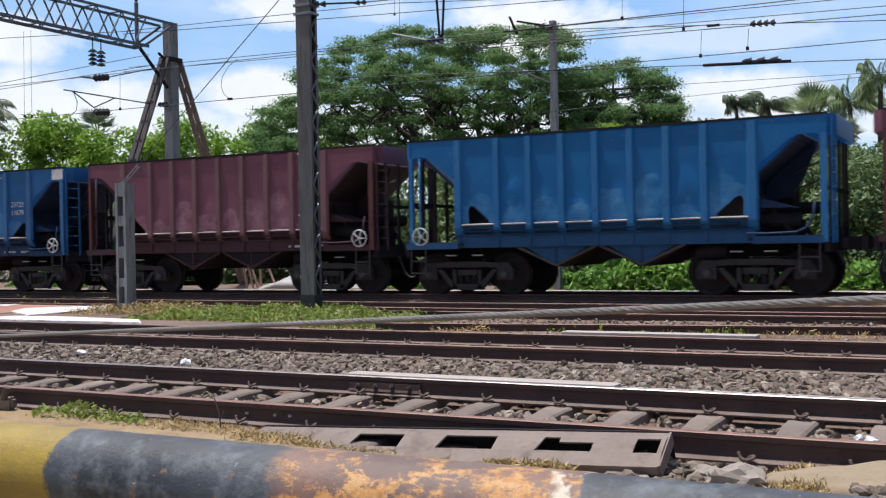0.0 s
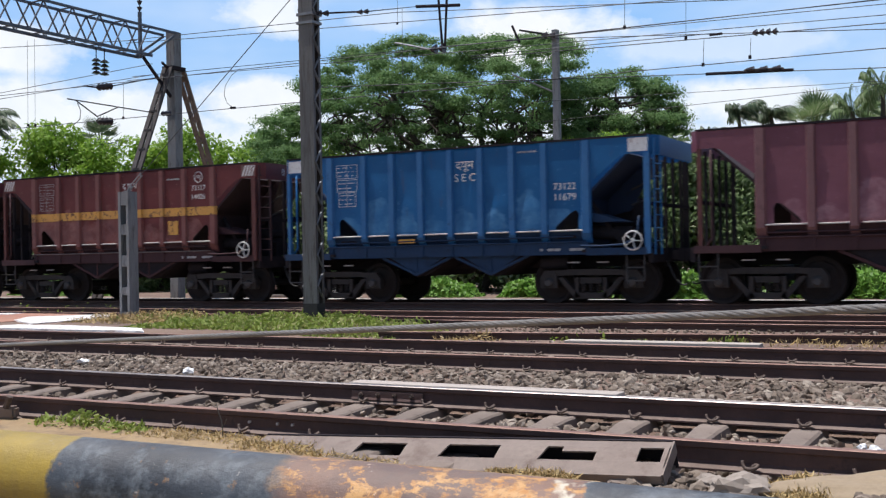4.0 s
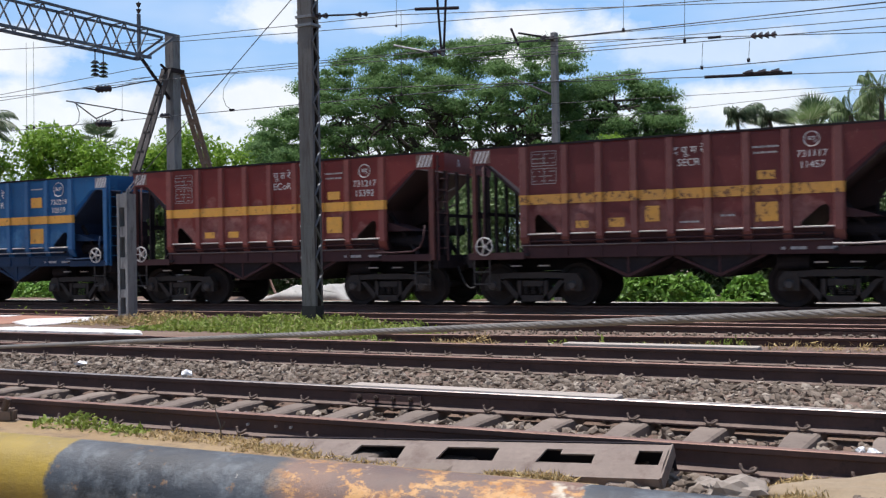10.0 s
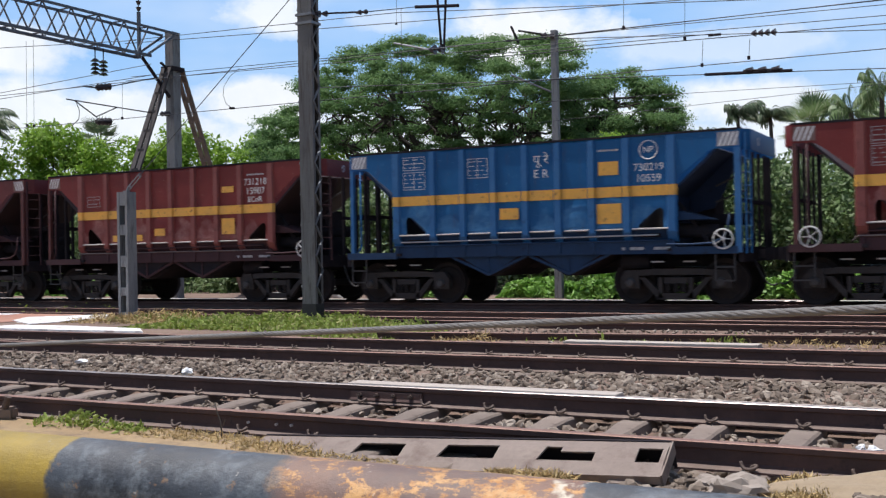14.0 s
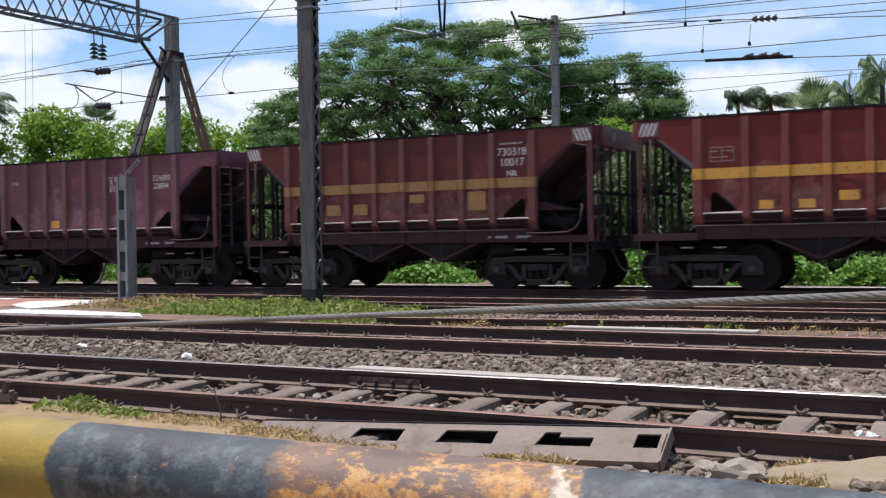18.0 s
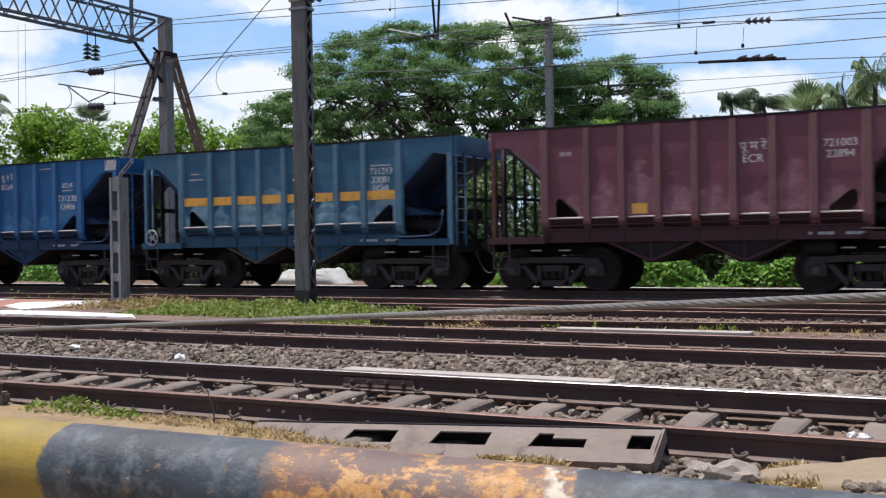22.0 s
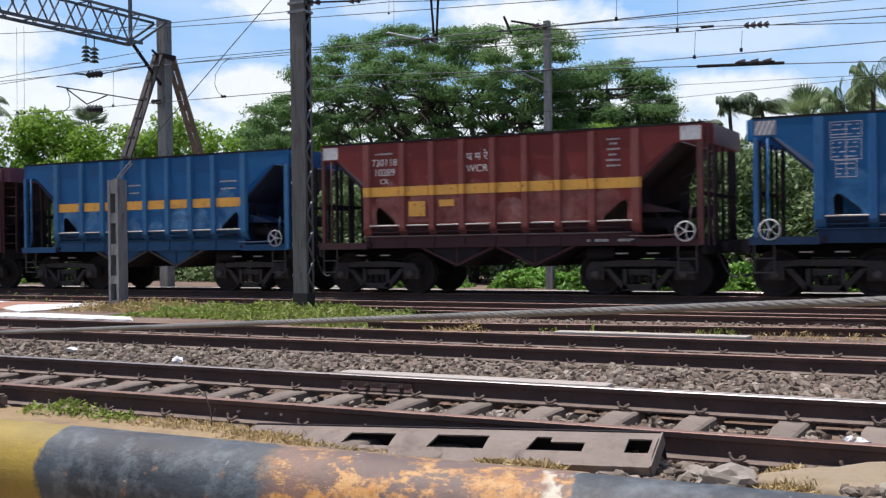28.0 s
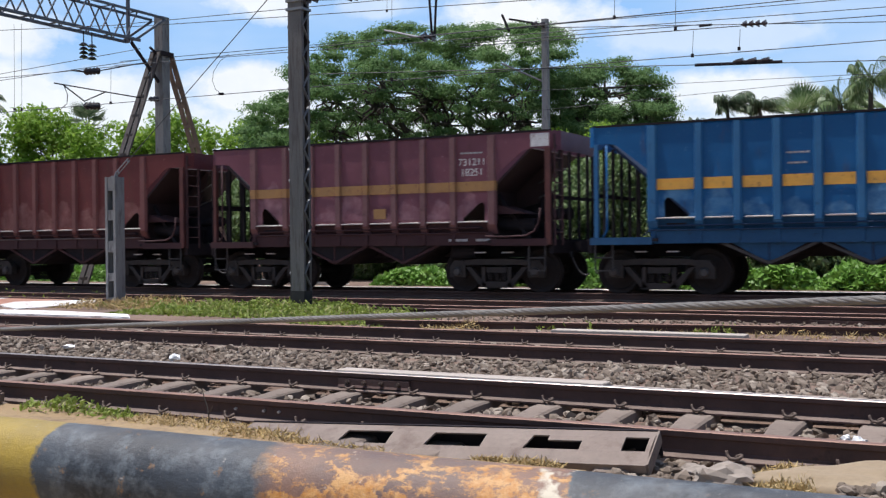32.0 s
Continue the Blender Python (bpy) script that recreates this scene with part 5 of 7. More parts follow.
def palm(x, y, height, seed, fan=False, n=17, length=2.6, leaf=None):
    rng = random.Random(seed)
    t = tagged(empty("palm_tree", pose(x, y, -0.3)), "fan palm with stiff fingered leaves" if fan else "coconut palm with drooping windblown fronds", "palm tree", "palms behind the yard")
    lean = rng.uniform(-0.5, 0.5)
    bm = B()
    last = Vector((0, 0, -0.1))
    for i in range(1, 9):
        q = Vector((lean * (i / 8) ** 2, 0, height * i / 8))
        tube(bm, last, q, 0.19 - 0.008 * i, 8, 0.185 - 0.008 * i)
        last = q
    part("trunk", bm, BARK, t)
    for k in range(n):
        bm = B()
        a = 2 * math.pi * k / n + rng.uniform(-0.15, 0.15)
        rise = rng.uniform(-0.3, 1.5) if fan else rng.uniform(-0.1, 1.9)
        out = Vector((math.cos(a), math.sin(a), 0))
        side = Vector((-math.sin(a), math.cos(a), 0))
        L = length * rng.uniform(0.8, 1.15)
        if fan:
            c = last + out * L * 0.45 * math.cos(rise) + Vector((0, 0, L * 0.45 * math.sin(rise)))
            tube(bm, last, c, 0.03, 5)
            ax = (c - last).normalized()
            for j in range(13):
                b = (j - 6) * 0.2
                d = (ax * math.cos(b) + side * math.sin(b)).normalized()
                e = c + d * L * 0.42
                wd = ax.cross(side).cross(d) * 0.05
                f0 = [bm.verts.new(v) for v in (c, c.lerp(e, 0.5) + wd, e, c.lerp(e, 0.5) - wd)]
                bm.faces.new(f0)
        else:
            pts = []
            for j in range(9):
                s = j / 8
                pts.append(last + out * L * s * (1 - 0.25 * s) + Vector((0, 0, L * (rise * s * 0.75 - (0.4 + 0.3 * rise) * s * s))) + WIND * 0.5 * s * s)
            for p0, p1 in zip(pts, pts[1:]):
                tube(bm, p0, p1, 0.025, 4)
            for j in range(1, 8):
                for h_ in range(4):
                    o = pts[j].lerp(pts[j + 1], h_ / 4)
                    for sg in (-1, 1):
                        ln = rng.uniform(0.6, 0.95) * math.sin(math.pi * (0.2 + 0.72 * j / 9))
                        e = o + side * sg * ln * rng.uniform(0.15, 0.5) + out * 0.3 * ln + WIND * ln * 0.35 + Vector((0, 0, -0.8 * ln))
                        mid = o.lerp(e, 0.45) + side * sg * 0.06
                        wd = out * 0.042
                        bm.faces.new([bm.verts.new(v) for v in (o, mid + wd, e, mid - wd)])
        part("frond", bm, leaf or LEAF_PALM, t)


palm(-16.7, 76.2, 11.0, 1, n=34, length=1.6)
palm(-19.7, 77.0, 9.6, 2, n=22, length=1.3)
palm(-14.5, 75.5, 10.6, 7, n=20, length=1.5)
palm(-11.1, 73.2, 9.2, 3, fan=True, n=44, length=2.9, leaf=LEAF_FAN)
palm(-8.0, 66.0, 9.3, 4, n=20, length=2.3, leaf=LEAF_FAN)
palm(-6.3, 62.0, 9.9, 5, n=20, length=2.4, leaf=LEAF_FAN)
palm(-9.6, 64.5, 7.2, 11, length=2.0)
palm(-8.2, 60.5, 6.6, 12, fan=True, n=20, length=2.2)
palm(-51.0, 40.2, 9.3, 6, n=24, length=2.4)
palm(-46.3, 45.4, 8.2, 8, fan=True, n=18, length=2.0)

# ---- overhead line ----
STEEL_GREY = surface("galvanised_steel", (0.2, 0.21, 0.23), (0.26, 0.27, 0.29), (0.12, 0.1, 0.09), 0.5, 0.5, 1.0, 20.0)
PORTAL_STEEL = surface("weathered_portal_steel", (0.105, 0.115, 0.14), (0.15, 0.16, 0.185), (0.06, 0.055, 0.055), 0.55, 0.4, 1.0, 20.0)
STRUT_RUST = surface("rusting_strut", (0.24, 0.17, 0.13), (0.17, 0.13, 0.11), (0.1, 0.06, 0.045), 0.75, 0.1, 0.8, 15.0)
STRUT_DARK = surface("dark_brown_strut", (0.055, 0.046, 0.045), (0.085, 0.072, 0.07), (0.04, 0.03, 0.028), 0.75, 0.1, 1.0, 15.0)
WIRE = surface("wire_copper", (0.06, 0.062, 0.07), (0.08, 0.08, 0.085), (0.04, 0.04, 0.04), 0.5, 0.4, 2.0, 20.0)
PORCELAIN = surface("brown_porcelain", (0.035, 0.03, 0.035), (0.05, 0.04, 0.045), (0.03, 0.025, 0.025), 0.25, 0.0, 6.0, 30.0, bump_by=0.02)


def insulator(bm, p, q, n=4, r=0.11):
    p, q = Vector(p), Vector(q)
    tube(bm, p, q, 0.02, 6)
    for i in range(n):
        a, b = p.lerp(q, (i + 0.15) / n), p.lerp(q, (i + 0.75) / n)
        tube(bm, a, b, r * 0.45, 10, r)
    return bm


# Inner faces of the mast: shade between the channels, put into the colour.
MAST_INSIDE = surface("shaded_mast_inside", (0.03, 0.026, 0.025), (0.045, 0.038, 0.035), (0.02, 0.017, 0.016), 0.9, 0.0, 2.0, 25.0)


def mast():
    m = tagged(empty("overhead_line_mast", pose(-11.72, 16.7, -0.05)), "grey laced steel mast with a black painted foot, standing in weeds", "mast")
    hx, hy, top = 0.155, 0.125, 8.8
    for y in (-hy, hy):
        s = -1 if y < 0 else 1
        sec = [(-hx, y), (hx, y), (hx, y - s * 0.07), (hx - 0.01, y - s * 0.07), (hx - 0.012, y - s * 0.012), (-hx + 0.012, y - s * 0.012), (-hx + 0.01, y - s * 0.07), (-hx, y - s * 0.07)]
        me = mesh_of("channel", prism(B(), sec, 0.35, top, "z"))
        me.materials.append(MAST_PAINT)
        me.materials.append(MAST_INSIDE)
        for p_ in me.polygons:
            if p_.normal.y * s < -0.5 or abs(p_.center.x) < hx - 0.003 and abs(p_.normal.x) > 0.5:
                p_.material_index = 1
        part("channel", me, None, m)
    for x in (-hx - 0.008, hx + 0.008):
        z, k = 0.4, 0
        while z < top - 0.3:
            a, b = (-hy + 0.02, hy - 0.02) if k % 2 else (hy - 0.02, -hy + 0.02)
            part("lacing_bar", beam(B(), (x, a, z), (x, b, z + 0.29), 0.012, 0.042, (1, 0, 0)), STEEL_GREY, m)
            z, k = z + 0.29, k + 1
    bm = B()
    for y in (-hy, hy):
        box(bm, -hx - 0.003, hx + 0.003, y - 0.01, y + 0.01, -0.2, 0.36)
    for x in (-hx, hx):
        box(bm, x - 0.01, x + 0.01, -hy, hy, -0.2, 0.36)
    part("foot", bm, surface("black_paint", (0.02, 0.02, 0.022), (0.035, 0.033, 0.033), (0.06, 0.05, 0.045), 0.7, 0.0, 3.0, 20.0), m, "black painted foot")
    for z in (5.62, 5.78):
        bm = box(B(), -hx - 0.03, hx + 0.03, -hy - 0.03, hy + 0.03, z, z + 0.05)
        part("clamp_band", bm, STEEL_GREY, m)
    part("stay_insulator", insulator(B(), (0.16, 0, 5.82), (0.45, 0.02, 5.79), 2, 0.06), PORCELAIN, m)
    part("stay_insulator", insulator(B(), (1.05, 0.05, 5.74), (1.3, 0.06, 5.73), 2, 0.05), PORCELAIN, m)
    part("stay_wire", tube(B(), (0.4, 0.02, 5.8), (1.3, 0.06, 5.73), 0.018, 6), DARK_STEEL, m)
    part("stay_wire", tube(B(), (1.3, 0.06, 5.73), (-15.74 + 11.72, 28.0 - 16.7, 8.68), 0.012, 6), WIRE, m)
    return m


mast()


def guy_post():
    p = tagged(empty("anchor_post", pose(-17.3, 17.6, 0.0)), "weathered concrete guy anchor post with four square openings", "post")
    hx, hy = 0.15, 0.14
    bm = B()
    for x0, x1 in ((-hx, -hx + 0.07), (hx - 0.07, hx)):
        box(bm, x0, x1, -hy, hy, -0.2, 2.70)
    part("upright", bm, POST_CONC, p)
    z0 = -0.2
    for z1, z2 in ((0.06, 0.42), (0.60, 1.05), (1.30, 1.75), (1.98, 2.40)):
        part("cross_web", box(B(), -hx + 0.07, hx - 0.07, -hy + 0.01, hy - 0.01, z0, z1), POST_CONC, p)
        z0 = z2
    part("cross_web", box(B(), -hx + 0.07, hx - 0.07, -hy + 0.01, hy - 0.01, z0, 2.70), POST_CONC, p)
    part("back_web", box(B(), -hx + 0.07, hx - 0.07, hy - 0.05, hy - 0.012, -0.2, 2.69), POST_CONC, p)
    bm = tube(B(), (0, 0, 2.68), (0.06, 0, 2.80), 0.025, 8)
    box(bm, -0.06, 0.06, -0.05, 0.05, 2.70, 2.73)
    part("eye_bolt", bm, STEEL_GREY, p)
    a, b = Vector((0.05, 0, 2.76)), Vector((-11.72 + 17.3 - 0.1, 16.7 - 17.6, 6.37))
    t = (b - a).normalized()
    bm = B()
    side = Vector((0, 1, 0)).cross(t) * 0.035
    for s in (-1, 1):
        tube(bm, a + side * s, a + t * 0.55 + side * s, 0.014, 6)
    tube(bm, a + t * 0.1 - side * 1.4, a + t * 0.1 + side * 1.4, 0.02, 6)
    tube(bm, a + t * 0.5 - side * 1.4, a + t * 0.5 + side * 1.4, 0.02, 6)
    part("turnbuckle", bm, STEEL_GREY, p)
    part("guy_wire", tube(B(), a + t * 0.5, b, 0.009, 6), WIRE, p)


guy_post()


def portal():
    x, y0 = -27.9, 30.9
    p = tagged(empty("portal_structure", pose(x, y0, -0.3)), "portal with a lattice steel boom and slanted rusty struts", "portal")
    part("upright", box(B(), -0.19, 0.19, -0.2, 0.2, 0, 10.05), POST_CONC, p)
    part("upright", box(B(), -0.19, 0.19, -21.2, -20.8, 0, 10.05), POST_CONC, p)
    part("collar", box(B(), -0.26, 0.26, -0.36, 0.36, 8.58, 8.74), DARK_STEEL, p)
    for s in (-1, 1):
        bm = B()
        for dx in (-0.14, 0.14):
            beam(bm, (dx, s * 0.32, 8.7), (dx, s * 4.15, -0.05), 0.07, 0.2, (1, 0, 0))
        for k in range(12):
            t = (k + 0.5) / 12
            y, z = s * (0.32 + 3.83 * t), 8.7 - 8.75 * t
            box(bm, -0.14, 0.14, y - 0.03, y + 0.03, z - 0.12, z + 0.12)
        part("strut", bm, STRUT_RUST if s > 0 else STRUT_DARK, p, "rust-streaked slanted strut" if s > 0 else "dark slanted strut")
    zt, zb = 9.95, 8.92
    for dx in (-0.32, 0.32):
        part("top_chord", beam(B(), (dx, -0.2, zt), (dx, -20.9, zt), 0.08, 0.08), PORTAL_STEEL, p)
        part("bottom_chord", beam(B(), (dx, -1.5, zb), (dx, -19.6, zb), 0.08, 0.1), PORTAL_STEEL, p)
        n = 30
        for k in range(n):
            ya, yb = -1.6 - 18.0 * k / n, -1.6 - 18.0 * (k + 1) / n
            a, b = (zb, zt) if k % 2 else (zt, zb)
            part("lattice_bar", beam(B(), (dx, ya, a), (dx, yb, b), 0.05, 0.035), PORTAL_STEEL, p)
        part("end_brace", beam(B(), (dx, -0.2, zt - 0.05), (dx, -1.7, zb), 0.06, 0.08), PORTAL_STEEL, p)
        part("end_brace", beam(B(), (dx, -20.8, zt - 0.05), (dx, -19.4, zb), 0.06, 0.08), PORTAL_STEEL, p)
    for k in range(16):
        y = -1.6 - 18.0 * k / 15
        for z in (zt, zb):
            part("cross_bar", beam(B(), (-0.32, y, z), (0.32, y, z), 0.04, 0.04), PORTAL_STEEL, p)
    part("knee_brace", beam(B(), (0, -1.6, zb - 0.05), (0, -0.2, 7.6), 0.09, 0.09), DARK_STEEL, p)
    part("knee_brace", beam(B(), (0.05, -0.7, zb - 0.1), (0.05, -0.2, 8.55), 0.07, 0.07), DARK_STEEL, p)
    bm = box(B(), -0.05, 0.05, -1.8, -1.7, zb - 0.1, 10.5)
    part("wire_post", bm, PORTAL_STEEL, p)
    part("post_insulator", insulator(B(), (0, -1.75, 10.5), (0, -1.75, 10.95), 2, 0.1), PORCELAIN, p)
    for dy in (-3.5, -3.88):
        part("hanging_insulator", insulator(B(), (0, dy, 8.5), (0, dy, 7.93), 4, 0.165), PORCELAIN, p)
    part("insulator_link", tube(B(), (0, -3.5, 8.9), (0, -3.5, 8.5), 0.02, 5), DARK_STEEL, p)
    part("insulator_link", tube(B(), (0, -3.88, 8.9), (0, -3.88, 8.5), 0.02, 5), DARK_STEEL, p)
    part("strain_insulator", insulator(B(), (0, -3.88, 7.48), (0, -3.2, 7.61), 4, 0.13), PORCELAIN, p)
    part("stay_tube", tube(B(), (0, -3.2, 7.61), (0, -0.98, 8.21), 0.022, 6), DARK_STEEL, p)
    part("stay_tube", tube(B(), (0, -4.44, 7.46), (0, -3.88, 7.48), 0.03, 6), DARK_STEEL, p)
    # registration arms below
    for a, b in (((0, -5.19, 6.93), (0, -0.85, 6.9)), ((0, -4.82, 6.92), (0, -3.86, 6.47)), ((0, -3.84, 6.49), (0, -2.89, 6.91))):
        part("steady_arm", tube(B(), a, b, 0.022, 6), DARK_STEEL, p)
    part("jumper", polytube(B(), [(0, -4.75, 6.85), (0, -4.62, 6.6), (0, -4.66, 6.3), (0, -4.96, 6.06)], 0.014, 5), DARK_STEEL, p)
    part("strut_insulator", insulator(B(), (0.2, -0.95, 6.87), (0.2, -0.45, 6.93), 3, 0.1), PORCELAIN, p)
    part("strain_insulator", insulator(B(), (0, -3.9, 6.31), (0, -3.22, 6.37), 4, 0.14), PORCELAIN, p)


portal()


def far_mast():
    m = tagged(empty("overhead_line_mast", pose(-12.9, 32.0, -0.3)), "grey concrete mast with a bracket, behind the goods train", "mast")
    bm = B()
    prism(bm, [(-0.12, 0), (0.12, 0), (0.09, 8.6), (-0.09, 8.6)], -0.1, 0.1)
    part("pole", bm, POST_CONC, m)
    bm = beam(B(), (0, 0, 8.42), (-0.81, -1.0, 8.51), 0.05, 0.05)
    beam(bm, (-1.06, -1.0, 8.68), (-0.81, -1.0, 8.12), 0.06, 0.06)
    part("bracket", bm, DARK_STEEL, m)
    part("bracket_insulator", insulator(B(), (-0.32, -0.4, 8.4), (0.08, -0.12, 8.4), 2, 0.12), PORCELAIN, m)
    part("bracket_tube", tube(B(), (0, 0, 6.57), (-1.1, -1.0, 7.15), 0.03, 6), STEEL_GREY, m)
    for x, x1 in ((-2.07, -1.98), (-1.81, -1.89)):
        part("drop_tube", tube(B(), (x + 0.7 * (x - x1), -4.0, 9.8), (x1, -4.0, 7.65), 0.035, 6), DARK_STEEL, m)
    part("drop_insulator", insulator(B(), (-2.39, -4.0, 7.59), (-1.85, -4.0, 7.57), 2, 0.15), PORCELAIN, m)
    part("steady_tube", tube(B(), (-3.6, -4.0, 7.93), (-2.39, -4.0, 7.6), 0.03, 6), STEEL_GREY, m)
    part("drop_bar", tube(B(), (-2.84, -4.0, 8.93), (-1.38, -4.0, 8.79), 0.05, 6), DARK_STEEL, m)


far_mast()


def wire(a, b, r=0.011, sag=0.0, left=30, right=12):
    """A wire through two points, drawn out past them along the line."""
    a, b = Vector(a), Vector(b)
    d = (b - a) / (b.x - a.x)
    p, q = a + d * (-left - a.x), a + d * (right - a.x)
    bm = B()
    n = 24
    polytube(bm, [p.lerp(q, i / n) + Vector((0, 0, -sag * 4 * (i / n) * (1 - i / n))) for i in range(n + 1)], r, 5)
    tagged(part("overhead_wire", bm, WIRE), "thin dark overhead wire along the tracks", "wire", "overhead wires")


wire((-27.39, 30.8, 9.59), (-18.08, 30.8, 9.28), 0.014, right=-18.0)
wire((-18.08, 30.8, 9.28), (-11.87, 30.8, 8.71), 0.014, left=18.0)
wire((-27.22, 30.6, 9.39), (-11.79, 30.6, 8.64), 0.014, sag=0.06)
wire((-27.24, 30.9, 8.22), (-22.08, 30.9, 8.1), 0.012)
wire((-27.24, 30.6, 8.01), (-22.08, 30.6, 7.86), 0.012)
wire((-29.16, 24.1, 6.74), (-24.85, 24.1, 6.93), 0.011, left=50, right=-22.6)
wire((-29.16, 24.1, 6.65), (-22.45, 24.1, 6.57), 0.011, left=50, right=2)
wire((-29.16, 23.4, 6.37), (-25.34, 23.4, 6.46), 0.01, left=50, right=-22)
wire((-21.49, 24.1, 5.47), (-4.71, 24.1, 5.33), 0.011, left=60)
wire((-12.04, 24.1, 5.5), (-4.74, 24.1, 5.05), 0.011, left=17.3)
wire((-9.37, 24.1, 6.4), (-4.69, 24.1, 6.36), 0.012, left=11)
wire((-9.38, 24.1, 6.31), (-5.06, 24.1, 5.94), 0.01, left=11)
wire((-8.95, 24.1, 6.09), (-6.06, 24.1, 6.03), 0.01, left=12, right=-5.9)
wire((-8.95, 24.1, 6.01), (-4.82, 24.1, 5.9), 0.011, left=12)
wire((-8.62, 30.9, 5.76), (-2.99, 30.9, 5.6), 0.008, left=13)
wire((-8.46, 30.9, 5.38), (-3.96, 30.9, 5.51), 0.008, left=13)

wire((-29.12, 24.1, 8.21), (-23.77, 24.1, 7.84), 0.011, left=50, right=-23.2)

DROPPERS = tagged(empty("droppers"), "thin vertical dropper wires joining the overhead wires", "wire")
for x, y, z0, z1 in ((-7.98, 24.1, 6.4, 7.6), (-6.54, 24.1, 5.99, 7.4), (-6.16, 24.1, 5.34, 5.91), (-5.12, 24.1, 5.4, 5.83), (-14.0, 24.1, 5.42, 7.6), (-23.8, 24.1, 5.5, 6.6), (-27.6, 24.1, 5.56, 8.3), (-27.93, 24.1, 5.58, 8.3), (-18.05, 30.8, 8.9, 9.9)):
    part("dropper", tube(B(), (x, y, z0), (x + 0.03, y, z1), 0.006, 5), WIRE, DROPPERS)
    part("dropper_clip", box(B(), x - 0.03, x + 0.03, y - 0.02, y + 0.02, z0 - 0.03, z0 + 0.05), DARK_STEEL, DROPPERS)


JUMPER = tagged(empty("jumper_wire"), "thin looping jumper wire hanging from the overhead line", "wire")
part("jumper", polytube(B(), [(-19.3, 24.1, 6.57), (-19.62, 24.1, 6.4), (-19.86, 24.1, 6.12), (-19.9, 24.1, 5.86), (-19.8, 24.1, 5.62), (-19.6, 24.1, 5.48)], 0.008, 5), WIRE, JUMPER)
part("jumper_clamp", box(B(), -19.66, -19.52, 24.06, 24.14, 5.44, 5.5), DARK_STEEL, JUMPER)


def section_insulators():
    """The strain insulators and the dark arm of the overhead line that end at a structure out of view."""
    t = tagged(empty("strain_arm", pose(0, 24.1, 0)), "dark insulated arm and strain insulators on the overhead wires", "insulator")
    part("strain_insulator", insulator(B(), (-5.06, 0, 5.94), (-4.5, 0, 5.91), 4, 0.085), PORCELAIN, t)
    part("arm", tube(B(), (-6.1, 0, 5.13), (-4.2, 0, 5.04), 0.035, 8), DARK_STEEL, t)
    part("arm_insulator", insulator(B(), (-5.25, 0, 5.14), (-4.4, 0, 5.1), 3, 0.075), PORCELAIN, t)
    part("hanger", tube(B(), (-6.0, 0, 6.0), (-5.72, 0, 6.0), 0.03, 6), DARK_STEEL, t)


section_insulators()

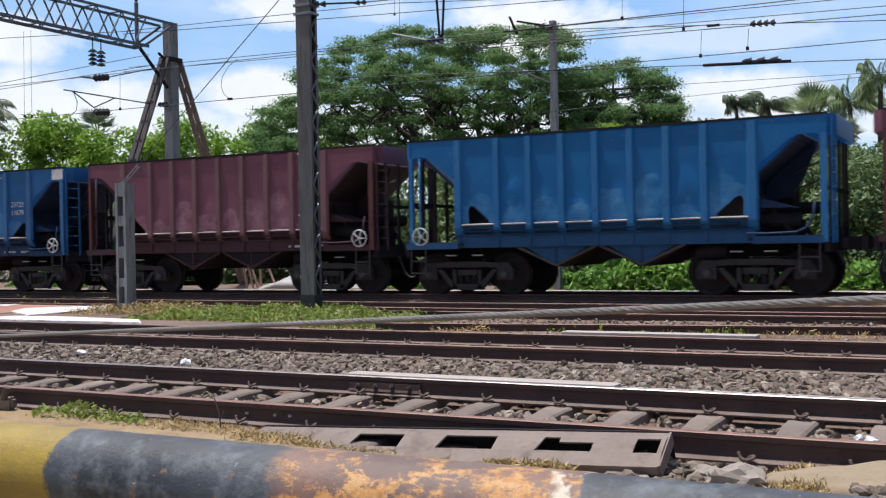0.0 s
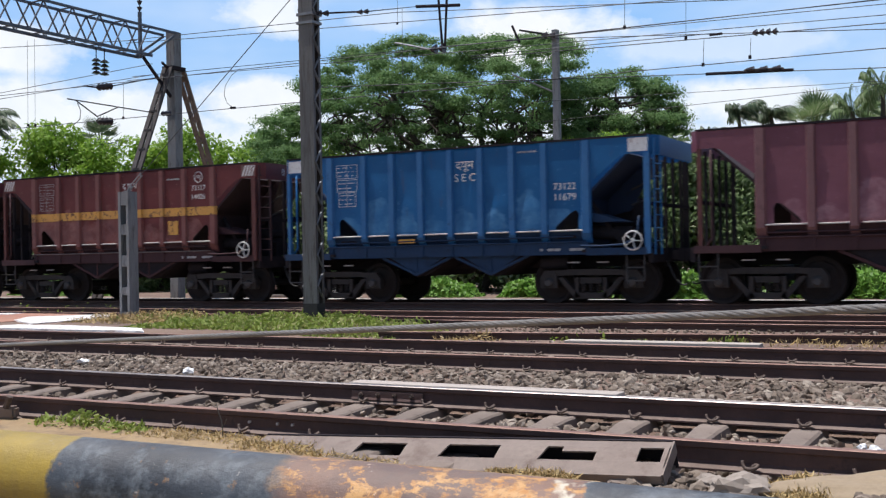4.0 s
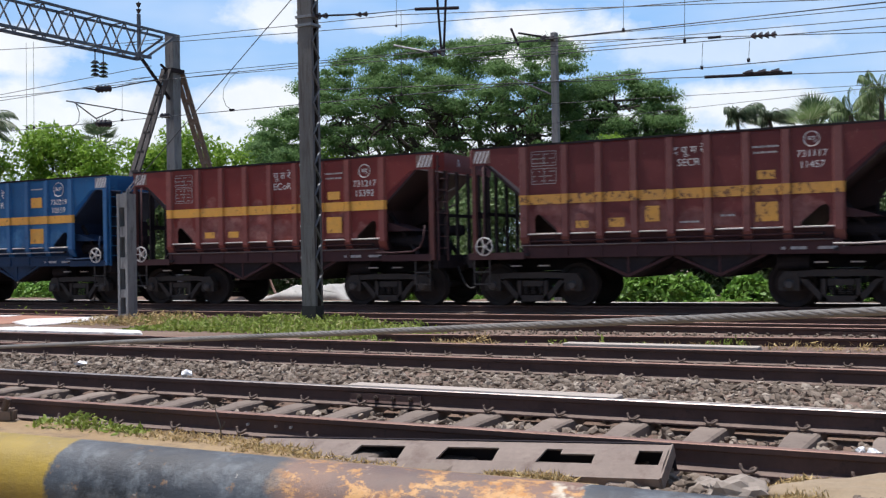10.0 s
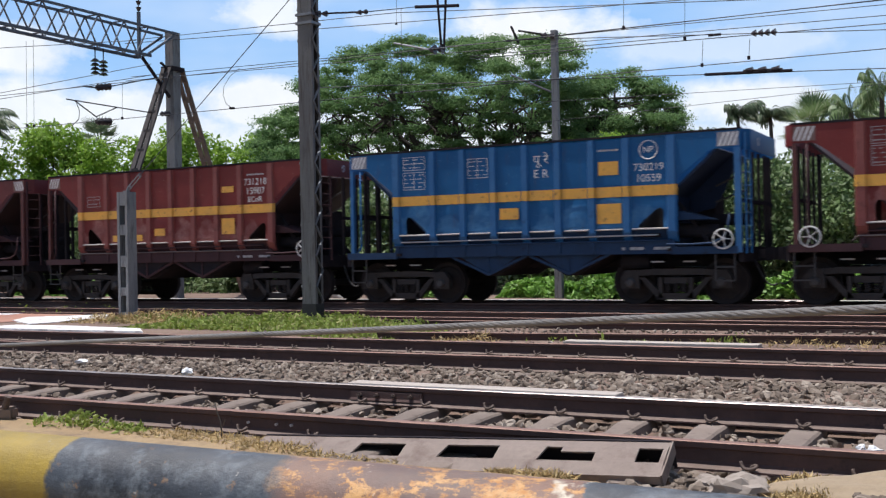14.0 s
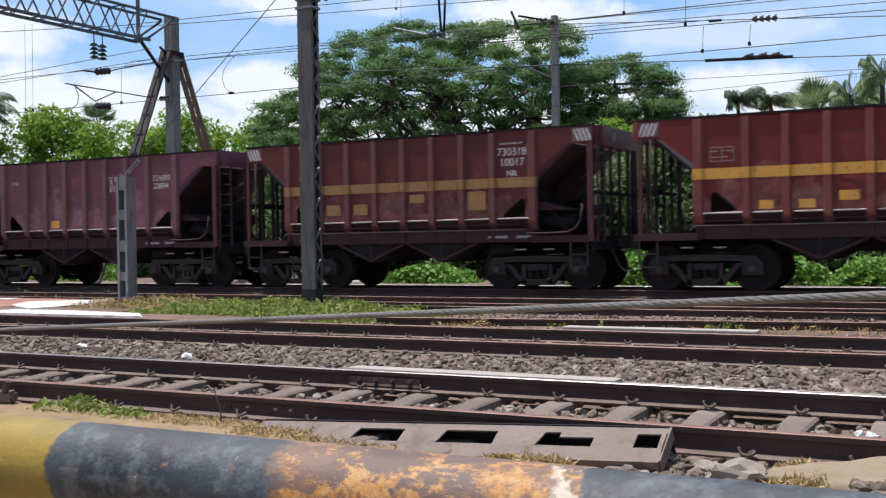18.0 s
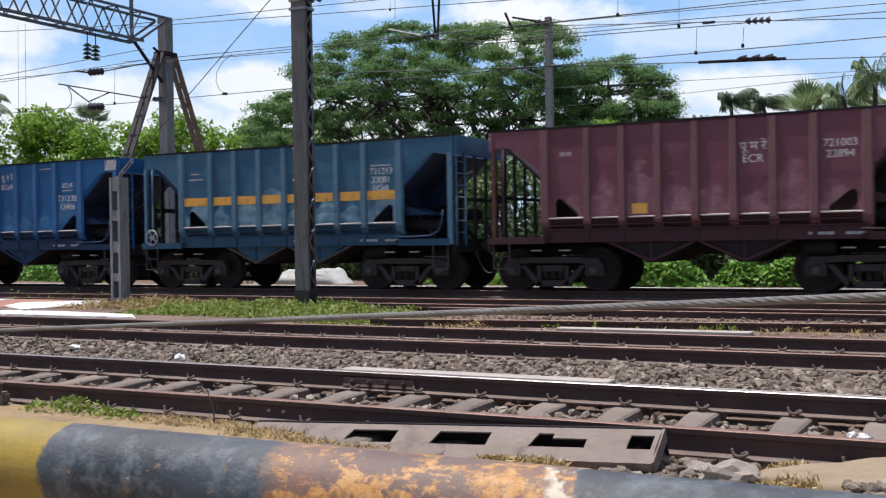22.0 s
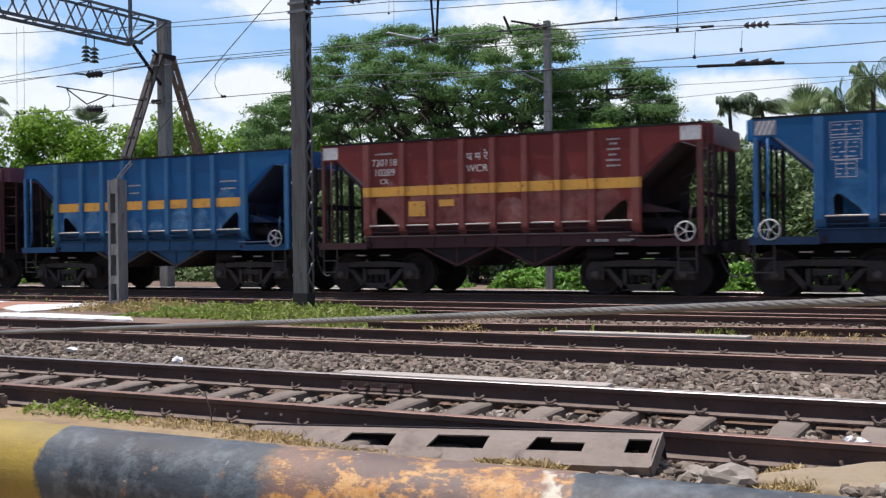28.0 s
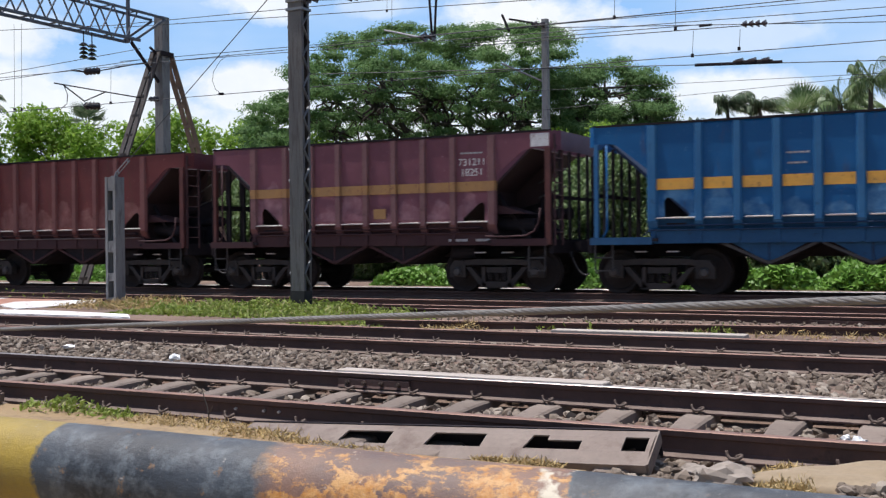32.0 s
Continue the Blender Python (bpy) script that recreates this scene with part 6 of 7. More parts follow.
# ---- foreground ----
def boom_paint():
    m, nt, b = nodes_of("boom_paint")
    tc = nt.nodes.new("ShaderNodeTexCoord")
    sep = nt.nodes.new("ShaderNodeSeparateXYZ")
    nt.links.new(tc.outputs["Object"], sep.inputs[0])
    wob = math_node(nt, "ADD", sep.outputs[0], math_node(nt, "MULTIPLY", math_node(nt, "SUBTRACT", noise_node(nt, 14.0, 6.0, 0.7), 0.5), 0.06))
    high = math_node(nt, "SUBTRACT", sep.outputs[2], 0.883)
    wob = math_node(nt, "ADD", wob, math_node(nt, "MULTIPLY", high, 0.15))
    yel = mixc(nt, ramp(nt, noise_node(nt, 12.0, 8.0, 0.72), 0.36, 0.66), (0.36, 0.245, 0.026), (0.225, 0.157, 0.036))
    blk = mixc(nt, ramp(nt, noise_node(nt, 8.0, 5.0, 0.6), 0.35, 0.68), (0.014, 0.019, 0.028), (0.05, 0.062, 0.08))
    blk = mixc(nt, math_node(nt, "MULTIPLY", ramp(nt, noise_node(nt, 28.0, 8.0, 0.68, shift=(5, 5, 1)), 0.48, 0.68), 0.75), blk, (0.16, 0.185, 0.21))
    blk = mixc(nt, math_node(nt, "MULTIPLY", ramp(nt, noise_node(nt, 26.0, 5.0, 0.7, shift=(1, 4, 2)), 0.62, 0.7), 0.7), blk, (0.32, 0.16, 0.05))
    rust = mixc(nt, ramp(nt, noise_node(nt, 9.0, 6.0, 0.65), 0.35, 0.65), (0.13, 0.082, 0.072), (0.22, 0.12, 0.085))
    crust = math_node(nt, "SUBTRACT", noise_node(nt, 27.0, 10.0, 0.72, (0.6, 1, 1), shift=(4, 2, 9)), math_node(nt, "MULTIPLY", high, 0.95))
    flaky = ramp(nt, crust, 0.445, 0.495)
    rust = mixc(nt, flaky, rust, (0.47, 0.2, 0.04))
    rust = mixc(nt, math_node(nt, "MULTIPLY", flaky, ramp(nt, noise_node(nt, 55.0, 7.0, 0.7, shift=(1, 1, 5)), 0.42, 0.56)), rust, (0.56, 0.31, 0.115))
    rust = mixc(nt, math_node(nt, "MULTIPLY", flaky, ramp(nt, noise_node(nt, 75.0, 8.0, 0.7, shift=(7, 2, 2)), 0.5, 0.62)), rust, (0.2, 0.1, 0.06))
    rust = mixc(nt, ramp(nt, noise_node(nt, 34.0, 6.0, 0.7, shift=(3, 3, 3)), 0.64, 0.68), rust, (0.45, 0.34, 0.25))
    c = mixc(nt, ramp(nt, wob, -1.122, -1.114), yel, blk)
    c = mixc(nt, ramp(nt, wob, -0.773, -0.743), c, rust)
    tip = math_node(nt, "ADD", wob, math_node(nt, "MULTIPLY", math_node(nt, "SUBTRACT", noise_node(nt, 22.0, 5.0, 0.6, shift=(8, 0, 3)), 0.5), 0.07))
    chip = ramp(nt, math_node(nt, "ADD", noise_node(nt, 16.0, 4.0, 0.6, shift=(2, 9, 4)), math_node(nt, "MULTIPLY", high, 2.0)), 0.5, 0.55)
    c = mixc(nt, math_node(nt, "MULTIPLY", ramp(nt, tip, -0.413, -0.403), chip), c, (0.6, 0.53, 0.42))
    c = mixc(nt, ramp(nt, tip, -0.385, -0.38), c, blk)
    speck = math_node(nt, "MULTIPLY", ramp(nt, noise_node(nt, 60.0, 4.0, 0.8, shift=(2, 8, 1)), 0.66, 0.72), 0.5)
    c = mixc(nt, speck, c, (0.5, 0.46, 0.42))
    # patchy tan tint towards the top of the boom
    tan_top = math_node(nt, "MULTIPLY", ramp(nt, high, 0.02, 0.06), ramp(nt, noise_node(nt, 9.0, 6.0, 0.7, shift=(6, 1, 1)), 0.25, 0.75))
    c = mixc(nt, math_node(nt, "MULTIPLY", tan_top, 0.28), c, (0.26, 0.22, 0.18))
    nt.links.new(c, b.inputs["Base Color"])
    b.inputs["Roughness"].default_value = 0.58
    bump(nt, b, math_node(nt, "ADD", noise_node(nt, 40.0, 7.0, 0.7), math_node(nt, "MULTIPLY", crust, 1.5)), 0.4, 0.004)
    return m


def gate_boom():
    g = tagged(empty("crossing_gate", pose(0, 1.05, 0)), "level crossing gate boom painted in yellow and black, badly rusted", "barrier")
    bm = B()
    n = 40
    rows = []
    for i in range(61):
        x = -4.0 + 7.0 * i / 60
        rows.append([bm.verts.new((x, 0.0605 * math.cos(2 * math.pi * j / n), 0.883 + 0.0605 * math.sin(2 * math.pi * j / n))) for j in range(n)])
    for a, b in zip(rows, rows[1:]):
        for j in range(n):
            f_ = bm.faces.new((a[j], a[(j + 1) % n], b[(j + 1) % n], b[j]))
            f_.smooth = True
    bm.faces.new(rows[0])
    bm.faces.new(rows[-1][::-1])
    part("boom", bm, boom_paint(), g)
    for x in (-3.9, 2.9):
        part("rest_post", box(B(), x - 0.06, x + 0.06, -0.06, 0.06, -0.25, 0.82), DARK_STEEL, g)


gate_boom()


def wire_rope():
    a, b = Vector((-3.98, 3.26, 0.82)), Vector((-0.2, 2.05, 1.073))
    d = (b - a).normalized()
    a, b2 = a - d * 3.5, b + d * 3.0
    L = (b2 - a).length
    m = d.to_track_quat("Z", "Y").to_matrix()
    n, rings = 24, int(L / 0.012)
    verts, faces = [], []
    for i in range(rings + 1):
        t = i / rings
        s = t * L
        c = a.lerp(b2, t)
        for j in range(n):
            ang = 2 * math.pi * j / n
            r = 0.0073 + 0.0012 * abs(math.cos(3 * ang))
            q = c + m @ Vector((r * math.cos(ang + s * 38), r * math.sin(ang + s * 38), 0))
            verts.append(q)
    for i in range(rings):
        for j in range(n):
            faces.append((i * n + j, i * n + (j + 1) % n, (i + 1) * n + (j + 1) % n, (i + 1) * n + j))
    me = bpy.data.meshes.new("rope")
    me.from_pydata(verts, [], faces)
    r = tagged(empty("wire_rope"), "twisted grey steel wire rope stretched across the tracks", "rope")
    part("rope", me, surface("rope_steel", (0.16, 0.148, 0.142), (0.22, 0.205, 0.195), (0.09, 0.08, 0.075), 0.7, 0.2, 6.0, 60.0), r)
    for p in (a, b2):
        part("anchor", tube(B(), (p.x, p.y, -0.3), (p.x, p.y, p.z + 0.08), 0.05, 10), DARK_STEEL, r)


wire_rope()

# ---- ballast, weeds and clutter ----
def stones(name, spots, label, mat=None):
    """Broken stones in one mesh: (x0, x1, y0, y1, z, count, size)."""
    rng = np.random.default_rng(11)
    g = (1 + 5 ** 0.5) / 2
    ico = np.array([(-1, g, 0), (1, g, 0), (-1, -g, 0), (1, -g, 0), (0, -1, g), (0, 1, g), (0, -1, -g), (0, 1, -g), (g, 0, -1), (g, 0, 1), (-g, 0, -1), (-g, 0, 1)]) / 1.9
    tri = np.array([(0, 11, 5), (0, 5, 1), (0, 1, 7), (0, 7, 10), (0, 10, 11), (1, 5, 9), (5, 11, 4), (11, 10, 2), (10, 7, 6), (7, 1, 8), (3, 9, 4), (3, 4, 2), (3, 2, 6), (3, 6, 8), (3, 8, 9), (4, 9, 5), (2, 4, 11), (6, 2, 10), (8, 6, 7), (9, 8, 1)])
    vs, fs, k = [], [], 0
    for x0, x1, y0, y1, z, n, size in spots:
        for _ in range(n):
            s = size * (0.55 + 0.9 * rng.random() ** 1.5)
            pts = ico * (1 + 0.2 * rng.normal(size=(12, 1)).clip(-1.3, 1.3)) * [1.25, 0.95, 0.62] * s * 0.5
            q, _r = np.linalg.qr(rng.normal(size=(3, 3)) * 0.55 + np.eye(3) * rng.choice([-1, 1], 3))
            pts = pts @ q + [rng.uniform(x0, x1), rng.uniform(y0, y1), z + rng.normal() * size * 0.22]
            vs.append(pts)
            fs.append(tri + 12 * k)
            k += 1
    me = bpy.data.meshes.new(name)
    me.from_pydata(np.concatenate(vs).tolist(), [], np.concatenate(fs).tolist())
    me.materials.append(mat or STONE)
    return tagged(new(name, me), label, "ballast", kind="stuff")


stones("ballast", [(-15, 1.5, 8.5, 11.2, -0.185, 11500, 0.073), (-15, 1.5, 8.8, 10.7, -0.165, 2000, 0.07), (-14, 1.0, 6.75, 8.28, -0.25, 4200, 0.072), (-14, 1.0, 11.4, 12.9, -0.2, 2200, 0.08), (-2.2, -1.3, 5.9, 6.55, -0.235, 480, 0.07), (-0.75, 0.2, 5.55, 5.95, -0.13, 260, 0.06), (-30, -15, 8.5, 11.2, -0.14, 1600, 0.1)], "grey-brown broken stone ballast between the tracks")
stones("loose_gravel", [(-9, 3, 13.3, 14.0, -0.08, 500, 0.05), (-11, 3, 15.5, 17.0, -0.1, 900, 0.05), (-25, 4, 20.2, 22.6, -0.2, 1500, 0.07)], "dark loose gravel between the sidings")


def blades(name, patches, label, mat, kind="stuff", category="weeds", aspect=0.4):
    """Upright leaves: (x0, x1, y0, y1, count, height, size)."""
    rng = np.random.default_rng(23)
    c, nn, sz = [], [], []
    for x0, x1, y0, y1, n, hgt, size in patches:
        p = np.stack([rng.uniform(x0, x1, n), rng.uniform(y0, y1, n), np.zeros(n)], 1)
        edge = np.minimum(1, np.minimum((p[:, 0] - x0), (x1 - p[:, 0])) / (0.18 * (x1 - x0)))
        lump = np.array([0.55 + 0.9 * noise.noise((a * 1.7, b * 1.9, 3)) for a, b, _ in p]).clip(0.1, 1.3)
        base = np.array([ground_z(a, b) for a, b, _ in p])
        p[:, 2] = base + hgt * rng.random(n) * edge * lump
        c.append(p)
        nn.append(rng.normal(size=(n, 3)) * [1, 1, 0.6] + [0, -0.1, 0.7])
        sz.append(size * (0.6 + 0.8 * rng.random(n)))
    me = quads(name, np.concatenate(c), np.concatenate(nn), np.concatenate(sz), aspect, 23)
    me.materials.append(mat)
    return tagged(new(name, me), label, category, kind=kind)


blades("weeds", [(-14.2, -8.6, 14.3, 17.0, 6000, 0.22, 0.05), (-14.2, -9.6, 14.1, 15.4, 3000, 0.2, 0.05), (-16.2, -13.6, 15.6, 17.4, 900, 0.16, 0.045), (-6.6, -4.4, 14.6, 15.3, 90, 0.12, 0.05), (-3.9, -3.3, 14.9, 15.6, 110, 0.16, 0.05), (-30, -19, 19.0, 22.0, 260, 0.3, 0.06)], "low bright green weeds on the verge", GRASS)
blades("low_weeds", [(-7.35, -6.1, 6.2, 6.5, 240, 0.16, 0.03), (-7.0, -6.7, 6.3, 6.5, 90, 0.2, 0.03), (-6.45, -6.2, 6.3, 6.5, 70, 0.17, 0.03)], "small green weeds growing against the rail", GRASS)
blades("dry_grass", [(-6.2, -4.3, 6.15, 6.5, 1100, 0.035, 0.03), (-5.0, -4.2, 6.0, 6.5, 700, 0.035, 0.03), (-4.4, -3.6, 6.0, 6.16, 260, 0.045, 0.03), (-2.95, -2.35, 6.0, 6.12, 420, 0.05, 0.03), (-1.45, -0.85, 5.8, 6.4, 2600, 0.14, 0.035), (-5, 1.5, 14.4, 15.6, 900, 0.12, 0.05), (-16.6, -14.2, 15.0, 17.2, 2200, 0.22, 0.06), (-7.9, -6.9, 14.2, 14.8, 260, 0.2, 0.06)], "dry straw-coloured grass tufts", DRY, aspect=0.05)

# single rails of the turnout and the siding
for y, x0, x1, skew, label in ((17.34, -11.0, 25, 0.4, "worn brown guard rail beside the siding"), (15.65, -9.0, 25, 7.6, "rusty diverging turnout rail among dry weeds")):
    r_ = tagged(empty("loose_rail", pose(0, y, -0.01, 0, 0, skew)), label, "rail", "single rails of the turnout")
    joint = -2.2 if y > 17 else 1.4
    part("rail", rail_mesh(x0, joint - 0.006, RAIL_DULL), None, r_)
    part("rail", rail_mesh(joint + 0.006, x1, RAIL_DULL), None, r_)
    bar = prism(B(), [(-0.012, -0.05), (-0.034, -0.06), (-0.034, -0.115), (-0.05, -0.135), (-0.012, -0.13)], joint - 0.45, joint + 0.45, "x")
    part("joint_bar", bar, RAIL_SIDE, r_)
    for i in range(4):
        dx = joint + (i - 1.5) * 0.22
        part("bolt", tube(B(), (dx, -0.03, -0.088), (dx, -0.075, -0.088), 0.02, 6), CLIP, r_)

PLANK = surface("bleached_timber", (0.4, 0.34, 0.3), (0.48, 0.42, 0.38), (0.26, 0.2, 0.17), 0.85, 0.0, 2.0, 40.0, stretch=(0.3, 3, 1))


def plank(x0, x1, y0, y1, z0, z1, label, rot=0.0):
    bm = box(B(), x0 - (x0 + x1) / 2, (x1 - x0) / 2, -(y1 - y0) / 2, (y1 - y0) / 2, z0, z1)
    bmesh.ops.bevel(bm, geom=bm.edges[:], offset=0.006, segments=1, affect="EDGES")
    tagged(part("plank", bm, PLANK, m=pose((x0 + x1) / 2, (y0 + y1) / 2, 0, 0, 0, rot)), label, "plank", "planks by the rails")


plank(-5.25, -2.75, 13.12, 13.36, -0.12, 0.03, "pale bleached timber lying along the rail", 0.5)
plank(-5.6, -2.95, 8.52, 8.72, -0.14, -0.005, "pale flat timber laid beside the rail")
plank(-2.9, 0.8, 8.50, 8.60, -0.14, -0.02, "narrow pale strip lying against the rail")


# fishplates with bolts
def fishplate(x, y, length, label):
    f_ = tagged(empty("fishplate", pose(x, y, 0)), label, "fishplate", "rail joints")
    bm = prism(B(), [(-0.012, -0.05), (-0.034, -0.06), (-0.034, -0.115), (-0.05, -0.135), (-0.012, -0.13)], -length / 2, length / 2, "x")
    part("plate", bm, RAIL_SIDE, f_)
    for i in range(4):
        dx = (i - 1.5) * length / 4.2
        b_ = tube(B(), (dx, -0.03, -0.088), (dx, -0.062, -0.088), 0.022, 6)
        tube(b_, (dx, -0.06, -0.088), (dx, -0.085, -0.088), 0.011, 6)
        part("bolt", b_, CLIP, f_)


fishplate(-5.08, RAIL_Y + 1.748, 0.75, "rusty fishplate joining two rail ends")
# Pale stubs stand in for daylight showing through three bolt holes.
for x in (-5.27, -5.0, -4.86):
    part("rail_bolt", tube(B(), (x, -0.904, -0.085), (x, -0.88, -0.085), 0.011, 7), LEDGE_DUST, t1, "bright bolt end in the rail web")


# steel trough sleeper leaning on the near rail
def trough_sleeper():
    t = tagged(empty("steel_sleeper"), "discarded rusty steel trough sleeper with square holes", "steel sleeper")
    L, W = 3.06, 0.34
    xs = [0.0, 0.10, 0.45, 0.87, 1.24, 1.55, 1.94, 2.26, 2.38, 2.61, 2.88, 3.03, L]
    holes = {3, 5, 7, 8, 10}
    vs_ = [0.0, 0.11, 0.15, 0.20, 0.25, W]
    bm = B()
    g = [[bm.verts.new((x - 0.012 * (3 - j) if i in (3, 5, 7) else x, v, -0.02 * (abs(v / W - 0.5) * 2) ** 3)) for j, v in enumerate(vs_)] for i, x in enumerate(xs)]
    for i in range(len(xs) - 1):
        for j in range(len(vs_) - 1):
            lo, hi = (1, 3) if i in (8,) else (1, 4)
            if i in holes and lo <= j < hi:
                continue
            bm.faces.new((g[i][j], g[i + 1][j], g[i + 1][j + 1], g[i][j + 1]))
    bmesh.ops.remove_doubles(bm, verts=bm.verts[:], dist=1e-4)
    r_ = bmesh.ops.extrude_face_region(bm, geom=bm.faces[:])
    for v in r_["geom"]:
        if isinstance(v, bmesh.types.BMVert):
            v.co.z -= 0.012
    a = Vector((-4.93, 6.10, -0.27))
    u = Vector((3.06, 0.06, 0.14)).normalized()
    v = Vector((0, 0.30, 0.15)).normalized()
    w = u.cross(v)
    v = w.cross(u)
    m = Matrix(((u.x, v.x, w.x, a.x), (u.y, v.y, w.y, a.y), (u.z, v.z, w.z, a.z), (0, 0, 0, 1)))
    t.matrix_basis = m
    steel = surface("old_sleeper_steel", (0.21, 0.16, 0.137), (0.265, 0.21, 0.18), (0.135, 0.088, 0.072), 0.75, 0.1, 1.6, 22.0, (0.52, 0.7))
    part("plate", bm, steel, t)
    part("flange", box(B(), 0.0, L, -0.012, 0.0, -0.07, -0.012), steel, t)
    # far flange: shade seen through the holes, put into a dark colour
    part("flange", box(B(), 0.0, L, W, W + 0.012, -0.22, -0.012), DARK_STEEL, t)
    part("end_lip", box(B(), L, L + 0.012, 0.0, W, -0.10, -0.012), steel, t)


trough_sleeper()


def lump(name, x, y, z, sx, sy, sz, mat, label, category, seed, sub=2, rough=0.25):
    bm = B()
    bmesh.ops.create_icosphere(bm, subdivisions=sub, radius=1.0)
    for v in bm.verts:
        k = 1 + rough * noise.noise(v.co * 1.7 + Vector((seed, 0, 0))) + rough * 0.5 * noise.noise(v.co * 4 + Vector((0, seed, 0)))
        v.co = Vector((v.co.x * sx * k, v.co.y * sy * k, v.co.z * sz * k))
    return tagged(part(name, bm, mat, m=pose(x, y, z)), label, category)


ROCK = surface("pale_rock", (0.28, 0.235, 0.2), (0.35, 0.295, 0.255), (0.17, 0.135, 0.115), 0.9, 0.0, 3.0, 25.0)
SAND = surface("tan_soil", (0.29, 0.22, 0.145), (0.35, 0.27, 0.185), (0.2, 0.145, 0.1), 0.95, 0.0, 2.0, 30.0)
lump("rock", -1.42, 6.16, -0.2, 0.2, 0.13, 0.1, ROCK, "flat pale brown rock beside the near rail", "rock", 3.0, 3, 0.4)
lump("rock", -1.62, 6.32, -0.21, 0.11, 0.09, 0.06, ROCK, "small pale rock beside the near rail", "rock", 5.0, 3, 0.4)
mound = lump("soil_mound", -0.42, 6.22, -0.27, 0.85, 0.36, 0.215, SAND, "low mound of tan sandy soil by the rail", "soil", 7.0, 5, 0.22)
for p_ in mound.data.polygons:
    p_.use_smooth = True
stub = tagged(empty("iron_stub", pose(-7.78, 6.40, -0.17, 0, 0, 25)), "rusty iron block with a bolt beside the near rail", "iron block")
bm_ = box(B(), -0.16, 0.12, -0.06, 0.06, 0.0, 0.11)
bmesh.ops.bevel(bm_, geom=bm_.edges[:], offset=0.02, segments=2, affect="EDGES")
part("block", bm_, STRUT_RUST, stub)
part("bolt", tube(B(), (0.04, -0.04, 0.10), (0.08, -0.05, 0.2), 0.03, 7), CLIP, stub)
twig = tagged(empty("twig", pose(-5.33, 6.36, -0.2)), "thin brown dead twig standing by the near rail", "twig")
part("stem", polytube(B(), [(0, 0, 0), (0.0, 0.01, 0.07), (-0.02, 0.02, 0.15), (-0.06, 0.03, 0.22), (-0.08, 0.03, 0.29)], 0.005, 5), BARK, twig)
part("side_shoot", polytube(B(), [(-0.01, 0.01, 0.1), (0.03, 0.0, 0.14), (0.05, -0.01, 0.17)], 0.0035, 5), BARK, twig)
PAPER = surface("white_litter", (0.8, 0.8, 0.8), (0.7, 0.7, 0.72), (0.55, 0.53, 0.52), 0.7, 0.0, 6.0, 30.0)
for x, y, z, sx, sy, sz, sd in ((-8.44, 9.49, -0.11, 0.08, 0.05, 0.045, 1.0), (-10.63, 9.98, -0.1, 0.1, 0.06, 0.03, 2.0), (-0.87, 7.74, -0.2, 0.05, 0.04, 0.035, 4.0), (-0.96, 7.80, -0.2, 0.035, 0.03, 0.03, 6.0)):
    tagged(lump("litter", x, y, z, sx, sy, sz, PAPER, "crumpled scrap of white litter on the ballast", "litter", sd, 2, 0.7), group="scraps of litter")

# road end with white kerbs
KERB = surface("white_kerb", (0.8, 0.79, 0.79), (0.68, 0.63, 0.62), (0.42, 0.33, 0.3), 0.75, 0.0, 1.6, 20.0, (0.5, 0.62))
ROAD = surface("red_road", (0.34, 0.16, 0.11), (0.4, 0.21, 0.15), (0.28, 0.2, 0.17), 0.95, 0.0, 1.0, 15.0)
bm_ = prism(B(), [(-45, 12.9), (-18.3, 13.9), (-18.1, 15.3), (-19.0, 16.4), (-18.6, 17.6), (-45, 17.6)], -0.2, -0.01, "z")
tagged(part("road", bm_, ROAD), "red-brown road surface of the level crossing", "road", kind="structure")


def kerb(outline, label):
    bm = prism(B(), outline, -0.14, 0.0, "z")
    bmesh.ops.bevel(bm, geom=bm.edges[:], offset=0.02, segments=2, affect="EDGES")
    tagged(part("kerb", bm, KERB), label, "kerb", "kerbs of the crossing")


kerb([(-19.1, 16.4), (-17.85, 17.6), (-17.15, 16.9), (-16.75, 15.1), (-16.85, 14.5), (-18.4, 15.4)], "white-painted kerb ending beside the anchor post")
kerb([(-16.95, 14.3), (-15.57, 14.33), (-13.5, 14.05), (-12.9, 13.45), (-14.53, 13.4), (-17.2, 13.45)], "long white-painted kerb beside the track")
kerb([(-23.0, 16.2), (-20.4, 17.0), (-20.6, 17.6), (-23.2, 16.9)], "white-painted kerb across the red road")

# ---- growth behind the train ----
CREEPER = island_surface("creeper_leaf", (0.13, 0.27, 0.045), (0.2, 0.38, 0.06), (0.3, 0.48, 0.12), 0.5, 0.4, 0.3)
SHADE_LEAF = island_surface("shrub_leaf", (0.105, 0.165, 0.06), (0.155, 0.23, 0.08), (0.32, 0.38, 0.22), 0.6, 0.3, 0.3)


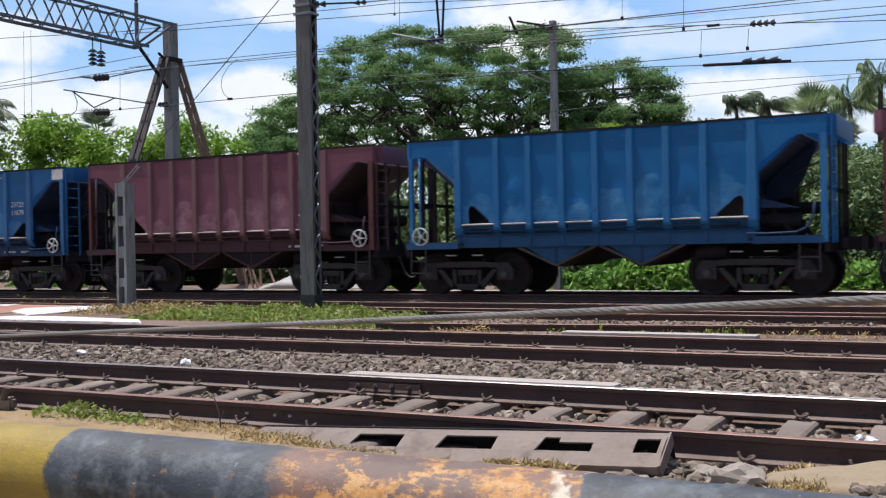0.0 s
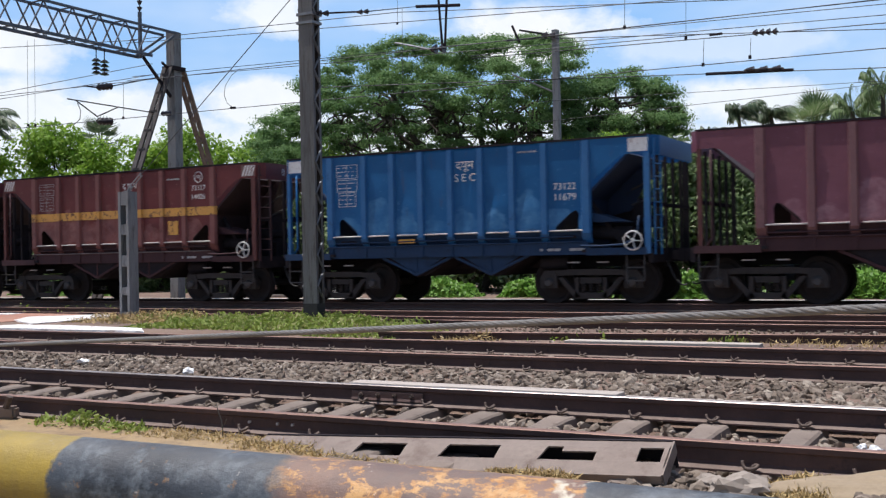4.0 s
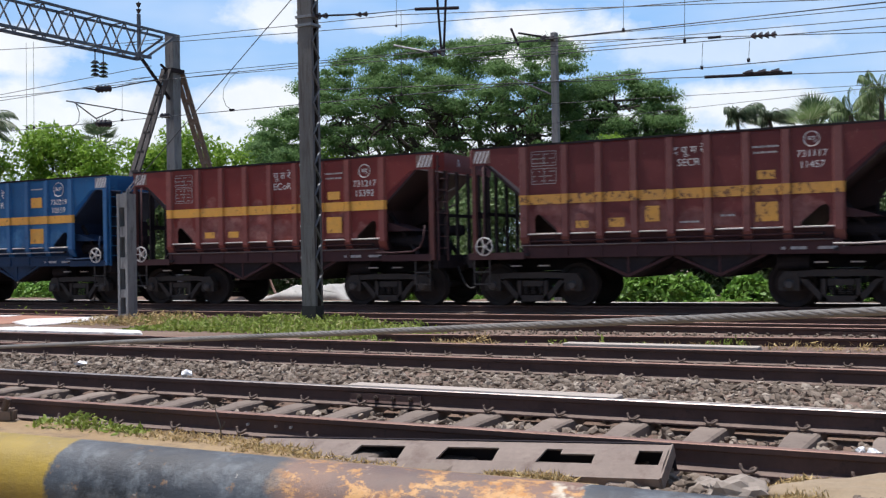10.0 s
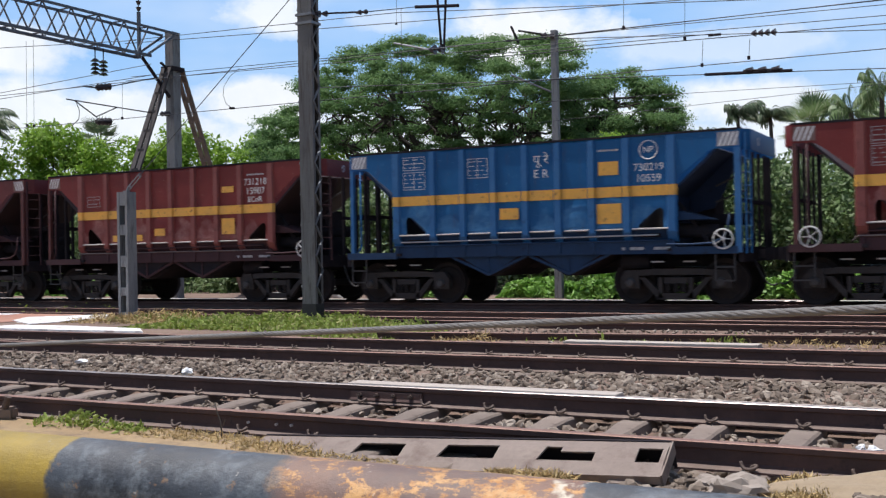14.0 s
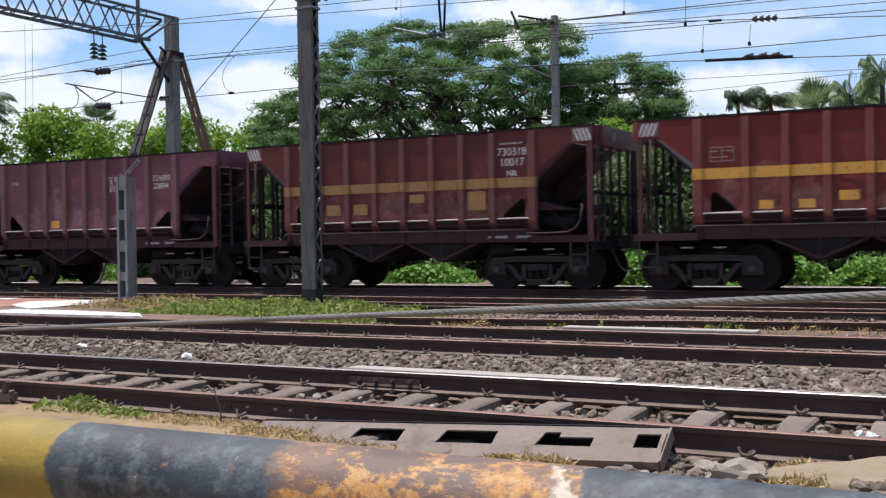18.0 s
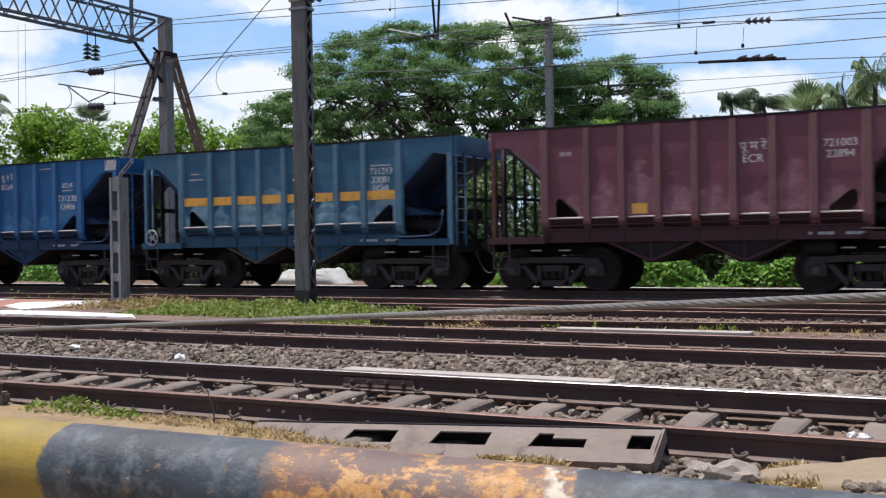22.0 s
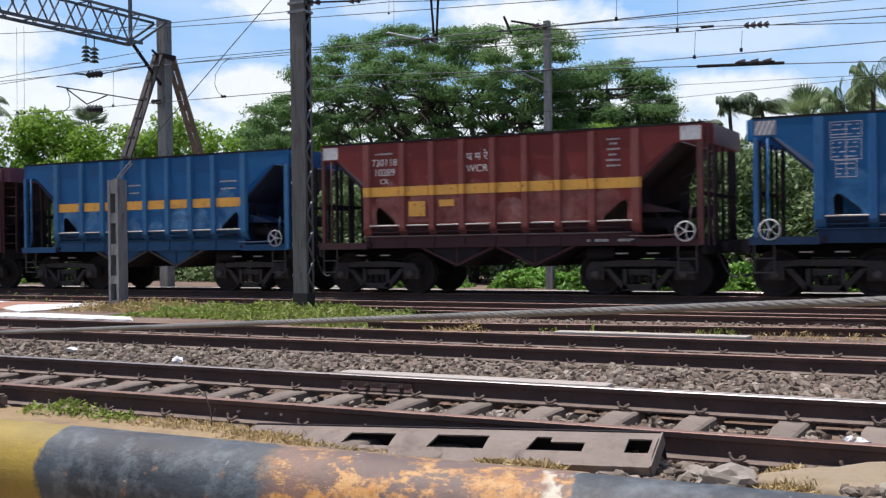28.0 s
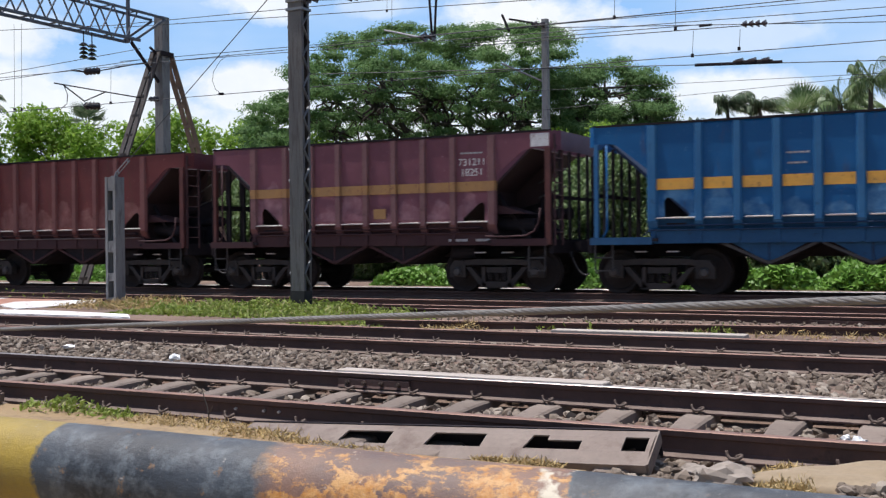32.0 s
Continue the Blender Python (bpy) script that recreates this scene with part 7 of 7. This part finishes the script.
def bush(x, y, w, d, hgt, seed, mat, label, leaf=0.12, dens=600):
    rng = np.random.default_rng(seed)
    n = int(dens * w * max(d, 0.6))
    p = np.stack([rng.uniform(-w / 2, w / 2, n), rng.uniform(-d / 2, d / 2, n), np.zeros(n)], 1)
    cap = np.sqrt(np.clip(1 - (2 * p[:, 0] / w) ** 4 - (2 * p[:, 1] / d) ** 4, 0.02, 1))
    lump_ = np.array([0.8 + 0.45 * noise.noise((a * 1.3 + seed, b * 1.3, seed)) for a, b, _ in p])
    p[:, 2] = hgt * cap * lump_ * rng.random(n) ** 0.5
    me = quads("leaves", p, rng.normal(size=(n, 3)) * 0.7 + [0, -0.35, 0.6], leaf * (0.6 + 0.8 * rng.random(n)), 0.7, seed)
    b_ = tagged(empty("bush", pose(x, y, -0.34)), label, "bush", "bushes behind the train")
    part("leaves", me, mat, b_)
    bm = B()
    for i in range(5):
        tube(bm, (0.3 * math.sin(i * 2.1) * w * 0.3, 0, 0), (math.sin(i * 2.1) * w * 0.4, 0.1, hgt * 0.6), 0.02, 5)
    part("stems", bm, BARK, b_)


for i, (x, y, w, d, hg, mat) in enumerate(((-10.2, 32.2, 4.4, 1.6, 1.1, CREEPER), (-6.2, 32.6, 3.2, 1.4, 0.85, CREEPER), (-13.9, 33.0, 2.8, 1.3, 0.75, CREEPER), (-18.0, 32.8, 3.4, 1.3, 0.7, CREEPER), (-3.0, 32.6, 3.4, 1.6, 0.9, CREEPER), (-34.9, 33.5, 3.6, 1.4, 0.8, CREEPER), (-38.6, 34.0, 3.2, 1.4, 0.8, CREEPER), (0.6, 32.6, 3.4, 1.6, 0.9, CREEPER))):
    bush(x, y, w, d, hg, 60 + i, mat, "bright green creeper-covered bush on the embankment")
for i in range(20):
    x = -46 + 2.55 * i
    bushy_tree("shrub", x, 38.4 + 1.3 * math.sin(i * 2.7) + max(0, -x - 25) * 0.12, 4.7 + 0.7 * math.sin(i * 1.9), 2.2, 80 + i, SHADE_LEAF, "tall green shrub in a thicket behind the railway yard", 0.11, "shrub", 36, 0.4, 340)
for i in range(7):
    bushy_tree("shrub", -17 + 3.1 * i, 46.0 + 0.8 * math.sin(i * 2.1), 5.7 + 0.4 * math.sin(i * 1.3), 2.3, 120 + i, SHADE_LEAF, "tall green tree growth behind the thicket", 0.125, "shrub", 36, 0.6, 240)

HEAP = surface("rubble", (0.5, 0.49, 0.47), (0.62, 0.6, 0.58), (0.3, 0.28, 0.26), 0.9, 0.0, 2.0, 12.0)
bm_ = prism(B(), [(-25.2, -0.36), (-23.2, 0.22), (-22.6, 0.12), (-21.7, 0.28), (-20.9, -0.36)], -0.5, 0.5)
bmesh.ops.subdivide_edges(bm_, edges=bm_.edges[:], cuts=5, use_grid_fill=True)
for v_ in bm_.verts:
    v_.co += Vector((0, 0.1, 0.09)) * noise.noise(v_.co * 2.3) + Vector((0.03, 0.05, 0.05)) * noise.noise(v_.co * 6.1)
for f_ in bm_.faces:
    f_.smooth = True
tagged(part("tarpaulin", bm_, HEAP, m=pose(0, 32.5, 0)), "white sheet thrown over a low pile behind the train", "tarpaulin")
STAKE = surface("split_bamboo", (0.36, 0.2, 0.15), (0.45, 0.3, 0.24), (0.2, 0.1, 0.08), 0.85, 0.0, 3.0, 30.0)
for x0, z0, x1, z1 in ((-25.77, 0.62, -25.57, -0.4), (-25.55, 0.62, -25.28, -0.4), (-25.42, 0.62, -25.04, -0.4), (-24.97, 0.6, -24.95, -0.4), (-24.68, 0.65, -24.2, -0.35)):
    tagged(part("stake", tube(B(), (x0, 32.3, z0), (x1, 32.3, z1), 0.045, 6), STAKE), "leaning brown wooden stake behind the train", "stake", "stakes behind the train")
bm_ = prism(B(), [(-60, 28.6), (30, 28.6), (30, 30.0), (-60, 30.0)], -0.5, -0.22, "z")
tagged(part("pathway", bm_, surface("pale_path", (0.45, 0.42, 0.38), (0.52, 0.49, 0.45), (0.3, 0.27, 0.23), 0.95, 0.0, 0.6, 10.0)), "pale dusty path behind the train", "path", kind="structure")

barrel = tagged(empty("barrel", pose(-3.25, 33.4, -0.34)), "small blue plastic barrel beside the bushes", "barrel")
PLASTIC = surface("blue_plastic", (0.03, 0.16, 0.5), (0.04, 0.2, 0.55), (0.1, 0.15, 0.3), 0.45, 0.0, 3.0, 20.0)
bm_ = B()
for z0_, r0_, z1_, r1_ in ((0.0, 0.24, 0.08, 0.26), (0.08, 0.26, 0.3, 0.275), (0.3, 0.275, 0.5, 0.26), (0.5, 0.26, 0.58, 0.23)):
    tube(bm_, (0, 0, z0_), (0, 0, z1_), r0_, 18, r1_)
part("drum", bm_, PLASTIC, barrel)
part("lid", tube(B(), (0, 0, 0.58), (0, 0, 0.63), 0.2, 18, 0.18), PIPE_PALE, barrel, "pale round lid")

# ---- what moves ----
TRAVEL = ((0, -8.17), (1.5, -1.61), (6, 18.33), (9, 31.67), (13, 49.52), (18, 72.10), (22.5, 92.33), (25, 103.75), (29, 121.85), (32, 135.27))


def head_x(t):
    """Where the middle of the second wagon of the train stands at t seconds."""
    for (a, xa), (b, xb) in zip(TRAVEL, TRAVEL[1:]):
        if t <= b:
            return xa + (xb - xa) * (t - a) / (b - a)
    return TRAVEL[-1][1]


def motions():
    for k, w in enumerate(WAGONS):
        walk(w, [(t, pose(x - PITCH_L * (k - 1), TRAIN_Y, 0)) for t, x in TRAVEL])
    steps = [i / 6 for i in range(193)]
    turns = [(t, (head_x(t) - TRAVEL[0][1]) / 0.5) for t in steps]
    for ax, x in TURNING:
        walk(ax, [(t, pose(x, 0, 0.5, 0, math.degrees(a) % 360)) for t, a in turns])


motions()
